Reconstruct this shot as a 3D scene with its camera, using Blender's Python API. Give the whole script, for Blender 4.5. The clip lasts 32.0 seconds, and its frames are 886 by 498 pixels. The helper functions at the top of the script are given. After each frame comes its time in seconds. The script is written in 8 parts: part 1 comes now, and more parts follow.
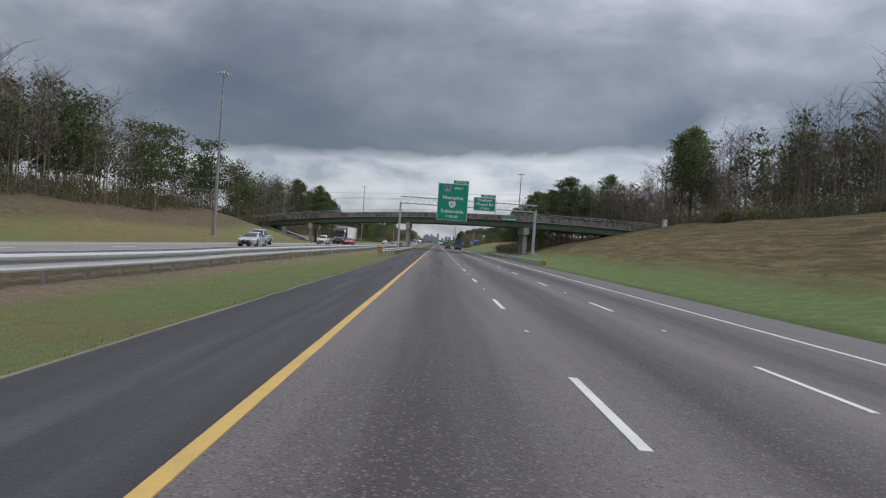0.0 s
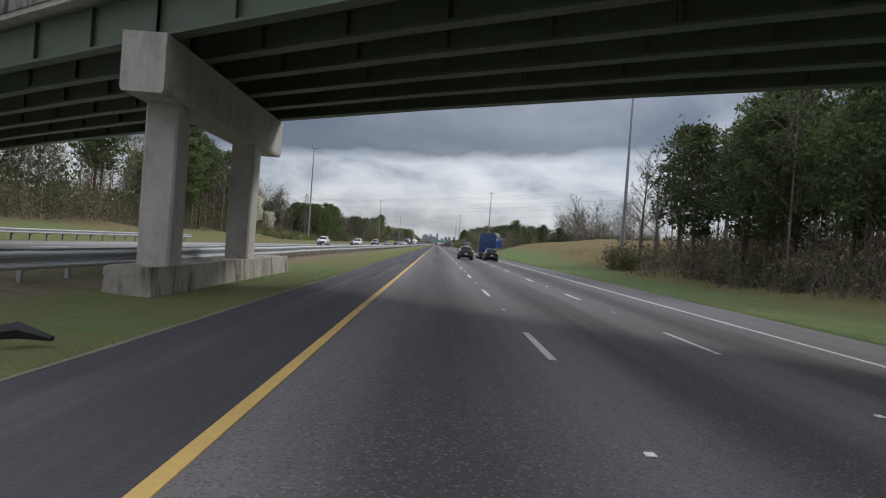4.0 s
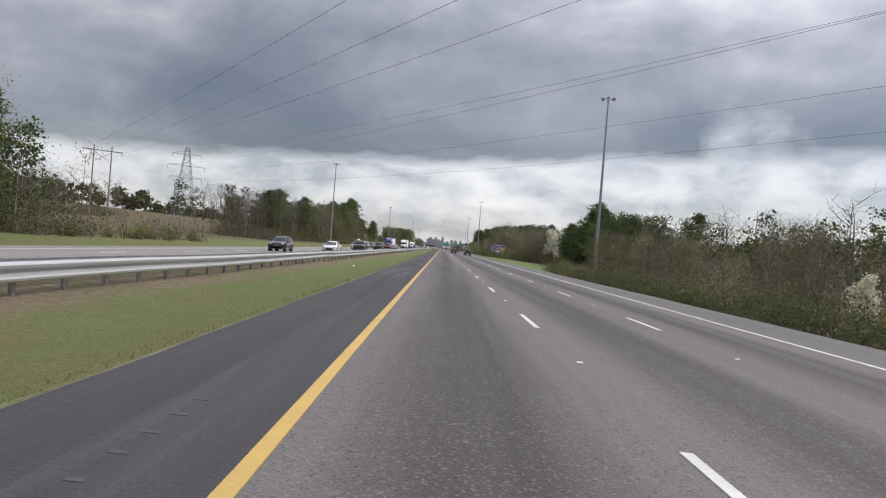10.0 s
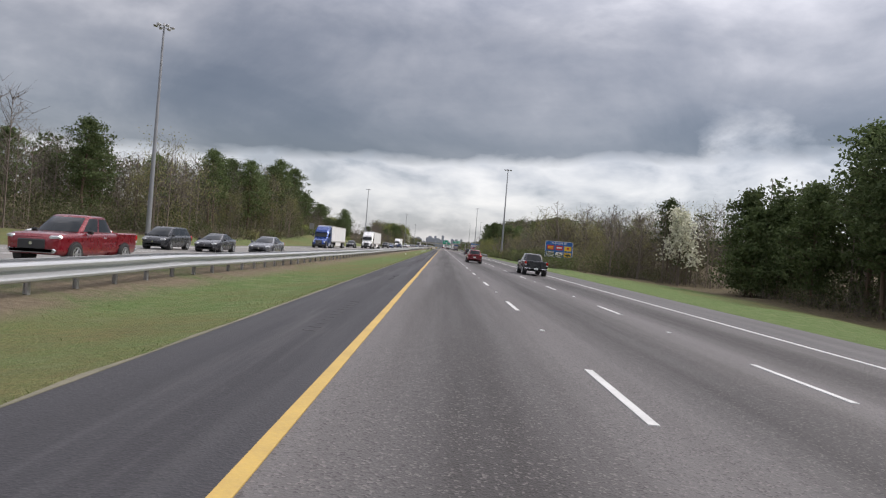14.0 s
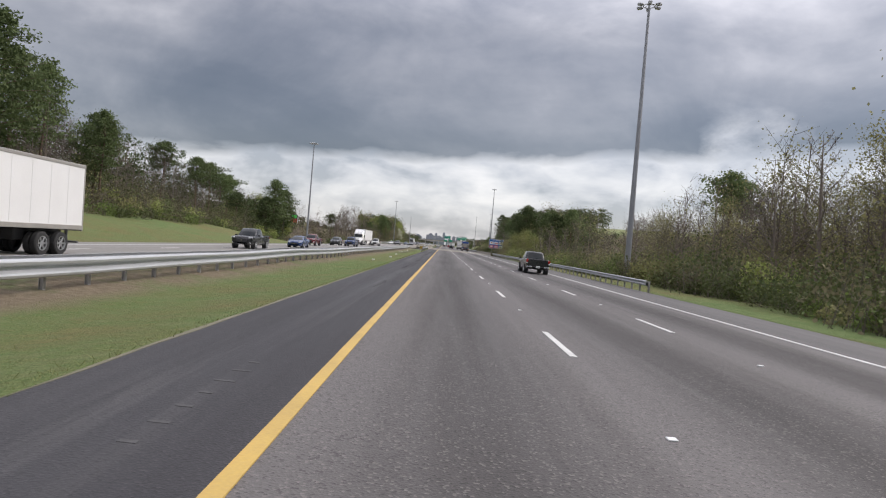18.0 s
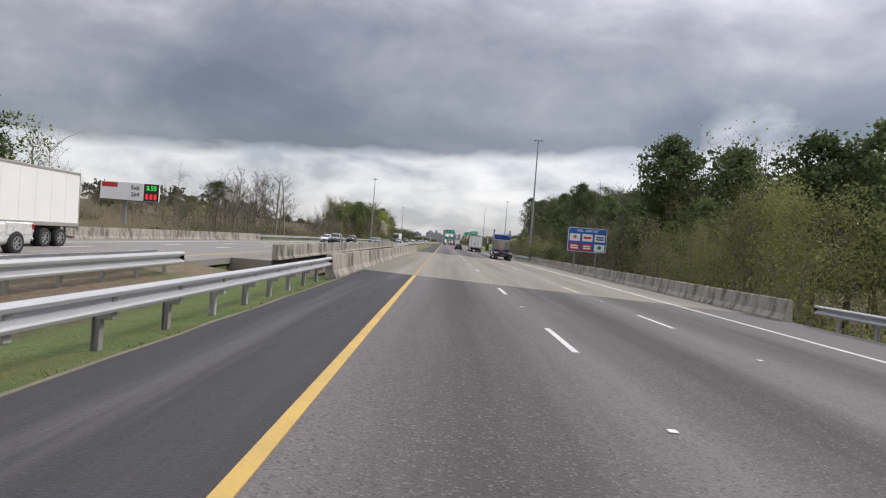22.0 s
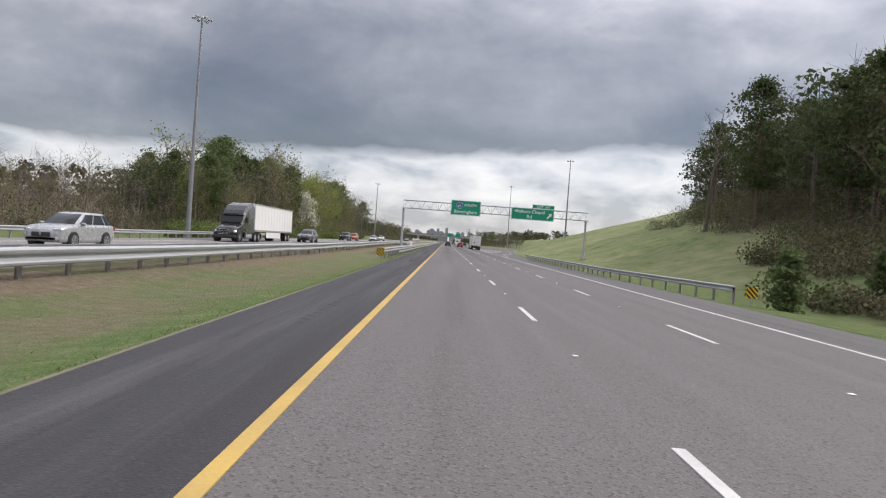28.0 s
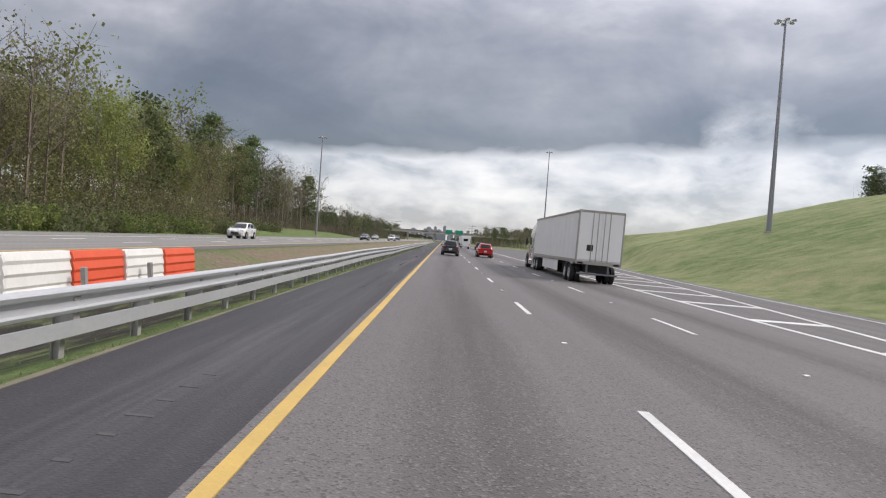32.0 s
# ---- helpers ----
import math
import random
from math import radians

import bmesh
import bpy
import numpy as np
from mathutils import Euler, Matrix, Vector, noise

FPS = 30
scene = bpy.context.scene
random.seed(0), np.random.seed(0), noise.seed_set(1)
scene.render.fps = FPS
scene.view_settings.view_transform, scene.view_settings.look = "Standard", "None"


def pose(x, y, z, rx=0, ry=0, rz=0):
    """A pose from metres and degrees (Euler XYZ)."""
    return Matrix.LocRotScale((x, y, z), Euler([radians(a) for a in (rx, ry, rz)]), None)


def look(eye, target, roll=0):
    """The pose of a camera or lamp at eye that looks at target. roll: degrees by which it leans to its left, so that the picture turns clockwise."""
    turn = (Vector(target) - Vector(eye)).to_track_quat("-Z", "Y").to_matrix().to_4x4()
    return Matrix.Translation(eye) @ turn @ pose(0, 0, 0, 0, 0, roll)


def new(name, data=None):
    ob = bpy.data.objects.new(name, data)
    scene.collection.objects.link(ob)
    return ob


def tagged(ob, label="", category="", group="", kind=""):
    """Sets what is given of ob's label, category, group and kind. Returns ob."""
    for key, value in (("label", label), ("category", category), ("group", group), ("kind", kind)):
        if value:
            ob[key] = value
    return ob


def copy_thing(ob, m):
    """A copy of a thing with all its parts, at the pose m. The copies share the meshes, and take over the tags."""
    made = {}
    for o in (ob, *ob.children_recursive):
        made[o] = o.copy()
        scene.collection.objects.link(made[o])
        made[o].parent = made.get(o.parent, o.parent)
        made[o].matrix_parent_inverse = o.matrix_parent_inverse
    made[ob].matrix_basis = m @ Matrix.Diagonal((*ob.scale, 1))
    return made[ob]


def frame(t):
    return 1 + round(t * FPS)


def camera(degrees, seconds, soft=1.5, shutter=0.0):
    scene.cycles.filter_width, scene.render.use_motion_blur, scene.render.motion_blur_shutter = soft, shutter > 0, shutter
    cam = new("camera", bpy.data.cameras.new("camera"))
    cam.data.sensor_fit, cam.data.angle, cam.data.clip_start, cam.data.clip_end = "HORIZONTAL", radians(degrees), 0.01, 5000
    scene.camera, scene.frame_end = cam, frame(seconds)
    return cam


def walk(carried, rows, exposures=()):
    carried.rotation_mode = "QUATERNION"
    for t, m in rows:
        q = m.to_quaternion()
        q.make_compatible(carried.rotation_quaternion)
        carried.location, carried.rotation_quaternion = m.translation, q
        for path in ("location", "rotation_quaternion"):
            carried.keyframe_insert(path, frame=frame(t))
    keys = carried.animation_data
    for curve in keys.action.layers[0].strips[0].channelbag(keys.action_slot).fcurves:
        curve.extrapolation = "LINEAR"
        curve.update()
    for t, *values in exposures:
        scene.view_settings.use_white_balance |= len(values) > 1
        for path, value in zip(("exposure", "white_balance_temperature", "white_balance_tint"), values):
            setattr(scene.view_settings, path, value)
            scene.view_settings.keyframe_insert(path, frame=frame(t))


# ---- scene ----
# The drive: t, x, y along the road, tilt, lean, turn. The eye rides 1.665 m over the tilted carriageway.
EYE, FALL = 1.666, 0.0213
DRIVE = (
    (0.0, 1.69, -8.61, -0.47, -4.01, -0.51),
    (1.0, 1.70, 26.60, -0.50, -4.15, -0.47),
    (2.0, 1.75, 62.75, -0.45, -4.24, -0.47),
    (3.0, 1.73, 97.93, -0.34, -3.98, -0.76),
    (4.0, 1.69, 133.22, -0.43, -4.17, -0.57),
    (7.0, 1.53, 239.77, -0.21, -4.40, -0.39),
    (8.0, 1.48, 276.25, -0.25, -4.47, -0.30),
    (9.0, 1.39, 311.71, -0.13, -4.53, -0.19),
    (10.0, 1.26, 347.72, -0.12, -4.64, -0.10),
    (11.0, 1.07, 383.67, -0.30, -4.64, -0.13),
    (12.0, 1.06, 419.38, -0.40, -4.62, -0.03),
    (13.0, 1.13, 454.83, -0.34, -4.59, -0.04),
    (14.0, 1.26, 490.10, -0.19, -4.62, -0.09),
    (17.0, 1.31, 596.59, -0.31, -4.75, -0.11),
    (18.0, 1.30, 632.42, -0.40, -4.75, -0.00),
    (19.0, 1.25, 668.61, -0.52, -4.68, 0.04),
    (20.0, 1.24, 704.86, -0.53, -4.56, 0.04),
    (21.0, 1.25, 742.09, -0.66, -4.46, 0.05),
    (22.0, 1.25, 778.57, -0.61, -4.46, 0.05),
    (23.0, 1.20, 815.02, -0.83, -4.11, 0.09),
    (24.0, 1.20, 851.47, -0.83, -4.03, 0.03),
    (25.0, 1.24, 887.92, -0.84, -4.24, 0.07),
    (28.0, 1.45, 999.87, -0.72, -4.16, 0.27),
    (29.0, 1.51, 1036.46, -0.65, -4.15, 0.01),
    (30.0, 1.51, 1072.75, -0.63, -4.07, 0.14),
    (31.0, 1.40, 1108.68, -0.77, -4.14, 0.09),
    (32.0, 1.36, 1144.96, -0.81, -4.21, 0.07),
)
cam = camera(69.9, 32.0, soft=1.2)
walk(cam, [(t, pose(x, y, EYE - FALL * x, 90 + p, r, w)) for t, x, y, p, r, w in DRIVE], exposures=[(0.0, -0.27, 6250, 11), (3.0, -0.24, 6250, 11), (7.0, 0.06, 6480, 12), (15.0, 0.09, 6600, 13), (32.0, 0.17, 6620, 13)])

# ---------------------------------------------------------------- light
SUN_AZ, SUN_EL = radians(76), radians(42)      # from +y (ahead) towards +x (right)
sun = new("sun", bpy.data.lights.new("sun", "SUN"))
sun.data.energy, sun.data.angle, sun.data.color = 1.9, radians(10), (1.0, 0.95, 0.88)
sun.matrix_world = look((0, 0, 50), (-math.sin(SUN_AZ) * math.cos(SUN_EL), -math.cos(SUN_AZ) * math.cos(SUN_EL), 50 - math.sin(SUN_EL)))

world = bpy.data.worlds.new("overcast")
scene.world = world
world.use_nodes = True


class Nodes:
    """Short hand for a node tree."""

    def __init__(self, tree):
        self.t = tree
        tree.nodes.clear()

    def add(self, kind, **values):
        n = self.t.nodes.new(kind)
        for k, v in values.items():
            if k.startswith("_"):
                key = k[1:].replace("_", " ")
                for s in n.inputs:
                    if s.name == key and s.enabled:
                        self.put(s, v)
                        break
            elif k == "operation":
                n.operation = v
            elif k == "data_type":
                n.data_type = v
            elif k == "blend_type":
                n.blend_type = v
            elif k == "noise_dimensions":
                n.noise_dimensions = v
        return n

    def put(self, s, v):
        if isinstance(v, bpy.types.NodeSocket):
            self.t.links.new(v, s)
        else:
            s.default_value = v

    def math(self, op, a, b=0.0, clamp=False):
        n = self.t.nodes.new("ShaderNodeMath")
        n.operation, n.use_clamp = op, clamp
        self.put(n.inputs[0], a)
        self.put(n.inputs[1], b)
        return n.outputs[0]

    def mix(self, f, a, b, blend="MIX"):
        n = self.t.nodes.new("ShaderNodeMix")
        n.data_type, n.blend_type = "RGBA", blend
        self.put(n.inputs[0], f)
        self.put(n.inputs[6], a)
        self.put(n.inputs[7], b)
        return n.outputs[2]

    def noise(self, vec, scale, detail=4.0, rough=0.55, warp=0.0):
        n = self.t.nodes.new("ShaderNodeTexNoise")
        self.put(n.inputs["Vector"], vec)
        n.inputs["Scale"].default_value = scale
        n.inputs["Detail"].default_value = detail
        n.inputs["Roughness"].default_value = rough
        n.inputs["Distortion"].default_value = warp
        return n.outputs[0]

    def ramp(self, f, stops):
        n = self.t.nodes.new("ShaderNodeValToRGB")
        e = n.color_ramp.elements
        while len(e) < len(stops):
            e.new(0.5)
        for i, (p, c) in enumerate(stops):
            e[i].position = p
            e[i].color = (*c, 1) if len(c) == 3 else c
        self.put(n.inputs[0], f)
        return n.outputs[0]

    def remap(self, v, a, b, c=0.0, d=1.0):
        n = self.t.nodes.new("ShaderNodeMapRange")
        n.clamp = True
        for i, x in enumerate((v, a, b, c, d)):
            self.put(n.inputs[i], x)
        return n.outputs[0]

    def xyz(self, v):
        n = self.t.nodes.new("ShaderNodeSeparateXYZ")
        self.put(n.inputs[0], v)
        return n.outputs

    def join(self, x, y, z):
        n = self.t.nodes.new("ShaderNodeCombineXYZ")
        for i, v in enumerate((x, y, z)):
            self.put(n.inputs[i], v)
        return n.outputs[0]


def grey(v, tint=0.0):
    return (v * (1 - tint), v, v * (1 + tint))


def build_sky():
    n = Nodes(world.node_tree)
    out = n.add("ShaderNodeOutputWorld")
    bg = n.add("ShaderNodeBackground")
    sky = n.t.nodes.new("ShaderNodeTexSky")
    sky.sky_type, sky.sun_disc = "NISHITA", False
    sky.sun_elevation, sky.sun_rotation = SUN_EL, SUN_AZ
    d = n.t.nodes.new("ShaderNodeTexCoord").outputs["Generated"]
    x, y, z = n.xyz(d)
    up = n.math("MAXIMUM", z, 0.0)
    den = n.math("ADD", up, 0.11)
    flat = n.join(n.math("DIVIDE", x, den), n.math("DIVIDE", y, den), n.math("MULTIPLY", up, 2.0))
    soft = n.join(n.math("ADD", n.math("DIVIDE", x, den), 3.7), n.math("DIVIDE", y, den), 0.0)
    mid = n.noise(soft, 0.8, 5.0, 0.5, 0.4)
    puff = n.noise(n.join(n.math("ADD", x, 1.3), y, n.math("MULTIPLY", z, 1.7)), 2.7, 9.0, 0.56, 0.35)
    wisp = n.noise(n.join(x, y, n.math("MULTIPLY", z, 2.3)), 9.0, 7.0, 0.52, 0.25)
    # a dark, low, ragged ceiling over a bright strip of open cloud
    edge = n.math("ADD", n.math("ADD", up, n.math("MULTIPLY", n.math("SUBTRACT", puff, 0.5), 0.026)), n.math("MULTIPLY", n.math("SUBTRACT", wisp, 0.5), 0.055))
    lift = n.math("ADD", n.math("MULTIPLY", n.remap(x, -0.47, -0.60), 0.012), n.math("MULTIPLY", n.remap(x, 0.24, 0.50), -0.012))
    edge = n.math("SUBTRACT", n.math("SUBTRACT", edge, lift), n.math("MULTIPLY", x, 0.07))
    lid = n.remap(edge, 0.128, 0.146)
    hi = n.remap(up, 0.12, 0.46)
    body = n.math("ADD", n.math("MULTIPLY", mid, 0.30), n.math("ADD", n.math("MULTIPLY", puff, 0.64), n.math("MULTIPLY", wisp, 0.12)))
    calm = n.math("ADD", n.math("MULTIPLY", n.math("SUBTRACT", body, 0.53), 0.66), 0.532)
    rise = n.math("ADD", n.math("MULTIPLY", n.remap(up, 0.17, 0.40), 0.075), n.math("MULTIPLY", n.math("MULTIPLY", n.remap(x, 0.10, 0.42), n.remap(up, 0.20, 0.34)), 0.055))
    west = n.math("MULTIPLY", n.math("MULTIPLY", n.remap(x, -0.44, -0.56), n.remap(up, 0.36, 0.28)), 0.07)
    dark = n.ramp(n.math("ADD", n.math("ADD", calm, west), rise), [(0.435, (0.104, 0.114, 0.140)), (0.50, (0.142, 0.151, 0.179)), (0.56, (0.226, 0.233, 0.262)), (0.62, (0.35, 0.352, 0.377)), (0.68, (0.54, 0.536, 0.558))])
    high = n.ramp(hi, [(0.0, (0.76, 0.76, 0.76)), (0.35, (0.80, 0.80, 0.80)), (0.60, (1.0, 1.0, 1.0)), (0.78, (1.6, 1.6, 1.6)), (1.0, (2.9, 2.9, 2.9))])
    dark = n.mix(1.0, dark, high, "MULTIPLY")
    pale = n.ramp(n.math("ADD", n.math("MULTIPLY", wisp, 0.6), n.math("MULTIPLY", puff, 0.4)), [(0.40, (0.33, 0.35, 0.39)), (0.47, (0.50, 0.512, 0.545)), (0.54, (0.63, 0.635, 0.65)), (0.62, (0.76, 0.755, 0.755))])
    rift = n.noise(n.join(n.math("MULTIPLY", x, 1.1), n.math("ADD", y, 0.4), n.math("MULTIPLY", z, 2.6)), 4.2, 8.0, 0.60, 0.3)
    rift = n.math("MULTIPLY", n.remap(rift, 0.47, 0.64), n.math("MULTIPLY", n.remap(x, 0.20, 0.38), n.remap(up, 0.25, 0.18)))
    lid = n.math("MULTIPLY", lid, n.math("SUBTRACT", 1.0, n.math("MULTIPLY", rift, 0.8)))
    cloud = n.mix(lid, pale, dark)
    thin = n.mix(0.03, cloud, sky.outputs[0])
    n.put(bg.inputs[0], thin)
    bg.inputs[1].default_value = 1.0
    n.t.links.new(bg.outputs[0], out.inputs[0])


build_sky()


# ---------------------------------------------------------------- materials
def surface(name, a, b, rough=0.85, metal=0.0, scale=1.0, fine=30.0, bump=0.0, spread=0.6, stretch=(1, 1, 1), spec=0.5, vary=0.0, sheen=0.0, coat=0.0):
    """Two colours blended at two scales, with grain in the relief; vary: change of value from piece to piece."""
    m = bpy.data.materials.new(name)
    m.use_nodes = True
    n = Nodes(m.node_tree)
    out = n.add("ShaderNodeOutputMaterial")
    p = n.add("ShaderNodeBsdfPrincipled")
    co = n.t.nodes.new("ShaderNodeTexCoord").outputs["Object"]
    mp = n.t.nodes.new("ShaderNodeMapping")
    mp.inputs["Scale"].default_value = stretch
    n.put(mp.inputs[0], co)
    v = mp.outputs[0]
    n1 = n.noise(v, scale, 5.0, 0.6)
    n2 = n.noise(v, fine, 3.0, 0.6)
    f = n.math("ADD", n.math("MULTIPLY", n1, 0.65), n.math("MULTIPLY", n2, 0.35))
    f = n.remap(f, 0.5 - spread * 0.35, 0.5 + spread * 0.35)
    col = n.mix(f, (*a, 1), (*b, 1))
    if vary:
        oi = n.t.nodes.new("ShaderNodeObjectInfo").outputs["Random"]
        g = n.remap(oi, 0.0, 1.0, 1 - vary, 1 + vary)
        gg = n.join(g, g, g)
        col = n.mix(1.0, col, gg, "MULTIPLY")
    n.put(p.inputs["Base Color"], col)
    p.inputs["Metallic"].default_value = metal
    p.inputs["Specular IOR Level"].default_value = spec
    p.inputs["Coat Weight"].default_value = coat
    p.inputs["Coat Roughness"].default_value = 0.06
    n.put(p.inputs["Roughness"], n.remap(n1, 0.2, 0.8, max(0.02, rough - 0.08), min(1.0, rough + 0.08)))
    if bump:
        bm_ = n.t.nodes.new("ShaderNodeBump")
        bm_.inputs["Strength"].default_value = bump
        bm_.inputs["Distance"].default_value = 0.02
        n.put(bm_.inputs["Height"], n.math("ADD", n2, n.math("MULTIPLY", n1, 0.5)))
        n.put(p.inputs["Normal"], bm_.outputs[0])
    n.t.links.new(p.outputs[0], out.inputs[0])
    return m


def leaf_surface(name, a, b, vary=0.3):
    """Foliage: tone by leaf and by tree, a little light passing through."""
    m = bpy.data.materials.new(name)
    m.use_nodes = True
    n = Nodes(m.node_tree)
    out = n.add("ShaderNodeOutputMaterial")
    p = n.add("ShaderNodeBsdfPrincipled")
    geo = n.t.nodes.new("ShaderNodeNewGeometry").outputs["Random Per Island"]
    oi = n.t.nodes.new("ShaderNodeObjectInfo").outputs["Random"]
    co = n.t.nodes.new("ShaderNodeTexCoord").outputs["Object"]
    f = n.math("ADD", n.math("MULTIPLY", geo, 0.55), n.math("MULTIPLY", n.noise(co, 0.5, 3.0), 0.45))
    col = n.mix(f, (*a, 1), (*b, 1))
    g = n.remap(oi, 0.0, 1.0, 1 - vary, 1 + vary)
    col = n.mix(1.0, col, n.join(g, g, n.math("MULTIPLY", g, 0.95)), "MULTIPLY")
    n.put(p.inputs["Base Color"], col)
    p.inputs["Roughness"].default_value = 0.75
    p.inputs["Specular IOR Level"].default_value = 0.2
    tr = n.add("ShaderNodeBsdfTranslucent")
    n.put(tr.inputs[0], col)
    mx = n.t.nodes.new("ShaderNodeMixShader")
    mx.inputs[0].default_value = 0.33
    n.t.links.new(p.outputs[0], mx.inputs[1])
    n.t.links.new(tr.outputs[0], mx.inputs[2])
    n.t.links.new(mx.outputs[0], out.inputs[0])
    return m


def asphalt(name, light, dark, lanes=0.0, bump=0.5, fleck=0.32, dust=0.0):
    """Road surface: stone grain, long stains, and polished or oily bands along the lanes."""
    m = bpy.data.materials.new(name)
    m.use_nodes = True
    n = Nodes(m.node_tree)
    out = n.add("ShaderNodeOutputMaterial")
    p = n.add("ShaderNodeBsdfPrincipled")
    co = n.t.nodes.new("ShaderNodeTexCoord").outputs["Object"]
    x, y, z = n.xyz(co)
    long = n.join(n.math("MULTIPLY", x, 1.0), n.math("MULTIPLY", y, 0.03), 0.0)
    streak = n.noise(long, 1.1, 4.0, 0.6)
    patch = n.noise(n.join(x, n.math("MULTIPLY", y, 0.12), 0.0), 0.35, 4.0, 0.6)
    vo = n.t.nodes.new("ShaderNodeTexVoronoi")
    n.put(vo.inputs["Vector"], co)
    vo.inputs["Scale"].default_value = 42.0
    grain = n.noise(co, 26.0, 4.0, 0.7)
    f = n.math("ADD", n.math("MULTIPLY", streak, 0.45), n.math("ADD", n.math("MULTIPLY", patch, 0.35), n.math("MULTIPLY", grain, 0.35)))
    if lanes:
        band = n.math("COSINE", n.math("MULTIPLY", n.math("SUBTRACT", x, 1.83), 2 * math.pi / 3.66))
        f = n.math("ADD", f, n.math("MULTIPLY", band, lanes))
        worn = n.math("MULTIPLY", n.remap(y, 900.0, 985.0), n.remap(y, 1100.0, 1040.0, 0.45, 1.0))
        f = n.math("SUBTRACT", f, n.math("MULTIPLY", worn, 0.52))
    f = n.remap(f, 0.30, 0.85)
    col = n.mix(f, (*light, 1), (*dark, 1))
    if dust:
        drift = n.noise(n.join(n.math("MULTIPLY", x, 1.5), n.math("MULTIPLY", y, 0.05), 2.0), 1.0, 5.0, 0.65, 0.3)
        band = n.math("MULTIPLY", n.remap(x, -2.2, -1.7), n.remap(x, -0.25, -0.7))
        col = n.mix(n.math("MULTIPLY", n.math("MULTIPLY", n.remap(drift, 0.50, 0.66), band), dust), col, (0.125, 0.122, 0.122, 1))
    chips = n.math("GREATER_THAN", n.xyz(vo.outputs["Color"])[0], 0.90)
    col = n.mix(n.math("MULTIPLY", chips, fleck), col, (light[0] * 1.7, light[1] * 1.65, light[2] * 1.6, 1))
    pits = n.math("LESS_THAN", n.xyz(vo.outputs["Color"])[1], 0.14)
    col = n.mix(n.math("MULTIPLY", pits, fleck), col, (dark[0] * 0.45, dark[1] * 0.45, dark[2] * 0.45, 1))
    n.put(p.inputs["Base Color"], col)
    n.put(p.inputs["Roughness"], n.remap(streak, 0.2, 0.8, 0.62, 0.9))
    p.inputs["Specular IOR Level"].default_value = 0.35
    b = n.t.nodes.new("ShaderNodeBump")
    b.inputs["Strength"].default_value = bump
    b.inputs["Distance"].default_value = 0.01
    n.put(b.inputs["Height"], n.math("ADD", vo.outputs["Distance"], grain))
    n.put(p.inputs["Normal"], b.outputs[0])
    n.t.links.new(p.outputs[0], out.inputs[0])
    return m


def stained_concrete(name, light, dark, streaks=0.7):
    """Weathered concrete with black runs down its faces and blotches."""
    m = bpy.data.materials.new(name)
    m.use_nodes = True
    n = Nodes(m.node_tree)
    out = n.add("ShaderNodeOutputMaterial")
    p = n.add("ShaderNodeBsdfPrincipled")
    co = n.t.nodes.new("ShaderNodeTexCoord").outputs["Object"]
    x, y, z = n.xyz(co)
    runs = n.noise(n.join(n.math("MULTIPLY", x, 2.2), n.math("MULTIPLY", y, 2.2), n.math("MULTIPLY", z, 0.55)), 1.0, 5.0, 0.65, 0.2)
    blot = n.noise(co, 0.35, 5.0, 0.6)
    grain = n.noise(co, 18.0, 4.0, 0.65)
    f = n.math("MULTIPLY", n.remap(runs, 0.46, 0.62), n.remap(blot, 0.28, 0.55))
    f = n.math("ADD", n.math("MULTIPLY", f, streaks), n.math("MULTIPLY", n.remap(blot, 0.3, 0.75), 0.30), True)
    spot = n.noise(co, 2.6, 6.0, 0.7, 0.6)
    f = n.math("ADD", f, n.math("MULTIPLY", n.remap(spot, 0.52, 0.72), 0.35), True)
    f = n.math("ADD", f, n.math("MULTIPLY", n.math("SUBTRACT", grain, 0.5), 0.3), True)
    n.put(p.inputs["Base Color"], n.mix(f, (*light, 1), (*dark, 1)))
    p.inputs["Roughness"].default_value = 0.9
    p.inputs["Specular IOR Level"].default_value = 0.3
    b = n.t.nodes.new("ShaderNodeBump")
    b.inputs["Strength"].default_value = 0.3
    b.inputs["Distance"].default_value = 0.02
    n.put(b.inputs["Height"], n.math("ADD", grain, runs))
    n.put(p.inputs["Normal"], b.outputs[0])
    n.t.links.new(p.outputs[0], out.inputs[0])
    return m


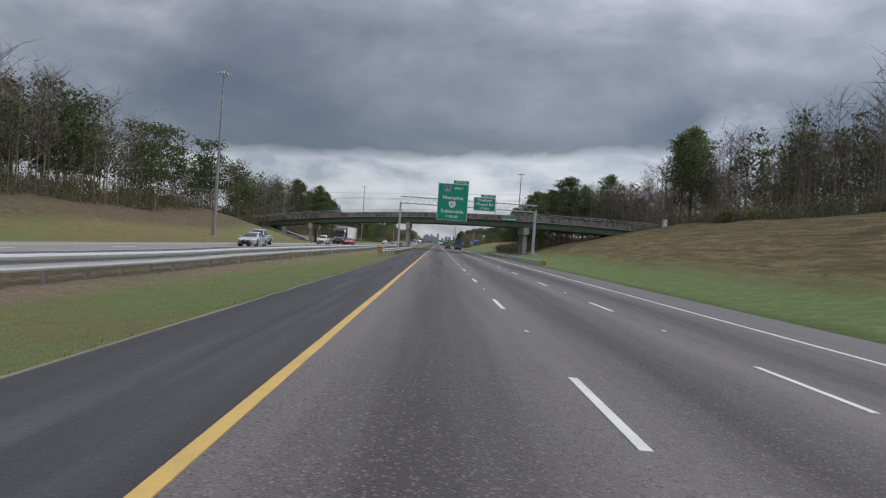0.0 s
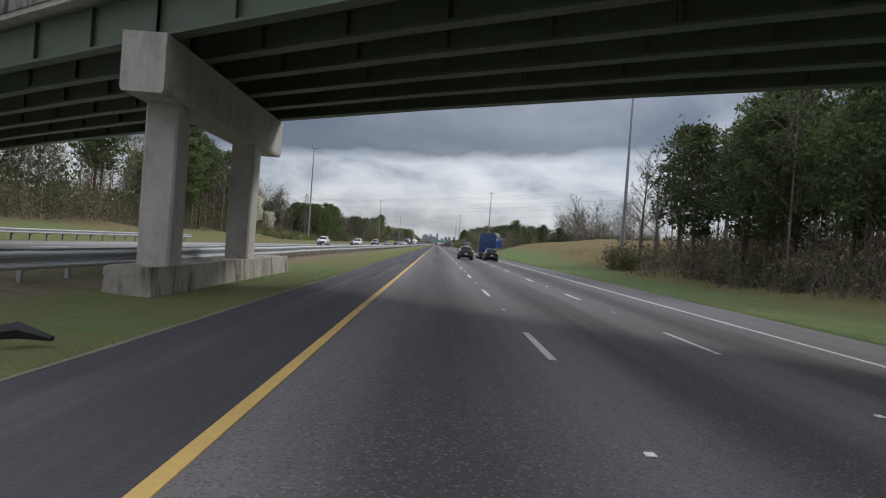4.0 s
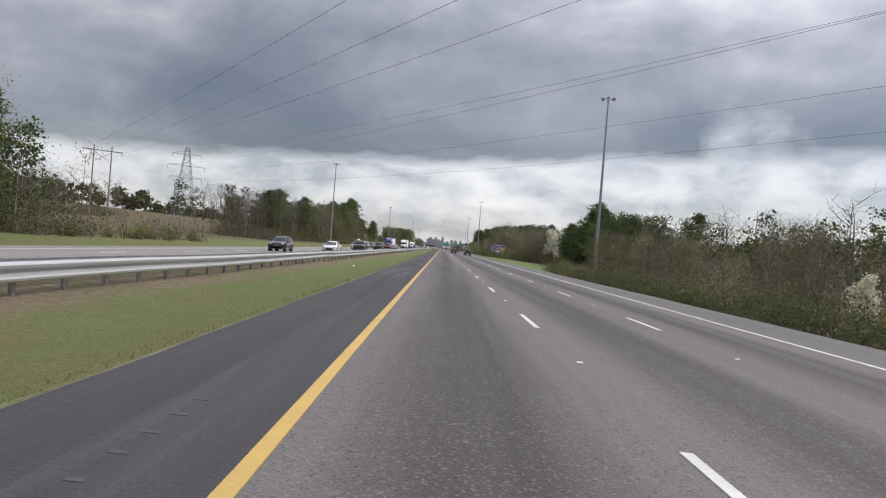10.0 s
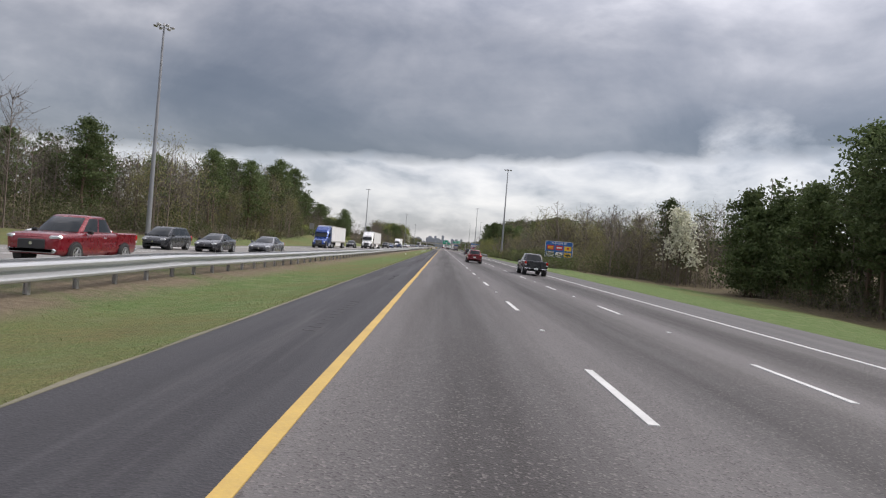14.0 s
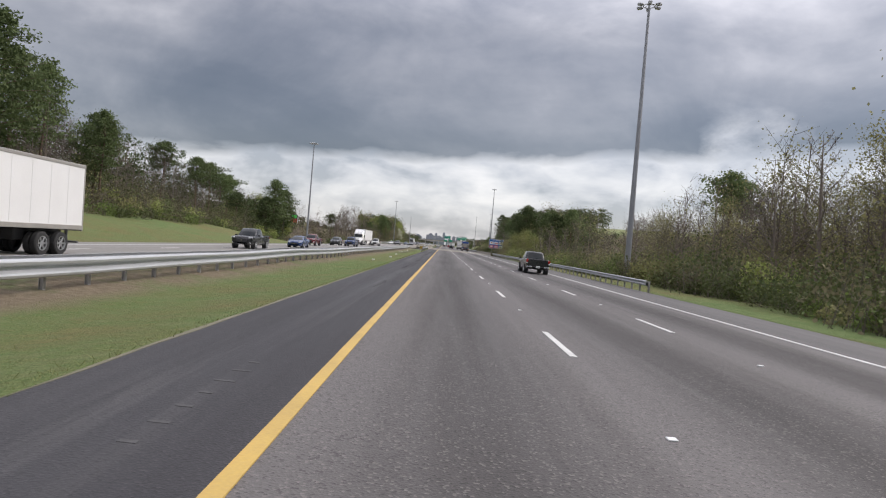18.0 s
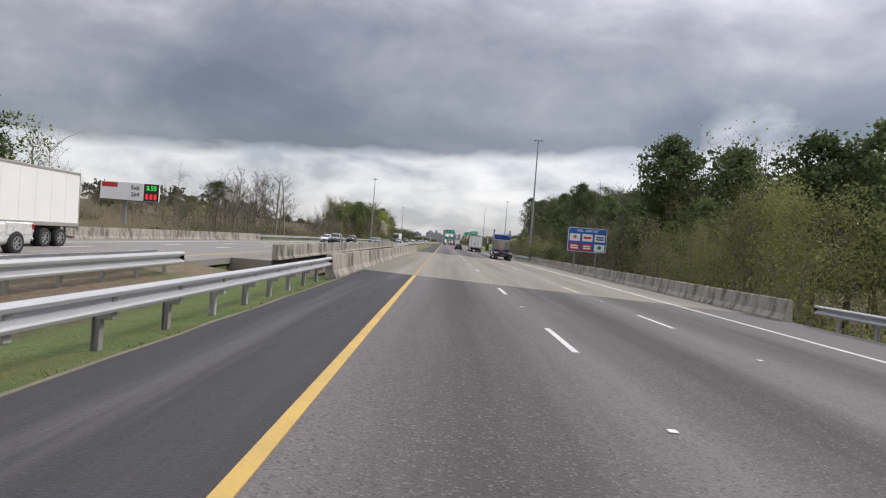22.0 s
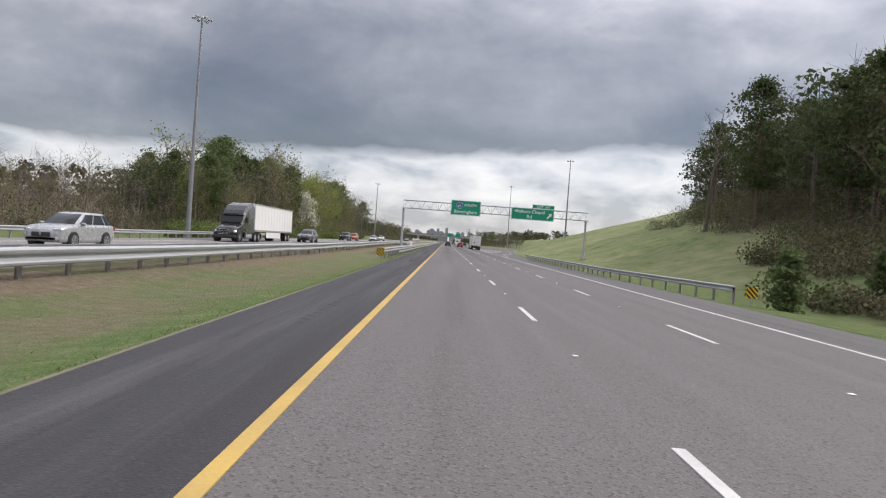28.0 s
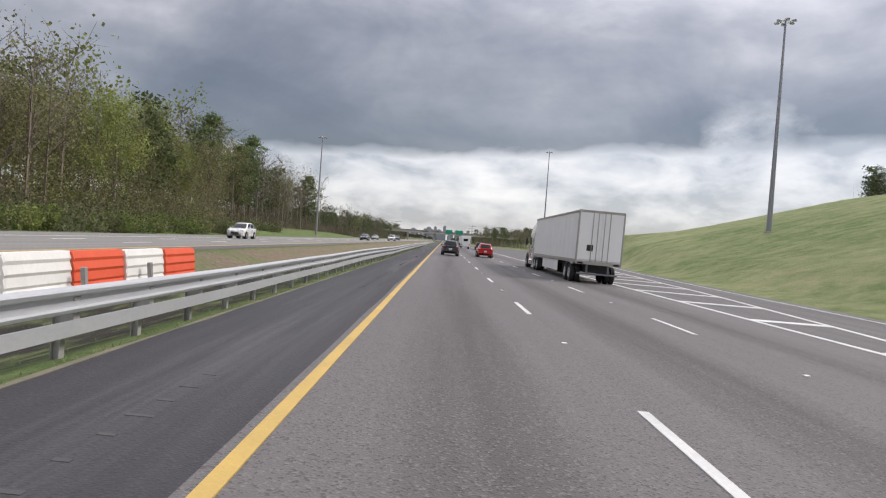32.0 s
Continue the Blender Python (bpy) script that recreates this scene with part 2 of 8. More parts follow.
def turf(name):
    """Early spring turf: green and straw patches, bare soil along the median rail, fresher green down the road."""
    m = bpy.data.materials.new(name)
    m.use_nodes = True
    n = Nodes(m.node_tree)
    out = n.add("ShaderNodeOutputMaterial")
    p = n.add("ShaderNodeBsdfPrincipled")
    co = n.t.nodes.new("ShaderNodeTexCoord").outputs["Object"]
    x, y, z = n.xyz(co)
    broad = n.noise(co, 0.035, 4.0, 0.6)
    mid = n.noise(co, 0.33, 5.0, 0.65)
    fine = n.noise(co, 4.0, 6.0, 0.72)
    blades = n.noise(co, 22.0, 3.0, 0.7)
    green = n.mix(n.remap(blades, 0.3, 0.7), (0.064, 0.106, 0.034, 1), (0.160, 0.218, 0.083, 1))
    straw = n.mix(n.remap(blades, 0.3, 0.7), (0.135, 0.105, 0.052, 1), (0.27, 0.21, 0.105, 1))
    clump = n.noise(co, 1.3, 5.0, 0.7, 0.5)
    green = n.mix(n.math("MULTIPLY", n.remap(clump, 0.46, 0.70), 0.75), green, (0.205, 0.228, 0.112, 1))
    straw = n.mix(n.math("MULTIPLY", n.remap(clump, 0.42, 0.64), 0.8), straw, (0.095, 0.088, 0.040, 1))
    late = n.remap(y, 650.0, 1150.0, 0.0, 0.12)
    f = n.math("ADD", n.math("ADD", n.math("MULTIPLY", broad, 0.5), n.math("MULTIPLY", mid, 0.45)), n.math("MULTIPLY", fine, 0.25))
    f = n.math("SUBTRACT", f, late)
    # taller straw on the early cut slopes
    cut = n.math("MULTIPLY", n.remap(n.math("ABSOLUTE", n.math("SUBTRACT", x, 3.0)), 15.0, 25.0), n.math("MULTIPLY", n.remap(y, 330.0, 300.0), n.remap(x, -30.0, 10.0, 0.25, 1.0)))
    early = n.remap(y, 150.0, 120.0)
    f = n.math("ADD", f, n.math("MULTIPLY", cut, n.math("ADD", 0.20, n.math("MULTIPLY", early, 0.04))))
    foot = n.math("MULTIPLY", n.math("MULTIPLY", n.remap(x, 13.0, 15.0), n.remap(x, 24.0, 19.0)), n.remap(y, 330.0, 300.0))
    f = n.math("SUBTRACT", f, n.math("MULTIPLY", foot, 0.12))
    median = n.math("MULTIPLY", n.math("MULTIPLY", n.remap(x, -16.0, -11.0), n.remap(x, 3.0, 0.0)), n.math("MULTIPLY", n.remap(y, 190.0, 240.0), n.remap(y, 900.0, 780.0)))
    f = n.math("SUBTRACT", f, n.math("MULTIPLY", median, 0.035))
    verge = n.math("MULTIPLY", n.math("MULTIPLY", n.remap(x, 13.5, 15.5), n.remap(x, 34.0, 26.0)), n.math("MULTIPLY", n.remap(y, 470.0, 500.0), n.remap(y, 680.0, 650.0)))
    f = n.math("SUBTRACT", f, n.math("MULTIPLY", verge, 0.16))
    col = n.mix(n.remap(f, 0.50, 0.74), green, straw)
    # soil worn bare by the median rail
    near = n.math("SUBTRACT", 1.0, n.remap(n.math("ABSOLUTE", n.math("ADD", x, 7.9)), 0.7, 1.7))
    soil = n.mix(n.remap(fine, 0.3, 0.7), (0.140, 0.112, 0.080, 1), (0.265, 0.218, 0.155, 1))
    bare = n.math("MULTIPLY", near, n.remap(n.math("ADD", mid, n.math("MULTIPLY", fine, 0.4)), 0.45, 0.72))
    brown = n.math("MULTIPLY", n.remap(n.math("ABSOLUTE", n.math("SUBTRACT", y, 980.0)), 108.0, 98.0), n.math("SUBTRACT", 1.0, n.remap(n.math("ABSOLUTE", n.math("ADD", x, 5.6)), 1.7, 2.7)))
    bare = n.math("MAXIMUM", bare, n.math("MULTIPLY", n.math("MULTIPLY", brown, 0.72), n.remap(mid, 0.30, 0.62)))
    col = n.mix(bare, col, soil)
    ditch = n.math("SUBTRACT", 1.0, n.remap(n.math("ABSOLUTE", n.math("ADD", n.math("ADD", x, 5.7), n.math("MULTIPLY", n.math("SUBTRACT", mid, 0.5), 1.6))), 0.35, 1.1))
    where = n.math("MAXIMUM", n.math("MULTIPLY", n.remap(y, 726.0, 740.0), n.remap(y, 800.0, 790.0)), n.math("MULTIPLY", n.remap(y, 884.0, 892.0), n.remap(y, 965.0, 925.0)))
    mud = n.math("MULTIPLY", n.math("MULTIPLY", ditch, where), n.remap(clump, 0.36, 0.56))
    col = n.mix(n.math("MULTIPLY", mud, 0.9), col, n.mix(n.remap(fine, 0.35, 0.65), (0.060, 0.050, 0.040, 1), (0.135, 0.110, 0.080, 1)))
    scar = n.noise(n.join(n.math("MULTIPLY", x, 0.9), n.math("MULTIPLY", y, 0.16), n.math("MULTIPLY", z, 1.4)), 1.1, 6.0, 0.72, 0.7)
    rough_ = n.math("MULTIPLY", n.math("MULTIPLY", early, n.remap(x, 19.0, 24.0)), n.remap(scar, 0.40, 0.58))
    col = n.mix(n.math("MULTIPLY", rough_, 0.85), col, n.mix(n.remap(fine, 0.35, 0.65), (0.105, 0.078, 0.042, 1), (0.052, 0.050, 0.022, 1)))
    floor = n.math("MAXIMUM", n.math("MULTIPLY", n.math("MULTIPLY", n.remap(x, 24.0, 28.0), n.remap(y, 322.0, 330.0)), n.remap(y, 1040.0, 1015.0)), n.math("MAXIMUM", n.math("MULTIPLY", n.remap(x, 44.0, 48.0), n.remap(y, 330.0, 322.0)), n.remap(x, -43.0, -47.0)))
    floor = n.math("MAXIMUM", floor, n.math("MULTIPLY", n.math("MULTIPLY", n.remap(x, 24.0, 28.0), n.remap(y, 158.0, 166.0)), n.remap(y, 222.0, 205.0)))
    glade = n.math("MULTIPLY", n.math("MULTIPLY", n.remap(y, 496.0, 506.0), n.remap(y, 606.0, 594.0)), n.remap(x, 46.0, 40.0))
    floor = n.math("MULTIPLY", floor, n.math("SUBTRACT", 1.0, n.math("MULTIPLY", glade, n.remap(x, 0.0, 5.0))))
    litter_ = n.mix(n.remap(clump, 0.35, 0.65), (0.16, 0.125, 0.085, 1), (0.075, 0.062, 0.040, 1))
    col = n.mix(n.math("MULTIPLY", floor, 0.92), col, litter_)
    # slopes coloured much darker in a band that follows the skewed overpass deck
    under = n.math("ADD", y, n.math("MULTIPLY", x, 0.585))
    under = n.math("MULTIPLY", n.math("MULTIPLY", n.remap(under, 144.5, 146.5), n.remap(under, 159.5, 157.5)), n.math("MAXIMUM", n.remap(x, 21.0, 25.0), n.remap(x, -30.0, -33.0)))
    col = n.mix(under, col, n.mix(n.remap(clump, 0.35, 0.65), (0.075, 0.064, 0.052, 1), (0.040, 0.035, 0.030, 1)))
    wet = n.math("MULTIPLY", n.math("MULTIPLY", n.remap(y, 1058.0, 1075.0), n.math("SUBTRACT", 1.0, n.remap(n.math("ABSOLUTE", n.math("ADD", x, 5.0)), 1.2, 1.9))), n.remap(n.noise(n.join(n.math("MULTIPLY", x, 1.2), n.math("MULTIPLY", y, 0.25), 0.0), 1.6, 5.0, 0.7), 0.36, 0.52))
    col = n.mix(wet, col, (0.045, 0.042, 0.038, 1))
    pale = n.math("MULTIPLY", n.math("MULTIPLY", n.remap(y, 1000.0, 1060.0), n.remap(x, 16.0, 22.0)), n.remap(n.math("ADD", n.math("MULTIPLY", mid, 0.55), n.math("ADD", n.math("MULTIPLY", broad, 0.45), n.math("MULTIPLY", clump, 0.12))), 0.44, 0.68))
    col = n.mix(n.math("MULTIPLY", pale, 0.95), col, (0.280, 0.285, 0.155, 1))
    rut = n.math("MULTIPLY", n.remap(n.noise(n.join(n.math("MULTIPLY", x, 0.5), n.math("MULTIPLY", y, 0.2), z), 1.2, 6.0, 0.7, 0.6), 0.64, 0.72), 0.55)
    col = n.mix(rut, col, (0.085, 0.06, 0.035, 1))
    n.put(p.inputs["Base Color"], col)
    p.inputs["Roughness"].default_value = 0.95
    p.inputs["Specular IOR Level"].default_value = 0.1
    b = n.t.nodes.new("ShaderNodeBump")
    b.inputs["Strength"].default_value = 0.9
    b.inputs["Distance"].default_value = 0.12
    n.put(b.inputs["Height"], n.math("ADD", n.math("MULTIPLY", blades, 0.5), fine))
    n.put(p.inputs["Normal"], b.outputs[0])
    n.t.links.new(p.outputs[0], out.inputs[0])
    return m


def glow(name, colour, strength):
    m = bpy.data.materials.new(name)
    m.use_nodes = True
    n = Nodes(m.node_tree)
    out = n.add("ShaderNodeOutputMaterial")
    e = n.add("ShaderNodeEmission")
    e.inputs[0].default_value = (*colour, 1)
    e.inputs[1].default_value = strength
    n.t.links.new(e.outputs[0], out.inputs[0])
    return m


def paint(name, c, rough=0.3, metal=0.25):
    return surface(name, c, tuple(v * 0.88 for v in c), rough, metal, 3.0, 60.0, 0.0, 0.8, coat=0.8)


M_ROAD = asphalt("aged_asphalt", (0.130, 0.122, 0.120), (0.052, 0.048, 0.047), lanes=0.25, fleck=0.42)
M_SHOULDER = asphalt("new_asphalt", (0.052, 0.051, 0.055), (0.032, 0.031, 0.035), bump=0.4, fleck=0.25, dust=0.45)
M_RSHOULDER = asphalt("grey_shoulder_asphalt", (0.135, 0.13, 0.129), (0.085, 0.081, 0.081))
M_OPP = asphalt("pale_worn_pavement", (0.255, 0.245, 0.228), (0.165, 0.158, 0.148), bump=0.3, fleck=0.25)
M_DECK = asphalt("worn_deck_concrete", (0.270, 0.248, 0.208), (0.138, 0.125, 0.103), lanes=0.08, bump=0.25, fleck=0.2)
M_CONC = stained_concrete("parapet_concrete", (0.36, 0.333, 0.285), (0.085, 0.078, 0.066), 0.85)
# overpass parapets: streaked concrete, with the shade of their near face coloured in
M_OVER = stained_concrete("stained_shaded_concrete", (0.27, 0.25, 0.225), (0.055, 0.05, 0.045), 0.95)
M_PIER = stained_concrete("pier_concrete", (0.46, 0.44, 0.40), (0.20, 0.19, 0.17), 0.35)
M_GIRDER = surface("green_girder_paint", (0.12, 0.155, 0.105), (0.075, 0.10, 0.07), 0.6, 0.1, 0.8, 9.0, 0.1, 0.9)
M_TURF = turf("spring_turf")
M_WHITE = surface("worn_white_marking", (0.68, 0.68, 0.66), (0.42, 0.42, 0.41), 0.7, 0, 1.2, 25.0, 0.2, 0.7)
M_YELLOW = surface("worn_yellow_marking", (0.60, 0.40, 0.095), (0.38, 0.27, 0.10), 0.7, 0, 0.8, 25.0, 0.2, 0.7)
M_YWORN = surface("traffic_worn_yellow_marking", (0.40, 0.275, 0.095), (0.24, 0.213, 0.160), 0.8, 0, 1.6, 14.0, 0.2, 0.9)
M_WWORN = surface("traffic_worn_white_marking", (0.52, 0.50, 0.46), (0.27, 0.25, 0.22), 0.8, 0, 1.2, 16.0, 0.2, 0.9)
M_STEEL = surface("galvanised_steel", (0.54, 0.555, 0.57), (0.36, 0.37, 0.385), 0.5, 0.3, 1.2, 22.0, 0.05, 0.9, (1, 0.4, 1))
M_POST = surface("weathered_post_steel", (0.44, 0.43, 0.42), (0.25, 0.24, 0.23), 0.65, 0.3, 3.0, 25.0, 0.1, 0.9, vary=0.2)
M_POLE = surface("pole_steel", (0.30, 0.31, 0.33), (0.20, 0.205, 0.22), 0.55, 0.4, 0.6, 18.0, 0.0, 0.8)
M_LAMP = surface("lamp_housing", (0.45, 0.46, 0.47), (0.30, 0.30, 0.31), 0.45, 0.3)
M_LENS = surface("lamp_glass", (0.75, 0.77, 0.80), (0.62, 0.64, 0.67), 0.2, 0.0)
M_GREEN = surface("sign_green", (0.0, 0.31, 0.185), (0.0, 0.26, 0.15), 0.45, 0, 0.7, 20.0, 0.0, 0.9)
M_BLUE = surface("sign_blue", (0.014, 0.125, 0.42), (0.012, 0.10, 0.34), 0.45, 0, 0.7, 20.0, 0.0, 0.9)
M_SWHITE = surface("sign_white", (0.82, 0.83, 0.82), (0.72, 0.73, 0.72), 0.4, 0, 2.0, 20.0)
M_SRED = surface("sign_red", (0.55, 0.03, 0.03), (0.46, 0.025, 0.03), 0.45)
M_SYELLOW = surface("sign_yellow", (0.80, 0.50, 0.03), (0.70, 0.43, 0.03), 0.45)
M_SBLACK = surface("sign_black", (0.025, 0.025, 0.025), (0.015, 0.015, 0.015), 0.5)
M_SBACK = surface("sign_back_aluminium", (0.36, 0.36, 0.36), (0.27, 0.27, 0.27), 0.5, 0.5)
M_BARK = surface("grey_bark", (0.21, 0.17, 0.14), (0.11, 0.088, 0.072), 0.95, 0, 2.0, 20.0, 0.5, 0.9, (1, 1, 0.25), vary=0.3)
M_TWIG = surface("brown_twigs", (0.200, 0.168, 0.140), (0.110, 0.091, 0.075), 0.95, 0, 1.0, 10.0, 0.0, 0.9, vary=0.3)
M_PBARK = surface("pine_bark", (0.16, 0.11, 0.075), (0.075, 0.05, 0.037), 0.95, 0, 2.0, 16.0, 0.5, 0.9, (1, 1, 0.3), vary=0.25)
M_PINE = leaf_surface("pine_needles", (0.056, 0.086, 0.039), (0.150, 0.187, 0.080))
M_BUD = leaf_surface("budding_leaves", (0.150, 0.150, 0.068), (0.27, 0.258, 0.125))
M_FRESH = leaf_surface("fresh_spring_leaves", (0.150, 0.190, 0.058), (0.33, 0.360, 0.125))
M_BUSH = leaf_surface("shrub_leaves", (0.074, 0.098, 0.040), (0.165, 0.186, 0.080))
M_RUST = leaf_surface("dead_leaves", (0.105, 0.098, 0.060), (0.200, 0.178, 0.112))
M_LUSH = leaf_surface("lush_undergrowth", (0.13, 0.19, 0.055), (0.27, 0.35, 0.11))
M_BLOOM = leaf_surface("white_blossom", (0.50, 0.50, 0.40), (0.78, 0.78, 0.68), 0.1)
M_GRASS = leaf_surface("grass_blades", (0.10, 0.15, 0.05), (0.27, 0.27, 0.13), 0.1)
M_WOOD = surface("weathered_wood", (0.26, 0.19, 0.13), (0.15, 0.11, 0.075), 0.9, 0, 2.0, 25.0, 0.3, 0.9, (3, 3, 0.4))
M_TYRE = surface("tyre_rubber", (0.030, 0.030, 0.031), (0.018, 0.018, 0.018), 0.85, 0, 6.0, 60.0, 0.2)
M_RIM = surface("alloy_rim", (0.55, 0.56, 0.57), (0.38, 0.39, 0.40), 0.3, 0.8)
M_CHROME = surface("chrome", (0.75, 0.76, 0.78), (0.60, 0.61, 0.63), 0.14, 1.0)
M_BLACK = surface("black_plastic", (0.030, 0.030, 0.032), (0.020, 0.020, 0.021), 0.6, 0, 4.0, 50.0)
M_GLASS = surface("dark_car_glass", (0.020, 0.025, 0.028), (0.012, 0.015, 0.018), 0.10, 0.0, spec=0.28)
M_HEAD = surface("headlight_glass", (0.72, 0.74, 0.76), (0.58, 0.60, 0.63), 0.12, 0.3, coat=1.0)
M_TAIL = surface("tail_light_red", (0.42, 0.012, 0.012), (0.30, 0.01, 0.01), 0.2, 0.0, coat=1.0)
M_TRAILER = surface("trailer_white", (0.80, 0.80, 0.79), (0.70, 0.70, 0.69), 0.45, 0.05, 0.7, 14.0, 0.0, 0.9)
M_GREYBOX = surface("grey_frame_paint", (0.20, 0.20, 0.21), (0.12, 0.12, 0.13), 0.6, 0.3)
M_ALU = surface("dull_aluminium", (0.46, 0.44, 0.40), (0.30, 0.285, 0.26), 0.5, 0.5, 1.5, 14.0, 0.1, 0.9)
M_FENDER = surface("dull_black_fender", (0.075, 0.075, 0.078), (0.045, 0.045, 0.047), 0.4, 0.2)
M_ORANGE = surface("barrier_orange_red", (0.72, 0.10, 0.035), (0.60, 0.08, 0.03), 0.6, 0, 1.0, 12.0, 0.1)
M_BWHITE = surface("barrier_white", (0.78, 0.77, 0.74), (0.62, 0.61, 0.58), 0.6, 0, 1.0, 12.0, 0.1)
M_TEAL = surface("teal_print", (0.03, 0.22, 0.27), (0.025, 0.18, 0.22), 0.45)
M_NAVY = surface("navy_print", (0.010, 0.035, 0.16), (0.008, 0.03, 0.13), 0.45)
M_LOGOGREEN = surface("green_print", (0.02, 0.20, 0.05), (0.02, 0.16, 0.04), 0.45)
M_LOGOORANGE = surface("orange_print", (0.62, 0.22, 0.08), (0.52, 0.18, 0.07), 0.45)
M_WIRE = surface("cable", (0.09, 0.09, 0.10), (0.06, 0.06, 0.065), 0.7, 0.3)
M_HAZEB = surface("far_building", (0.30, 0.32, 0.36), (0.22, 0.24, 0.28), 0.9, 0, 0.02, 0.2)
M_TAR = surface("tar_seal", (0.035, 0.035, 0.036), (0.025, 0.025, 0.025), 0.75)
M_SAND = surface("sandy_edge", (0.23, 0.205, 0.15), (0.085, 0.09, 0.055), 0.95, 0, 1.5, 18.0, 0.5, 0.9)
M_SCUFF = surface("scuffed_asphalt", (0.100, 0.098, 0.099), (0.048, 0.047, 0.049), 0.9, 0, 3.0, 30.0, 0.3, 0.9)
# near-black that puts the shade of the gap under the far parapet into colour
M_GAPSHADE = surface("gap_shade", (0.07, 0.066, 0.060), (0.035, 0.033, 0.03), 0.95, 0, 1.0, 14.0, 0.3, 0.9)
M_WILLOW = leaf_surface("willow_leaves", (0.14, 0.160, 0.058), (0.27, 0.278, 0.110), 0.1)


# ---------------------------------------------------------------- mesh tools
class Shape:
    """Collects vertices and faces for one mesh."""

    def __init__(self):
        self.v, self.f = [], []

    def add(self, verts, faces):
        k = len(self.v)
        self.v.extend(verts)
        self.f.extend([tuple(k + i for i in f) for f in faces])
        return self

    def loft(self, rings, caps=True, closed=True):
        n = len(rings[0])
        verts = [p for r in rings for p in r]
        faces = []
        for i in range(len(rings) - 1):
            for j in range(n if closed else n - 1):
                a, b = i * n + j, i * n + (j + 1) % n
                faces.append((a, b, b + n, a + n))
        if caps:
            faces.append(tuple(range(n))[::-1])
            faces.append(tuple((len(rings) - 1) * n + i for i in range(n)))
        return self.add(verts, faces)

    def box(self, c, s, cut=0.0, turn=None):
        """A box with its edges cut off."""
        hx, hy, hz = s[0] / 2, s[1] / 2, s[2] / 2
        k = min(cut, hx * 0.9, hy * 0.9, hz * 0.9)

        def ring(y, e):
            x, z = hx - e, hz - e
            if k:
                return [(-x + k, y, -z), (x - k, y, -z), (x, y, -z + k), (x, y, z - k), (x - k, y, z), (-x + k, y, z), (-x, y, z - k), (-x, y, -z + k)]
            return [(-x, y, -z), (x, y, -z), (x, y, z), (-x, y, z)]

        rings = [ring(-hy, k), ring(-hy + k, 0), ring(hy - k, 0), ring(hy, k)] if k else [ring(-hy, 0), ring(hy, 0)]
        m = Matrix.Translation(c) @ (turn if turn else Matrix())
        return self.loft([[tuple(m @ Vector(p)) for p in r] for r in rings])

    def tube(self, p, q, r0, r1=None, n=8, caps=True):
        p, q = Vector(p), Vector(q)
        r1 = r0 if r1 is None else r1
        d = (q - p)
        a = d.orthogonal().normalized()
        b = d.normalized().cross(a)
        rings = []
        for c, r in ((p, r0), (q, r1)):
            rings.append([tuple(c + r * (math.cos(t) * a + math.sin(t) * b)) for t in [2 * math.pi * i / n for i in range(n)]])
        return self.loft(rings, caps)

    def path(self, pts, radii, n=5):
        rings = []
        for i, c in enumerate(pts):
            c = Vector(c)
            d = (Vector(pts[min(i + 1, len(pts) - 1)]) - Vector(pts[max(i - 1, 0)]))
            a = d.cross(Vector((0.31, 0.87, 0.12))).normalized()
            b = d.normalized().cross(a)
            rings.append([tuple(c + radii[i] * (math.cos(t) * a + math.sin(t) * b)) for t in [2 * math.pi * j / n for j in range(n)]])
        return self.loft(rings)

    def plate(self, outline, y0, y1):
        """An outline in x and z, given depth along y."""
        return self.loft([[(x, y0, z) for x, z in outline], [(x, y1, z) for x, z in outline]])

    def wheel(self, c, r, w, n=20):
        """A turned ring about x."""
        prof = [(-w / 2, r * 0.62), (-w / 2, r * 0.93), (-w * 0.36, r), (w * 0.36, r), (w / 2, r * 0.93), (w / 2, r * 0.62)]
        rings = [[(c[0] + px, c[1] + pr * math.cos(t), c[2] + pr * math.sin(t)) for px, pr in prof] for t in [2 * math.pi * i / n for i in range(n)]]
        return self.loft(rings + [rings[0]], caps=False)

    def mesh(self, name, material, smooth=False):
        me = bpy.data.meshes.new(name)
        me.from_pydata(self.v, [], self.f)
        me.materials.append(material)
        if smooth:
            me.shade_smooth()
            me.set_sharp_from_angle(angle=radians(38))
        me.update()
        return me


def part(name, shape, material, parent=None, label="", smooth=False, at=None):
    """One mesh object, under a thing or a part."""
    ob = new(name, shape if isinstance(shape, bpy.types.Mesh) else shape.mesh(name, material, smooth))
    if parent:
        ob.parent = parent
    if at is not None:
        ob.matrix_basis = at
    return tagged(ob, label)


def thing(name, label, category, group="", kind="", at=None):
    ob = new(name)
    ob.empty_display_size = 0.3
    if at is not None:
        ob.matrix_basis = at
    return tagged(ob, label, category, group, kind)


GLYPHS = {}


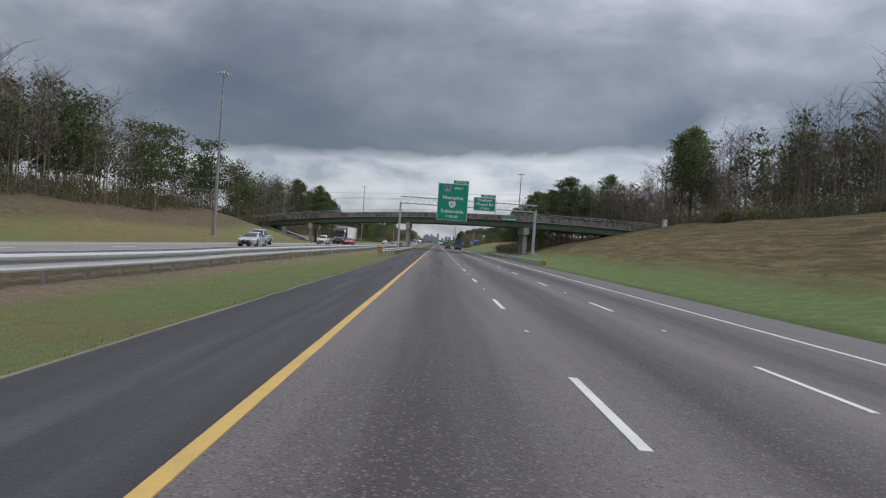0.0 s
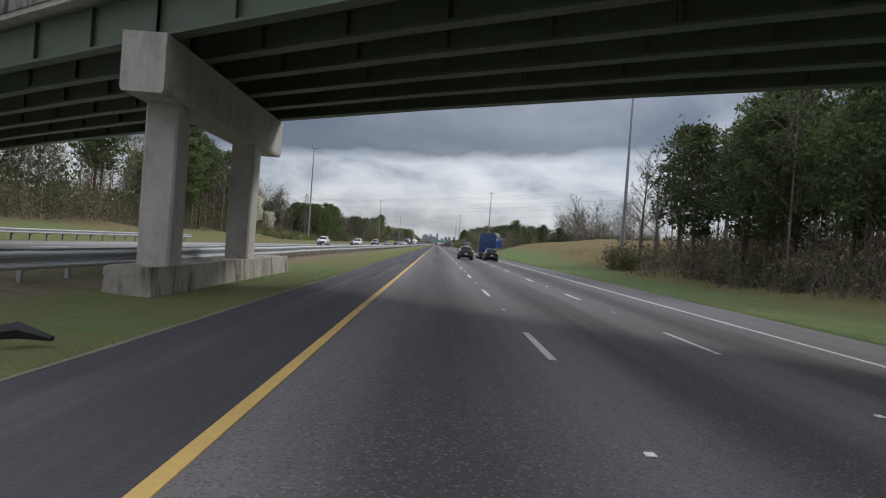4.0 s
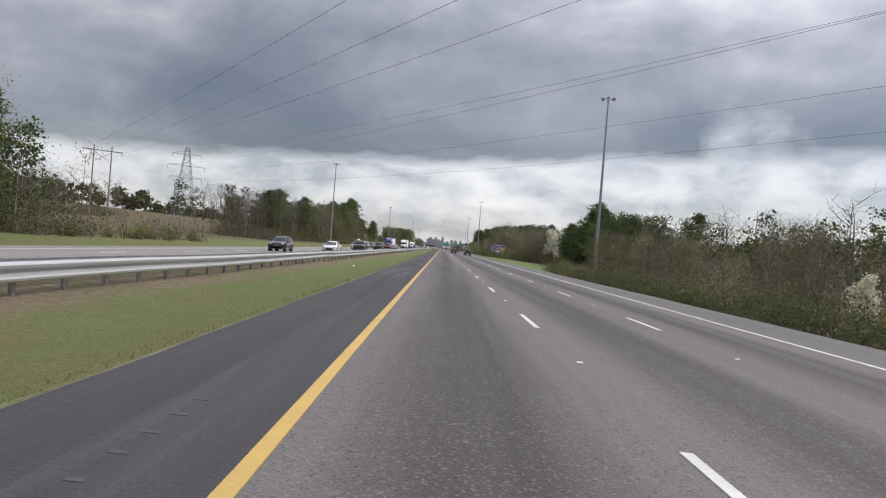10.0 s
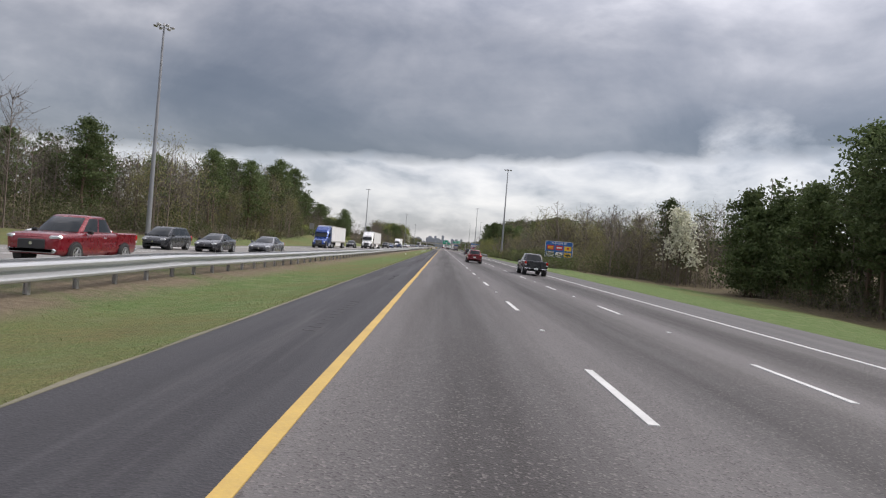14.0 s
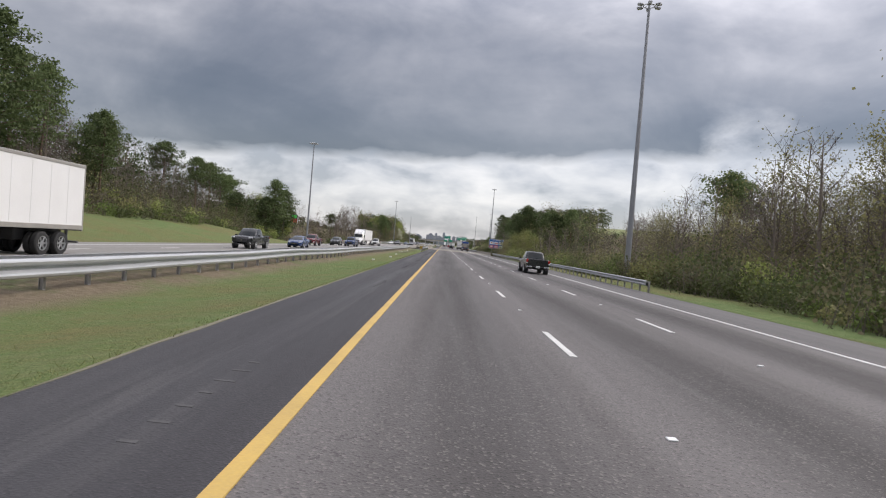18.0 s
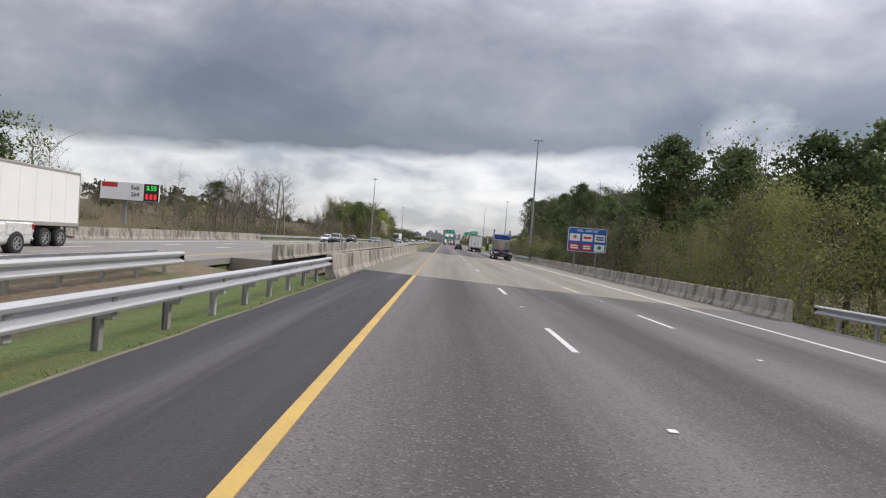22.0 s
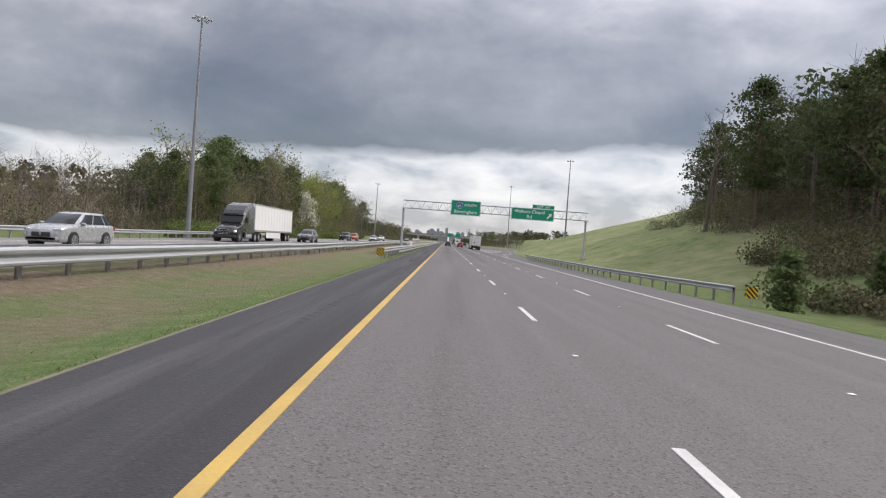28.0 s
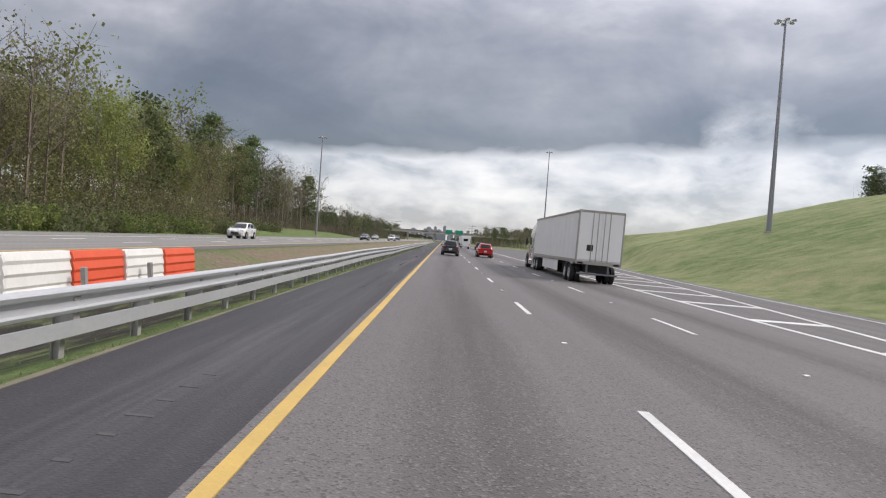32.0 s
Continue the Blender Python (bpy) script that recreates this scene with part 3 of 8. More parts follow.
def lettering(text, size, material, parent, at, name="lettering", width=1.0, bold=0.016):
    """Raised letters of the built-in font, standing in the x-z plane and facing -y, centred."""
    key = (text, size, material.name, width)
    if key not in GLYPHS:
        cu = bpy.data.curves.new("t", "FONT")
        cu.body, cu.size, cu.align_x, cu.align_y, cu.extrude, cu.offset, cu.resolution_u = text, size, "CENTER", "CENTER", 0.006, bold * size, 3
        ob = new("t", cu)
        me = bpy.data.meshes.new_from_object(ob.evaluated_get(bpy.context.evaluated_depsgraph_get()))
        bpy.data.objects.remove(ob)
        bpy.data.curves.remove(cu)
        me.transform(Matrix.Rotation(radians(90), 4, "X") @ Matrix.Diagonal((width, 1, 1, 1)))
        me.polygons.foreach_set("use_smooth", [False] * len(me.polygons))
        me.materials.clear()
        me.materials.append(material)
        GLYPHS[key] = me
    return part(name, GLYPHS[key], material, parent, at=Matrix.Translation(at))


# ---------------------------------------------------------------- the lie of the land
def bump_of(y, a, b, c, d):
    up = min(1.0, max(0.0, (y - a) / (b - a)))
    down = min(1.0, max(0.0, (d - y) / (d - c)))
    t = min(up, down)
    return t * t * (3 - 2 * t)


def own_z(x):
    return -FALL * x


def opp_z(x, y):
    """The far carriageway falls away from the median; it rides a little higher at both ends of the drive."""
    return -0.10 + 0.02 * (x + 11) + 0.25 * (1 - bump_of(y, 180, 300, 770, 860)) + 0.25 * bump_of(y, 1040, 1120, 5000, 6000)


def inner_edge(y):
    """Where the dark inner shoulder meets the grass."""
    return float(np.interp(y, (-120, 60, 140, 285, 465, 640, 800, 872, 1005, 1060, 1115, 1400), (-2.38, -2.36, -2.27, -2.18, -2.20, -2.29, -2.38, -2.38, -2.26, -2.35, -2.44, -2.44)))


RAMP_Y = (-200, 1040, 1100, 1130, 1165, 1187, 1217, 1260, 1300, 1340, 1400, 6000)
RAMP_X = (14.3, 14.3, 15.0, 16.2, 19.9, 21.6, 24.6, 31.0, 40.0, 52.0, 75.0, 75.0)


def right_edge(y):
    return float(np.interp(y, RAMP_Y, RAMP_X))


OPP_FAR = lambda y: float(np.interp(y, (-200, 1000, 1120, 1250, 6000), (-25.5, -25.5, -29.0, -29.5, -26.0)))

RIGHT_X = (20, 25, 45, 75, 110, 200)
RIGHT = {-100: (.6, 2.2, 8, 9.5, 10, 10), 118: (.6, 2.2, 8, 9.5, 10, 10), 140: (.0, 1.2, 7.6, 9.5, 10, 10), 175: (-.4, .2, 3, 6, 8, 8),
         215: (-.3, .5, 4, 6, 7, 8), 245: (.9, 2.2, 5.2, 6, 7, 8), 290: (1.5, 2.7, 6, 6.5, 6, 8), 306: (1.6, 3.1, 6, 6, 6, 8), 312: (1.3, 2.7, 5.3, 5, 6, 8), 322: (-.9, -1.6, -2, -1, 2, 6), 330: (-1.2, -2.4, -4, -4, -2, 6),
         470: (-1.2, -2, -4, -3, -1, 8), 580: (-.7, -.9, -2.5, -2, 0, 8), 680: (-.6, -.7, -1.5, -1, 1, 8), 790: (-.8, -1.5, -3, -2, 0, 8),
         815: (-4.5, -5, -5.5, -4, -1, 8), 858: (-4.5, -5, -5.5, -3, 0, 8), 885: (-.9, -1, -.5, 2, 5, 8), 980: (-.6, -.3, 2, 6, 9, 12),
         1040: (-.7, -.4, 5, 13, 18, 20), 1100: (-.4, .6, 7.5, 18.5, 23, 25), 1160: (-.5, .2, 7.2, 17.5, 24, 26), 1235: (-.5, -.3, 6.2, 15.2, 25.5, 28),
         1300: (-.5, -.5, 3.6, 10.5, 21, 27), 1420: (-.5, -.4, 2.2, 8, 14, 17), 1600: (-.5, -.5, 1.8, 7, 11, 14), 6000: (-.5, -.6, -1, 4, 6, 10)}
LEFT_X = (-27, -38, -55, -90, -150)
LEFT = {-100: (-.5, -.3, 4, 9, 10), 120: (-.5, -.3, 4, 8, 10), 150: (-.5, .5, 6, 8, 10), 190: (-.5, -.3, 3, 6, 8), 260: (-.5, -.2, 2.5, 5, 8),
        330: (-.5, -.3, 1.5, 4, 9), 400: (-.5, -.4, 0, 3, 10), 470: (-.5, -.5, 0, 1, 6), 560: (-.5, -.6, 0, .9, 4), 640: (-.5, -.3, .6, 3, 7),
        690: (-.4, 1.4, 3.5, 5, 8), 745: (-.4, 1.2, 3.2, 5, 8), 775: (-.5, -.6, .5, 4, 8), 798: (-.7, -1, -1, 1, 6), 815: (-4.5, -5, -5, -3, 4),
        858: (-4.5, -5, -5, -3, 4), 880: (-.8, -1, -1, 0, 4), 1100: (-.5, -.5, 0, 1, 6), 1180: (-.5, .2, 1.5, 4, 10), 1300: (-.5, .6, 3, 6, 10),
        1500: (-.5, 0, 1, 2, 5), 6000: (-.5, 0, 1, 2, 5)}


def table(t, ys, xs, x, y):
    i = min(max(0, int(np.searchsorted(ys, y)) - 1), len(ys) - 2)
    k = min(1.0, max(0.0, (y - ys[i]) / (ys[i + 1] - ys[i])))
    k = k * k * (3 - 2 * k)
    a, b = float(np.interp(x, xs, t[ys[i]])), float(np.interp(x, xs, t[ys[i + 1]]))
    return a + (b - a) * k


RY, LY = list(RIGHT), list(LEFT)
LFLIP, LXS = {k: v[::-1] for k, v in LEFT.items()}, LEFT_X[::-1]


def ground_z(x, y):
    """Height of the turf."""
    creek = bump_of(y, 806, 816, 858, 868)
    xr, xl = right_edge(y), OPP_FAR(y)
    if x > xr:
        far = table(RIGHT, RY, RIGHT_X, max(x, 20), y)
        k = min(1.0, (x - xr) / (max(20.0, xr + 5) - xr))
        z = own_z(xr) - 0.02 + (far - own_z(xr)) * k
        w = min(1.0, (x - xr) / 12)
    elif x < xl:
        far = table(LFLIP, LY, LXS, min(x, -27.0), y)
        k = min(1.0, (xl - x) / 3.0)
        z = opp_z(xl, y) - 0.02 + (far - opp_z(xl, y)) * k
        w = min(1.0, (xl - x) / 12)
    else:
        k = min(1.0, max(0.0, (inner_edge(y) - x) / 7.0))
        z = 0.03 + (opp_z(-9.4, y) - 0.05) * k - (0.30 + 0.45 * bump_of(y, 1140, 1153, 1300, 1350)) * math.sin(math.pi * min(1.0, k * 1.05)) ** 1.3
        z = z * (1 - creek) + -5.0 * creek
        w = 0.12
    n = noise.noise(Vector((x * 0.08, y * 0.08, 3.3))) * 0.55 + noise.noise(Vector((x * 0.35, y * 0.35, 9.1))) * 0.14
    return z + n * w


def build_ground():
    xs = [-2600, -1300, -700, -450, -300, -220, -170, -135, -110, -90, -76, -66, -58, -51, -45, -40, -36, -33, -31, -29.6, -28]
    xs += [-26.5, -25.6, -25.4, -17, -9.55, -9.35, -8.8, -8.2, -7.6, -7.0, -6.4, -5.8, -5.2, -4.6, -4.0, -3.4, -2.9, -2.6, -2.42, -2.3, -2.2, -2.1, 5, 14.2, 14.42]
    xs += [15.4, 16.6, 18, 19.5, 21, 23, 25, 27.5, 30, 33, 36, 40, 44, 48, 53, 58, 64, 70, 77, 85, 95, 110, 130, 160, 200, 260, 350, 500, 800, 1400, 2600]
    ys = list(np.arange(-120, 1460, 4.0)) + [1475, 1500, 1540, 1600, 1700, 1850, 2050, 2300, 2700, 3300, 4200, 5000]
    verts, faces = [], []
    for y in ys:
        xr, xl = right_edge(y), OPP_FAR(y)
        for x in xs:
            hidden = (inner_edge(y) + 0.03 < x < xr + 0.02) or (xl - 0.02 < x < -9.45)
            if hidden:
                z = (own_z(x) if x > -5 else opp_z(x, y)) - 0.35
            else:
                z = ground_z(x, y)
                if x > 200 or x < -160:
                    z += 26 * max(0.0, noise.noise(Vector((x * 0.0021, y * 0.0021, 0.7))) + 0.25) * min(1.0, (abs(x) - 160) / 400)
            verts.append((x, y, z))
    n = len(xs)
    for i in range(len(ys) - 1):
        for j in range(n - 1):
            a = i * n + j
            faces.append((a, a + 1, a + 1 + n, a + n))
    s = Shape().add(verts, faces)
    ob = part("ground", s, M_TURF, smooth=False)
    ob.data.shade_smooth()
    tagged(ob, "patchy spring turf verges, median and rolling roadside slopes", "ground", kind="structure")


build_ground()


# ---------------------------------------------------------------- carriageways
def strip(name, xl, xr, y0, y1, zf, material, label, step=20.0, depth=0.3, skew=0.0, kind="structure", category="road", xs=None):
    """A slab along the road; xl and xr may be functions of y."""
    fl = xl if callable(xl) else (lambda y: xl)
    fr = xr if callable(xr) else (lambda y: xr)
    ys = list(np.arange(y0, y1, step)) + [y1]
    rings = []
    for y in ys:
        a, b = fl(y), fr(y)
        row = [a + (b - a) * k for k in (0, 0.25, 0.5, 0.75, 1)]
        top = [(x, y + skew * x, zf(x, y)) for x in row]
        rings.append([(a, y + skew * a, zf(a, y) - depth), *top, (b, y + skew * b, zf(b, y) - depth)])
    s = Shape().loft(rings)
    ob = part(name, s, material)
    return tagged(ob, label, category, kind=kind)


def oz(x, y):
    return own_z(x)


END = 3200
road = strip("road", -0.03, 11.35, -120, END, oz, M_ROAD, "grey worn three lane asphalt carriageway")
strip("road_shoulder_inner", lambda y: inner_edge(y) + 0.05 * noise.noise(Vector((0, y * 0.6, 0))), -0.03, -120, END, oz, M_SHOULDER, "dark new asphalt inner shoulder beside the yellow line", step=1.5)
strip("road_shoulder_outer", 11.35, right_edge, -120, 1500, oz, M_RSHOULDER, "grey asphalt outer shoulder widening into an exit ramp", step=6.0)
strip("road_opposite", lambda y: OPP_FAR(y), -9.42, -120, END, opp_z, M_OPP, "pale worn carriageway of the oncoming traffic", step=15.0)
for y0, y1 in ((-120, 262), (1105, END)):
    strip("road_shoulder_opposite", -11.05, -9.43, y0, y1, lambda x, y: opp_z(x, y) + 0.005, M_RSHOULDER, "grey asphalt inner shoulder of the oncoming carriageway", step=15.0, depth=0.2)
deck = strip("road_bridge_deck", -2.44, 14.2, 808, 870, lambda x, y: own_z(x) + 0.006, M_DECK, "pale worn concrete bridge deck", depth=0.9, skew=-0.28)
strip("road_bridge_deck_opposite", -25.4, -5.9, 808, 868, lambda x, y: opp_z(x, y) + 0.006, M_DECK, "pale concrete bridge deck of the oncoming carriageway", depth=0.9, skew=-0.28)


def marking(name, pts, w, zf, material, parent, lift=0.012):
    """A painted line along points, with thickness."""
    rings = []
    for x, y in pts:
        rings.append([(x - w / 2, y, zf(x - w / 2, y) - 0.01), (x - w / 2, y, zf(x, y) + lift), (x + w / 2, y, zf(x, y) + lift), (x + w / 2, y, zf(x + w / 2, y) - 0.01)])
    return part(name, Shape().loft(rings), material, parent)


def along(x, y0, y1, step=25.0, wob=0.015):
    return [(x + wob * noise.noise(Vector((x, y * 0.11, 0.0))), float(y)) for y in list(np.arange(y0, y1, step)) + [y1]]


marking("yellow_edge_line", along(0.03, -120, 808, 4.0), 0.15, oz, M_YELLOW, road)
marking("yellow_edge_line", along(0.04, 808.2, 869.8, 2.0, 0.03), 0.13, oz, M_YWORN, road)
marking("yellow_edge_line", along(0.03, 870, END, 4.0), 0.15, oz, M_YELLOW, road)
marking("white_edge_line", along(11.08, -120, 1108, 6.0), 0.14, oz, M_WHITE, road)
marking("yellow_edge_line", along(-11.2, -120, END, 8.0), 0.16, opp_z, M_YELLOW, road)
marking("white_edge_line", along(-22.2, -120, END, 8.0), 0.14, opp_z, M_WHITE, road)
# the exit: the through edge goes on from the nose, the ramp keeps its own edge lines
marking("gore_line", along(11.6, 1150, 1700, 6.0), 0.22, oz, M_WHITE, road)
def gore(y):
    """The ramp's own inner line, leaving the through lanes at the nose."""
    return float(np.interp(y, (1147, 1163, 1180, 1213, 1260, 1300, 1340, 1400), (11.6, 14.1, 16.6, 20.0, 27.0, 36.0, 48.0, 71.0)))


marking("gore_line", [(gore(y), float(y)) for y in np.arange(1147, 1400, 5.0)], 0.22, oz, M_WHITE, road)
marking("ramp_edge_line", [(right_edge(y) - 3.1 if y < 1130 else right_edge(y) - 1.2 - max(0, 1.9 - (y - 1130) / 18), float(y)) for y in np.arange(1109, 1420, 6.0)], 0.14, oz, M_WHITE, road)

PERIOD = 12.192
DASH = Shape().loft([[(-0.065, y, -0.01), (-0.065, y, 0.012), (0.065, y, 0.012), (0.065, y, -0.01)] for y in (-3.05, -2.0, -1.0, 0.0)]).mesh("lane_dash", M_WHITE)
DASH_WORN = Shape().loft([[(-0.10, y, -0.01), (-0.10, y, 0.012), (0.10, y, 0.012), (0.10, y, -0.01)] for y in (-3.3, -2.0, -1.0, 0.3)]).mesh("lane_dash", M_WWORN)
STUD = Shape().box((0, 0, 0.010), (0.10, 0.10, 0.018), 0.006).mesh("road_stud", M_SWHITE)
FAR_DASH = Shape()
for lane, x in enumerate((3.66, 7.45)):
    y = 0.0 - 3 * PERIOD
    while y < 1500:
        yy = y if y < 806 else y + 5.80
        if lane:
            yy += 2.5 if y < 560 else (5.8 if y < 806 else 11.1)
        tilt = Matrix.Translation((x, yy, own_z(x))) @ Matrix.Rotation(math.atan(FALL), 4, "Y")
        if yy < 1290:
            part("lane_dash", DASH_WORN if 809 < yy < 871 else DASH, M_WHITE, road, at=tilt)
            part("road_stud", STUD, M_SWHITE, road, at=Matrix.Translation((x + 0.02, yy + 4.6, own_z(x))))
        else:
            FAR_DASH.loft([[(x + u, yy + v, own_z(x) + w) for u, w in ((-0.065, -0.01), (-0.065, 0.012), (0.065, 0.012), (0.065, -0.01))] for v in (-3.05, 0.0)])
        y += PERIOD
for x in (-14.86, -18.52):
    for y in np.arange(-100, 2000, PERIOD):
        FAR_DASH.loft([[(x + u, y + v, opp_z(x, y) + w) for u, w in ((-0.065, -0.01), (-0.065, 0.014), (0.065, 0.014), (0.065, -0.01))] for v in (-3.05, 0.0)])
for y in np.arange(1094, 1150, 3.4):
    FAR_DASH.loft([[(11.3 + u, y + v, own_z(11.3) + w) for u, w in ((-0.09, -0.01), (-0.09, 0.012), (0.09, 0.012), (0.09, -0.01))] for v in (-0.9, 0.0)])
for y in np.arange(1153.0, 1232.0, 6.4):
    xr = gore(y + 0.4) - 0.1
    FAR_DASH.loft([[(11.7, y + v, own_z(11.7) + w), (xr, y + 0.4 + v, own_z(xr) + w)] for v, w in ((-0.32, -0.02), (-0.32, 0.014), (0.32, 0.014), (0.32, -0.02))], caps=False, closed=False)
far_marks = part("lane_marking", FAR_DASH, M_WHITE, road, "worn white dashes, dots and exit chevrons")
tagged(far_marks, kind="stuff")

# crumbled sandy edge of the inner shoulder, an uncovered strip of old asphalt, and milled rumble marks
for y0, y1 in ((-120, 804), (872, 1300)):
    strip("pavement_edge", lambda y: inner_edge(y) - 0.055 - 0.07 * noise.noise(Vector((3.0, y * 0.7, 0))), lambda y: inner_edge(y) + 0.012 + 0.05 * noise.noise(Vector((0, y * 0.6, 0))), y0, y1, lambda x, y: own_z(x) + 0.006, M_SAND, "thin crumbled sandy edge of the shoulder", step=1.5, depth=0.08)
strip("old_asphalt", lambda y: -0.15 + 0.05 * noise.noise(Vector((5.0, y * 0.25, 0))), -0.05, 1082, 1330, lambda x, y: own_z(x) + 0.004, M_ROAD, "narrow strip of older lighter asphalt beside the yellow line", step=2.0, depth=0.05)
RUMBLE = Shape()
RR = random.Random(21)
for y0 in np.arange(8, 1290, 17.0):
    if 790 < y0 < 885:
        continue
    x = -0.95 + RR.uniform(-0.1, 0.1)
    for k in range(RR.randint(7, 12)):
        y, w = y0 + 0.52 * k + RR.uniform(-0.03, 0.03), RR.uniform(0.06, 0.12)
        RUMBLE.loft([[(x - w, y + v, own_z(x) - 0.01 + FALL * w), (x - w, y + v, own_z(x) + 0.005 + FALL * w), (x + w, y + v, own_z(x) + 0.005 - FALL * w), (x + w, y + v, own_z(x) - 0.01 - FALL * w)] for v in (-0.03, 0.03)])
tagged(part("rumble_mark", RUMBLE, M_SCUFF, road, "rows of faint scuffed rumble marks on the dark shoulder"), kind="stuff")

# sealed crack along the first lane joint, and stray tar lines
CRACK = Shape()
for y0, y1, x in ((282, 306, 3.86), (700, 770, 3.9), (885, 925, 3.62), (1080, 1140, 7.0)):
    pts = [(x + 0.10 * noise.noise(Vector((x, y * 0.5, 1.7))) + 0.05 * noise.noise(Vector((x, y * 2.1, 5.0))), y) for y in np.arange(y0, y1, 0.7)]
    rings = [[(a - 0.02, b, own_z(a) - 0.004), (a, b, own_z(a) + 0.004), (a + 0.02, b, own_z(a) - 0.004)] for a, b in pts]
    CRACK.loft(rings, closed=False, caps=False)
tagged(part("tar_crack", CRACK, M_TAR, road, "dark ragged joint crack"), kind="stuff")


# ---------------------------------------------------------------- guardrails
def beam_ring(x, z, side, depth=0.095, tall=1.0):
    """The two-ridged section of a rail, its face towards side."""
    prof = ((-0.15, 0.160), (-0.85, 0.135), (-1.0, 0.112), (-0.80, 0.066), (0.30, 0.030), (0.30, -0.022), (-0.85, -0.066), (-1.0, -0.095), (-0.80, -0.135), (0.05, -0.160))
    return [(x - side * a * depth, z + h * tall) for a, h in prof] + [(x - side * 0.006 - side * a * depth, z + h * tall - 0.004) for a, h in prof[::-1]]


POST_MESH = {}


def post_mesh(depth):
    if depth not in POST_MESH:
        s = Shape()
        f, t = 0.10, 0.012
        s.box((0, 0, -0.05), (f, t, 0.95), 0.003)
        s.box((-0.048, 0, -0.05), (t, 0.11, 0.95), 0.003).box((0.048, 0, -0.05), (t, 0.11, 0.95), 0.003)
        s.box((depth * 0.5 + 0.05 if depth else 0, 0, 0.28), (max(depth, 0.12), 0.13, 0.34), 0.01)
        POST_MESH[depth] = s.mesh("guardrail_post", M_POST)
    return POST_MESH[depth]


def guardrail(xf, y0, y1, zf, side, label, double=False, rub=False, near=None, group="roadside guardrails"):
    """W-beam on posts; side: the way its face looks (+1 to the right); xf gives the face's x."""
    fx = xf if callable(xf) else (lambda y: xf)
    g = thing("guardrail", label, "guardrail", group)
    ys = list(np.arange(y0, y1, 3.81)) + [y1]
    for sd in ((side, -side) if double else (side,)):
        off = 0.0 if sd == side else -side * 0.74
        rings = [[(px, y, pz) for px, pz in beam_ring(fx(y) + off, zf(fx(y), y) + (0.68 if rub else 0.60 if double else 0.64) + 0.018 * noise.noise(Vector((y * 0.21, sd * 2.0, 0))), sd, 0.12 if double else 0.095, 1.35 if double else 1.0)] for y in ys]
        part("rail", Shape().loft(rings), M_STEEL, g, smooth=False)
        if rub and sd == side:
            rings = [[(fx(y) + off + sd * a, y, zf(fx(y), y) + 0.35 + b) for a, b in ((0, -0.09), (0.03, -0.09), (0.03, 0.09), (0, 0.09))] for y in ys if y > y0 + 11]
            part("rub_rail", Shape().loft(rings), M_STEEL, g, "flat lower steel rail")
    depth = 0.16 * side
    me = post_mesh(depth)
    posts = list(np.arange(y0 + 0.4, y1 - 0.2, 1.905))
    rest = Shape()
    for k, y in enumerate(posts):
        px = fx(y) - side * (0.37 if double else 0.22)
        m = Matrix.Translation((px, y, zf(px, y) + 0.30))
        if near is None or near[0] <= y <= near[1]:
            part("post", me, M_POST, g, at=m)
        else:
            rest.box((px, y, zf(px, y) + 0.25), (0.1, 0.11, 0.95)).box((px + side * 0.14, y, zf(px, y) + 0.58), (0.16, 0.13, 0.34))
    if rest.v:
        tagged(part("far_post", rest, M_POST, g, "row of steel posts"), kind="stuff")
    return g


def end_marker(x, y, z, face=-1, group="object markers"):
    """Yellow and black striped board at a rail's end."""
    g = thing("object_marker", "square yellow board with black diagonal stripes at a guardrail end", "road sign", group, at=pose(x, y, z))
    part("board", Shape().box((0, 0, 0.62), (0.58, 0.02, 0.58), 0.008), M_SYELLOW, g)
    def corner(u, edge):
        # where the slanting line x + z = u leaves the board, by its upper-left or lower-right side
        h = 0.285
        x = max(-h, u - h) if edge else min(h, u + h)
        return (x, 0.62 + u - x)

    for k in (-0.36, -0.12, 0.12, 0.36):
        lo, hi = k - 0.062, k + 0.062
        part("stripe", Shape().plate([corner(lo, True), corner(lo, False), corner(hi, False), corner(hi, True)], -0.016, -0.011), M_SBLACK, g)
    part("post", Shape().box((0, 0.04, 0.2), (0.06, 0.05, 0.8), 0.005), M_POST, g)
    return g


def med_z(x, y):
    return ground_z(x, y)


def edge_z(x, y):
    return own_z(min(x, 14.3)) - 0.05


guardrail(-7.55, -60, 800, med_z, 1, "long double-faced galvanised guardrail down the grass median", double=True, near=(230, 790))
guardrail(lambda y: -3.05 - max(0, (66 - y)) * 0.10, 56, 131, med_z, 1, "galvanised guardrail shielding the gantry and bridge pier in the median")
guardrail(13.95, 66, 146, edge_z, -1, "galvanised guardrail at the outer shoulder before the overpass")
guardrail(lambda y: 14.6 - max(0, 690 - y) * 0.02, 672, 801, edge_z, -1, "galvanised guardrail at the outer shoulder before the river bridge")
guardrail(13.9, 871, 944, edge_z, -1, "galvanised guardrail at the outer shoulder after the river bridge")
guardrail(lambda y: 14.2 + max(0, 1050 - y) * 0.11, 1032, 1100, edge_z, -1, "galvanised guardrail at the outer shoulder below the grassy hill")
guardrail(lambda y: -2.72 - max(0, 790 - y) * 0.022, 769, 801, med_z, 1, "galvanised guardrail leading to the bridge parapet")
guardrail(lambda y: -6.2 - min(1.6, (y - 869) * 0.02), 869, 1157, med_z, 1, "double-faced galvanised guardrail in the median beyond the river bridge", double=True)
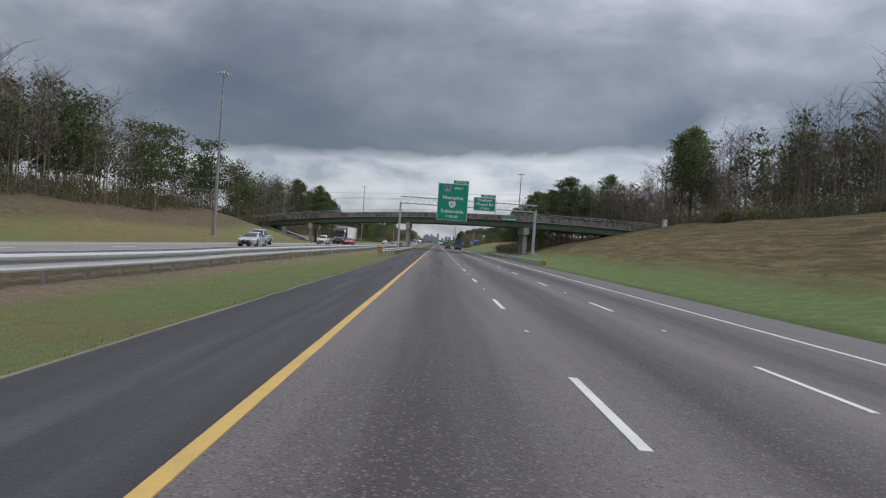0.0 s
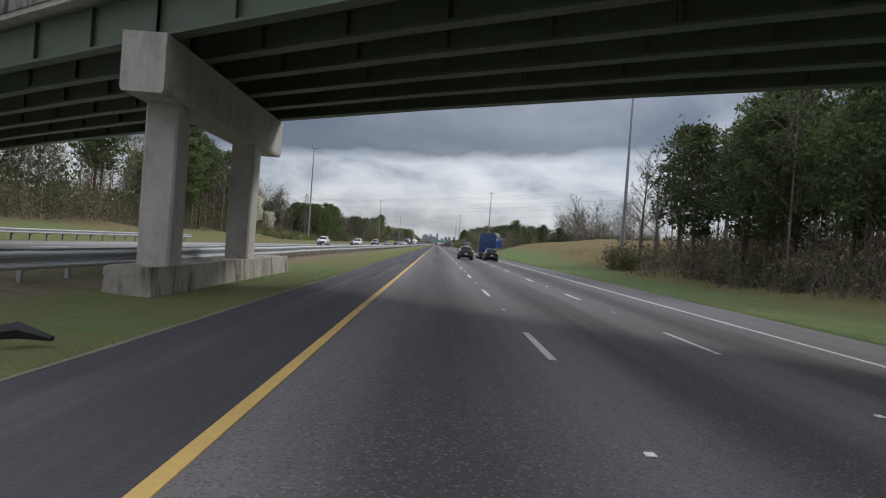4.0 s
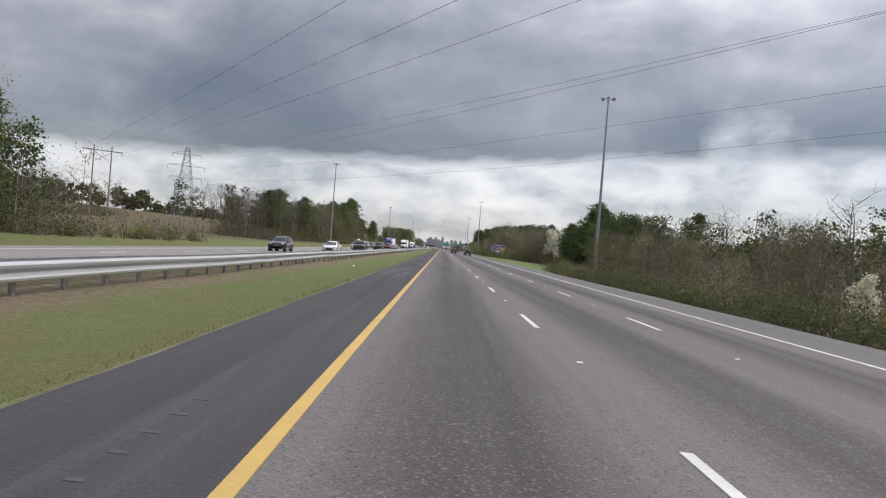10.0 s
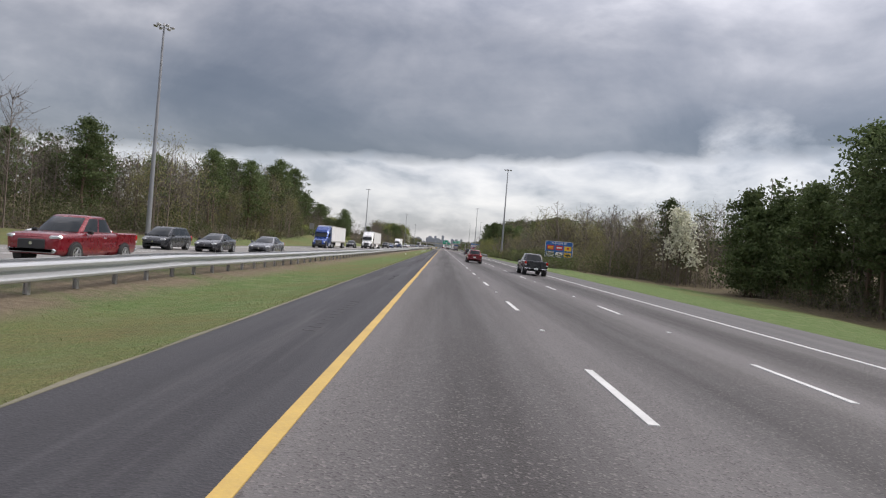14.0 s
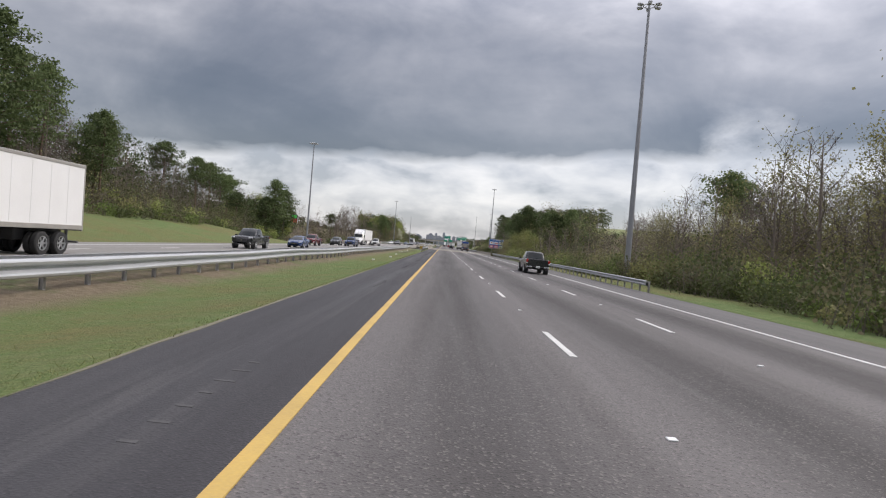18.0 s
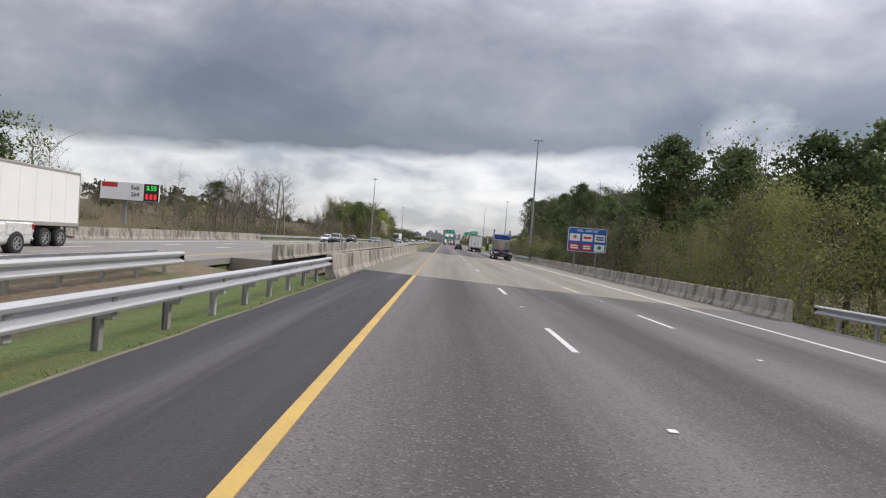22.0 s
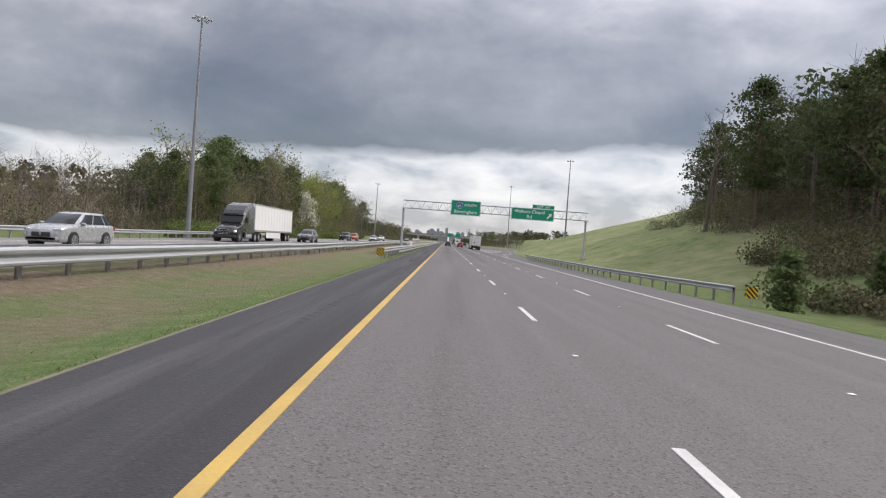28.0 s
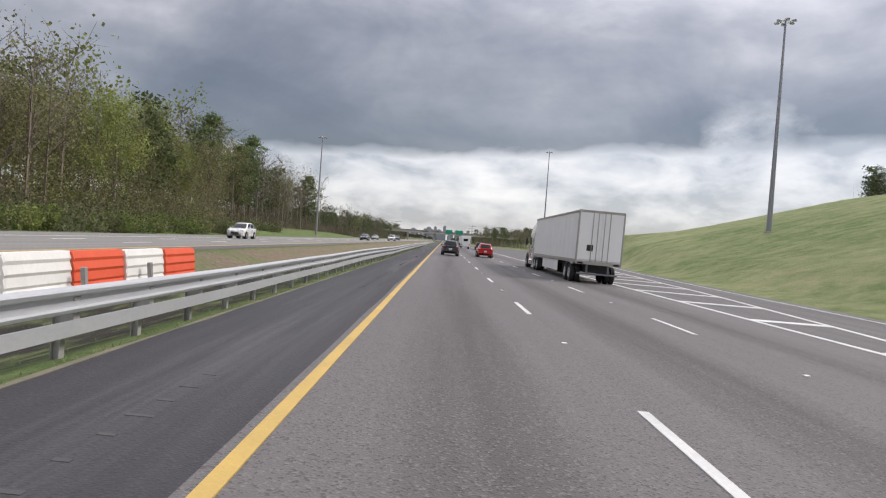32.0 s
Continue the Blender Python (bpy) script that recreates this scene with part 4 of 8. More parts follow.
guardrail(lambda y: -2.85 - max(0, 1052 - y) * 0.07, 1047.2, 1440, med_z, 1, "galvanised guardrail with a lower rub rail along the median edge", rub=True, near=(1046, 1330))
guardrail(-26.0, 150, 205, lambda x, y: opp_z(-25.5, y), 1, "galvanised guardrail beside the oncoming carriageway")
guardrail(-26.0, 872, 1100, lambda x, y: opp_z(-25.5, y), 1, "galvanised guardrail on the far edge of the oncoming carriageway")
for x, y, z in ((-4.1, 55.6, 0.0), (-3.3, 768.6, 0.0), (-3.32, 1046.6, -0.1), (16.9, 1031.6, -0.45), (14.3, 65.6, -0.4)):
    end_marker(x, y, z)


# ---------------------------------------------------------------- the river bridge
def parapet(name, x, y0, y1, zf, side, label, top=0.86, foot=0.0):
    """A barrier wall with a sloped toe towards side, in cast lengths."""
    g = thing(name, label, "barrier", "river bridge parapets")
    prof = ((0.0, 0.0), (0.30, 0.0), (0.30, 0.08), (0.17, 0.30), (0.11, top), (-0.10, top), (-0.10, 0.0))
    if foot:
        prof = ((0.0, foot), (0.22, foot), (0.22, foot + 0.05), (0.13, foot + 0.14), (0.11, top), (-0.10, top), (-0.10, foot))
        # added strip set back under the wall, coloured dark as the shaded gap
        part("kerb", Shape().loft([[(x + side * p, yy, zf(x, yy) + q) for p, q in ((-0.10, -0.3), (-0.02, -0.3), (-0.02, foot - 0.02), (-0.10, foot - 0.02))] for yy in (y0, y1)]), M_GAPSHADE, g, "dark strip standing in for the shaded gap below the wall")
    y = y0
    k = 0
    while y < y1 - 0.5:
        e = min(y + 9.1, y1)
        rings = [[(x + side * a, yy, zf(x, yy) + b - 0.02) for a, b in prof] for yy in (y + 0.012, e - 0.012)]
        part("panel", Shape().loft(rings), M_CONC, g)
        y = e
    return g


parapet("bridge_parapet", -2.75, 801, 870.5, oz, 1, "stained concrete bridge parapet with dark runs")
parapet("bridge_parapet", -5.75, 805, 868, lambda x, y: opp_z(-9, y) + 0.05, 1, "streaked concrete parapet across the gap between the bridges", top=0.95, foot=0.30)
fence = thing("bridge_fence", "grey steel picket fence closing the gap at the bridge end", "fence")
for z in (0.34, 0.98):
    part("fence_rail", Shape().box((-5.72, 872.1, z), (0.05, 6.8, 0.06), 0.01), M_STEEL, fence)
for k in range(17):
    part("picket", Shape().box((-5.68, 868.9 + 0.40 * k, 0.62), (0.04, 0.17, 0.78), 0.01), M_STEEL, fence)
for y in (868.9, 872.1, 875.3):
    part("fence_post", Shape().box((-5.80, y, 0.35), (0.08, 0.08, 1.5), 0.01), M_POST, fence)
parapet("bridge_parapet", 14.25, 802, 871, oz, -1, "grey concrete bridge parapet at the outer shoulder", top=0.82)
parapet("bridge_parapet", -25.9, 798, 872, opp_z, 1, "pale concrete parapet on the far bridge edge", top=0.95)
for x, zz in ((-1.5, -1.5), (3.0, -1.6), (7.5, -1.7), (12.0, -1.8), (-8.0, -1.5), (-14.0, -1.6), (-20.0, -1.7)):
    ob = part("bridge_beam", Shape().box((x, 838, zz - 0.1), (0.5, 58, 1.1), 0.05), M_PIER)
    tagged(ob, "concrete bridge beam under the deck", "beam", "river bridge beams")

# water-filled barriers standing in the median, past the broken end of the double rail
for k, (y, tone) in enumerate(((1153.7, 0), (1156.0, 0), (1158.3, 0), (1160.6, 1), (1162.95, 0), (1165.3, 1))):
    x = -7.25 + 0.02 * k
    g = thing("water_barrier", "ribbed plastic water-filled traffic barrier, " + ("orange-red" if tone else "dirty white"), "traffic barrier", "water-filled barriers", at=pose(x, y, ground_z(x, y) - 0.02, 0, 0, 1.5))
    prof = ((-0.28, 0.0), (0.28, 0.0), (0.28, 0.12), (0.17, 0.30), (0.20, 0.36), (0.16, 0.55), (0.19, 0.62), (0.13, 0.80), (0.15, 0.88), (0.09, 1.04), (-0.09, 1.04), (-0.15, 0.88), (-0.13, 0.80), (-0.19, 0.62), (-0.16, 0.55), (-0.20, 0.36), (-0.17, 0.30), (-0.28, 0.12))
    rings = [[(a * s, yy, b * (0.97 if s < 1 else 1)) for a, b in prof] for yy, s in ((-1.19, 0.9), (-1.14, 1.0), (1.14, 1.0), (1.19, 0.9))]
    part("body", Shape().loft(rings), M_ORANGE if tone else M_BWHITE, g)
    for v in (-0.5, 0.5):
        part("fork_slot", Shape().box((0, v, 0.05), (0.58, 0.25, 0.1), 0.02), M_BLACK, g)
for x, y in ((-6.7, 1159.4), (-6.68, 1162.6)):
    g = thing("stray_post", "bare steel guardrail post standing without its rail", "post", "stray guardrail posts", at=pose(x, y, ground_z(x, y), 3, -4, 0))
    part("post", Shape().box((0, 0, 0.35), (0.11, 0.12, 0.95), 0.01), M_POST, g)


# ---------------------------------------------------------------- high masts
def high_mast(x, y, top=29.0):
    z = ground_z(x, y)
    h = top - z
    g = thing("high_mast_light", "tall tapered grey steel high-mast light with a ring of lamps", "street light", "high-mast lights", at=pose(x, y, z))
    n = 12
    rings = [[(r * math.cos(t), r * math.sin(t), zz) for t in [2 * math.pi * i / n for i in range(n)]] for zz, r in ((0, 0.34), (h * 0.33, 0.27), (h * 0.66, 0.19), (h, 0.12))]
    part("pole", Shape().loft(rings), M_POLE, g, smooth=True)
    part("base_plate", Shape().tube((0, 0, -0.2), (0, 0, 0.12), 0.55, n=10), M_PIER, g)
    ring = Shape()
    for i in range(12):
        a, b = 2 * math.pi * i / 12, 2 * math.pi * (i + 1) / 12
        ring.tube((0.62 * math.cos(a), 0.62 * math.sin(a), h - 0.15), (0.62 * math.cos(b), 0.62 * math.sin(b), h - 0.15), 0.05, n=5)
    for i in range(3):
        a = 2 * math.pi * i / 3
        ring.tube((0, 0, h + 0.1), (0.62 * math.cos(a), 0.62 * math.sin(a), h - 0.15), 0.03, n=5)
    ring.tube((0, 0, h), (0, 0, h + 0.35), 0.22, 0.1)
    part("lamp_ring", ring, M_LAMP, g)
    for i in range(6):
        a = 2 * math.pi * i / 6 + 0.3
        c = Vector((1.05 * math.cos(a), 1.05 * math.sin(a), h - 0.15))
        lum = part("luminaire", Shape().box((0, 0, 0), (0.62, 0.42, 0.24), 0.07), M_LAMP, g, at=Matrix.Translation(c) @ Matrix.Rotation(a, 4, "Z"))
        part("lens", Shape().box((0.03, 0, -0.13), (0.48, 0.34, 0.05), 0.015), M_LENS, lum)
    return g


for x, y, top in ((-39.4, 108, 30.0), (-40.1, 339.2, 29.9), (-39.3, 577.5, 28.9), (-39.3, 821, 28.5), (-34.3, 1087.5, 29.9), (32.5, 238.5, 30.9),
                  (27.7, 456.5, 29.5), (21.0, 699.8, 28.8), (24.8, 951, 31.4), (44.2, 1229, 33.8), (38.4, 1382.5, 37.4), (-36, 1330, 29)):
    high_mast(x, y, top)


# ---------------------------------------------------------------- sign gantries
def board(parent, x0, x1, z0, z1, y, face, name="sign_board", rim=0.06):
    """A sign panel facing -y with a white border and stiffeners behind."""
    cx, cz, w, h = (x0 + x1) / 2, (z0 + z1) / 2, x1 - x0, z1 - z0

    def rounded(w, h, r):
        pts = []
        for qx, qz, a0 in ((w / 2 - r, -h / 2 + r, -90), (w / 2 - r, h / 2 - r, 0), (-w / 2 + r, h / 2 - r, 90), (-w / 2 + r, -h / 2 + r, 180)):
            pts += [(cx + qx + r * math.cos(radians(a0 + k * 30)), cz + qz + r * math.sin(radians(a0 + k * 30))) for k in range(4)]
        return pts

    b = part(name, Shape().plate(rounded(w, h, 0.02), y, y + 0.05), M_SBACK, parent)
    r = min(0.3, h * 0.12)
    part("border", Shape().plate(rounded(w - 0.04, h - 0.04, r), y - 0.008, y - 0.001), M_SWHITE, b)
    part("face", Shape().plate(rounded(w - 0.04 - 2 * rim, h - 0.04 - 2 * rim, r * 0.8), y - 0.016, y - 0.009), face, b)
    s = Shape()
    for k in range(max(2, int(w / 1.5))):
        s.box((x0 + w * (k + 0.5) / max(2, int(w / 1.5)), y + 0.10, cz), (0.07, 0.1, h * 0.98), 0.01)
    part("stiffener", s, M_SBACK, b)
    return b


def shield(parent, cx, cz, size, y, number, interstate=True):
    def curve(k):
        pts = [(-0.5, 0.30), (-0.46, 0.42), (-0.30, 0.47), (0.0, 0.42), (0.30, 0.47), (0.46, 0.42), (0.5, 0.30), (0.55, 0.0), (0.42, -0.28), (0.2, -0.46), (0.0, -0.55), (-0.2, -0.46), (-0.42, -0.28), (-0.55, 0.0)]
        return [(cx + px * size * k, cz + pz * size * k) for px, pz in pts]

    if interstate:
        s = part("route_shield", Shape().plate(curve(1.0)[::-1], y - 0.004, y), M_SWHITE, parent)
        part("shield_field", Shape().plate(curve(0.92)[::-1], y - 0.010, y - 0.005), M_BLUE, s)
        part("shield_band", Shape().plate([(cx + a * size, cz + b * size) for a, b in ((-0.46, 0.22), (0.46, 0.22), (0.43, 0.38), (0.29, 0.42), (0.0, 0.37), (-0.29, 0.42), (-0.43, 0.38))], y - 0.015, y - 0.011), M_SRED, s)
        lettering(number, size * 0.55, M_SWHITE, s, (cx, y - 0.018, cz - 0.08 * size), "route_number")
    else:
        s = part("route_shield", Shape().plate(curve(1.0)[::-1], y - 0.006, y), M_SWHITE, parent)
        lettering(number, size * 0.6, M_SBLACK, s, (cx, y - 0.012, cz - 0.04 * size), "route_number")


def truss(parent, x0, x1, y, z0, z1, depth, r=0.055):
    """A box truss between two posts: four chords, each a part, and laced bays."""
    for yy in (y, y + depth):
        for z in (z0, z1):
            part("chord", Shape().tube((x0, yy, z), (x1, yy, z), r, n=8), M_STEEL, parent, smooth=True)
    bays = int((x1 - x0) / (z1 - z0) * 0.9)
    for i in range(bays):
        a, b = x0 + (x1 - x0) * i / bays, x0 + (x1 - x0) * (i + 1) / bays
        m = (a + b) / 2
        bars = [((a, y, z0), (m, y, z1)), ((m, y, z1), (b, y, z0)), ((a, y, z0), (a, y, z1)), ((a, y + depth, z0), (m, y + depth, z1)), ((m, y + depth, z1), (b, y + depth, z0)), ((a, y, z0), (b, y + depth, z0)), ((b, y, z1), (a, y + depth, z1))]
        for p, q in bars:
            part("lacing", Shape().tube(p, q, r * 0.42, n=4), M_STEEL, parent)


def gantry_one():
    y, d = 113.2, 1.5
    xl, xr = -5.9, 20.2
    g = thing("sign_gantry", "galvanised box-truss gantry on laced twin posts with green exit signs", "sign gantry", "sign gantries", at=pose(0, 0, 0))
    zl, zr = ground_z(xl, y), ground_z(xr, y)
    for x, zb in ((xl, zl), (xr, zr)):
        for yy in (y, y + d):
            part("post", Shape().tube((x, yy, zb - 0.3), (x, yy, 8.97), 0.17, 0.15, n=12), M_STEEL, g, smooth=True)
        for k in range(5):
            z0, z1 = zb + 0.3 + k * 1.65, zb + 0.3 + (k + 1) * 1.65
            p, q = (y, y + d) if k % 2 else (y + d, y)
            part("post_lacing", Shape().tube((x, p, z0), (x, q, z1), 0.05, n=6), M_STEEL, g)
        part("footing", Shape().box((x, y + d / 2, zb + 0.1), (1.0, 2.8, 0.5), 0.04), M_PIER, g)
    truss(g, xl - 0.1, xr + 0.3, y, 8.97, 10.23, d)
    yb = y - 0.25
    b = board(g, 1.15, 6.98, 6.18, 13.25, yb, M_GREEN)
    t = yb - 0.018
    shield(b, 2.95, 12.2, 1.25, t, "22")
    lettering("WEST", 0.62, M_SWHITE, b, (5.05, t, 12.35))
    lettering("Memphis", 0.95, M_SWHITE, b, (4.06, t, 10.55), width=1.15)
    shield(b, 4.0, 9.3, 1.25, t, "31", False)
    lettering("Fultondale", 0.92, M_SWHITE, b, (4.06, t, 7.95), width=1.12)
    lettering("2 MILES", 0.62, M_SWHITE, b, (4.06, t, 6.95), width=1.15)
    e = board(g, 4.0, 6.95, 13.27, 13.93, yb, M_GREEN, rim=0.04)
    lettering("EXIT 265", 0.48, M_SWHITE, e, (5.48, t, 13.6), width=1.15)
    b = board(g, 8.1, 12.3, 8.46, 11.02, yb + 0.05, M_GREEN)
    lettering("Walkers", 0.72, M_SWHITE, b, (10.2, t + 0.05, 10.5), width=1.15)
    lettering("Chapel Rd", 0.72, M_SWHITE, b, (10.22, t + 0.05, 9.7), width=1.1)
    lettering("1/2 MILE", 0.48, M_SWHITE, b, (10.22, t + 0.05, 8.92), width=1.1)
    e = board(g, 9.4, 12.25, 11.04, 11.6, yb + 0.05, M_GREEN, rim=0.04)
    lettering("EXIT 267", 0.42, M_SWHITE, e, (10.83, t + 0.05, 11.32), width=1.15)
    for x in (1.8, 4.2, 6.7, 9.2, 12.4):
        part("hanger", Shape().box((x, y - 0.1, 9.3), (0.08, 0.14, 2.4), 0.01), M_STEEL, g)


def gantry_two():
    y, d = 1101.2, 1.1
    xl, xr = -5.7, 23.6
    g = thing("sign_gantry", "galvanised box-truss gantry on single posts with green interstate and exit signs", "sign gantry", "sign gantries", at=pose(0, 0, 0))
    for x in (xl, xr):
        zb = ground_z(x, y)
        part("post", Shape().tube((x, y + d / 2, zb - 0.3), (x, y + d / 2, 6.38), 0.21, 0.17, n=12), M_STEEL, g, smooth=True)
        part("cap_beam", Shape().box((x, y + d / 2, 6.38), (0.28, 1.5, 0.2), 0.02), M_STEEL, g)
        part("footing", Shape().box((x, y + d / 2, zb + 0.05), (0.9, 0.9, 0.5), 0.04), M_PIER, g)
    truss(g, xl - 0.1, xr + 0.3, y, 6.52, 7.77, d)
    yb = y - 0.22
    t = yb - 0.018
    b = board(g, 1.86, 6.6, 5.95, 8.3, yb, M_GREEN)
    shield(b, 3.2, 7.5, 0.95, t, "65")
    lettering("SOUTH", 0.52, M_SWHITE, b, (4.95, t, 7.6), width=1.15)
    lettering("Birmingham", 0.70, M_SWHITE, b, (4.22, t, 6.5), width=1.1)
    b = board(g, 11.5, 18.3, 5.97, 7.85, yb, M_GREEN)
    lettering("Walkers Chapel", 0.72, M_SWHITE, b, (14.4, t, 7.28), width=1.04)
    lettering("Rd", 0.72, M_SWHITE, b, (14.4, t, 6.45), width=1.1)
    part("arrow", Shape().plate([(17.15, 6.45), (17.32, 6.30), (17.73, 6.75), (17.87, 6.62), (17.98, 7.22), (17.38, 7.12), (17.54, 6.95)], t - 0.006, t), M_SWHITE, b)
    e = board(g, 14.8, 18.3, 7.87, 8.48, yb, M_GREEN, rim=0.04)
    lettering("EXIT  267", 0.44, M_SWHITE, e, (16.55, t, 8.17), width=1.2)
    for x in (2.4, 4.3, 6.1, 12.2, 15.0, 17.7):
        part("hanger", Shape().box((x, y - 0.09, 7.1), (0.08, 0.12, 1.9), 0.01), M_STEEL, g)


gantry_one()
gantry_two()


# ---------------------------------------------------------------- overpass
def over_z(x):
    return 9.08 + 0.02 * x - 0.0010 * x * x


def overpass():
    """A skewed girder bridge; u runs along it, v across it, both measured by x and y."""
    m, y0, wide = -0.585, 145.8, 12.0
    g = thing("overpass", "weathered highway overpass with green steel girders and stained concrete parapets", "bridge", at=pose(0, 0, 0))

    def row(x, v, z):
        return (x, y0 + m * x + v, z)

    xs = list(np.arange(-58, 53, 4.0))
    deck_ = Shape().loft([[row(x, -0.1, over_z(x) - 1.22), row(x, -0.1, over_z(x) - 0.98), row(x, wide + 0.1, over_z(x) - 0.98), row(x, wide + 0.1, over_z(x) - 1.22)] for x in xs])
    part("deck", deck_, M_PIER, g)
    for v, s in ((0.0, 1), (wide, -1)):
        for i in range(len(xs) - 1):
            a, b = xs[i] + 0.01, xs[i + 1] - 0.01
            prof = ((-0.16, -1.05), (0.30, -1.05), (0.24, -0.75), (0.10, -0.6), (0.06, 0.0), (-0.16, 0.0))
            part("parapet", Shape().loft([[row(x, v + s * p, over_z(x) + q) for p, q in prof] for x in (a, b)]), M_OVER, g)
    for v in (0.0, wide):
        for h in (0.28, 0.62):
            part("handrail", Shape().path([row(x, v, over_z(x) + h) for x in xs], [0.035] * len(xs), 5), M_STEEL, g)
        for x in np.arange(-57, 48, 2.6):
            part("handrail_post", Shape().box(row(x, v, over_z(x) + 0.30), (0.06, 0.06, 0.68), 0.0), M_STEEL, g)
    spans = [(-52, -33.3), (-33.3, -5.9), (-5.9, 21.4), (21.4, 46)]
    for v in (0.55, 2.75, 4.9, 7.1, 9.25, 11.45):
        for a, b in spans:
            pts = list(np.linspace(a, b, 5))
            s = Shape()
            for z0, z1, hw in ((-1.24, -1.30, 0.22), (-1.30, -2.46, 0.03), (-2.46, -2.54, 0.24)):
                s.loft([[row(x, v - hw, over_z(x) + z1), row(x, v + hw, over_z(x) + z1), row(x, v + hw, over_z(x) + z0), row(x, v - hw, over_z(x) + z0)] for x in pts])
            for x in np.linspace(a, b, 12):
                s.loft([[row(x - 0.02, v - 0.2, over_z(x) + z), row(x + 0.02, v - 0.2, over_z(x) + z), row(x + 0.02, v + 0.2, over_z(x) + z), row(x - 0.02, v + 0.2, over_z(x) + z)] for z in (-2.46, -1.3)])
            part("girder", s, M_GIRDER, g)
    turn = Matrix.Rotation(math.atan(m), 4, "Z")
    for x in (-33.3, -5.9, 21.4):
        top = over_z(x) - 2.56
        p = part("pier_cap", Shape().plate([(0.5, top - 1.5), (-0.5, top - 1.5), (-0.55, top - 1.4), (-0.55, top), (0.55, top), (0.55, top - 1.4)][::-1], -0.4, wide - 0.6), M_PIER, g,
                 at=Matrix.Translation((x, y0 + m * x + 0.2, 0)))
        for v in (1.5, wide - 3.4):
            yy = y0 + m * x + v
            zb = min(ground_z(x, yy), 0.3) - 0.5
            part("column", Shape().box((0, 0, (zb + top - 1.2) / 2), (0.88, 0.92, top - 1.2 - zb), 0.06), M_PIER, g, at=Matrix.Translation((x, yy, 0)))
    for x in (-49, 43):
        s = Shape().loft([[row(x - 2.4, -0.3, z), row(x + 2.4, -0.3, z), row(x + 2.4, wide + 0.3, z), row(x - 2.4, wide + 0.3, z)] for z in (1.0, over_z(x) - 2.6)])
        part("abutment", s, M_PIER, g)
    for sx, xa, xb in ((-1, -47, -36.5), (1, 41, 27.5)):
        s = Shape().loft([[row(x, -1.0, z), row(x, wide + 1.0, z), row(x, wide + 1.0, z - 0.6), row(x, -1.0, z - 0.6)] for x, z in ((xa, over_z(xa) - 2.9), (xb, 0.5))])
        part("slope_paving", s, M_PIER, g)
    # small green street name panel on the parapet; its words cannot be made out
    x = 17.6
    panel = part("name_panel", Shape().box((0, 0, 0), (3.9, 0.04, 0.62), 0.01), M_GREEN, g, at=Matrix.Translation((x, y0 + m * x - 0.26, over_z(x) - 0.92)) @ turn)
    for k, w in ((-1.2, 0.9), (0.0, 1.1), (1.2, 0.7)):
        part("lettering", Shape().box((k, -0.03, 0), (w, 0.015, 0.22), 0.004), M_SWHITE, panel)
    return g


overpass()
kx = np.arange(16.5, 41.0, 1.5)
tagged(part("drain_kerb", Shape().loft([[(x - 0.15, 160.5 - 0.585 * x, ground_z(x, 160.5 - 0.585 * x) + h) for h in (-0.2, 0.14)] + [(x + 0.15, 160.7 - 0.585 * x, ground_z(x, 160.6 - 0.585 * x) + h) for h in (0.14, -0.2)] for x in kx]), M_PIER), "pale concrete kerb along the bare slope under the bridge", "kerb", kind="structure")
# pale cabinet on the brow of the cut
cab_z = ground_z(44.1, 110.4)
cabinet = thing("utility_cabinet", "pale roadside utility cabinet standing on the grassy brow", "cabinet", at=pose(44.1, 110.4, cab_z - 0.1, 0, 0, 12))
part("plinth", Shape().box((0, 0, 0.12), (0.85, 0.6, 0.3), 0.02), M_PIER, cabinet)
part("body", Shape().box((0, 0, 0.98), (0.72, 0.48, 1.42), 0.02), M_LAMP, cabinet)
part("lid", Shape().box((0, 0, 1.72), (0.80, 0.56, 0.08), 0.02), M_LAMP, cabinet)
part("door", Shape().box((0, -0.25, 0.95), (0.60, 0.03, 1.2), 0.01), M_SWHITE, cabinet)
part("latch", Shape().box((0.22, -0.275, 0.95), (0.04, 0.03, 0.14), 0.005), M_BLACK, cabinet)
# crash wall round the median pier
ob = part("pier_crash_wall", Shape().loft([[(-5.9 - w, y, z) for w, z in ((-0.62, -0.3), (-0.55, 0.52), (0.55, 0.52), (0.62, -0.3))] for y in (149.0, 149.5, 163, 163.5)]), M_CONC)
tagged(ob, "low concrete wall round the median bridge pier", "barrier", kind="structure")
# black debris lying by the pier
tagged(part("tyre_scrap", Shape().path([(-4.2, 141.2, 0.02), (-3.7, 141.6, 0.10), (-3.2, 141.5, 0.04)], [0.05, 0.12, 0.04]), M_TYRE), "torn black tyre tread lying on the grass", "debris")


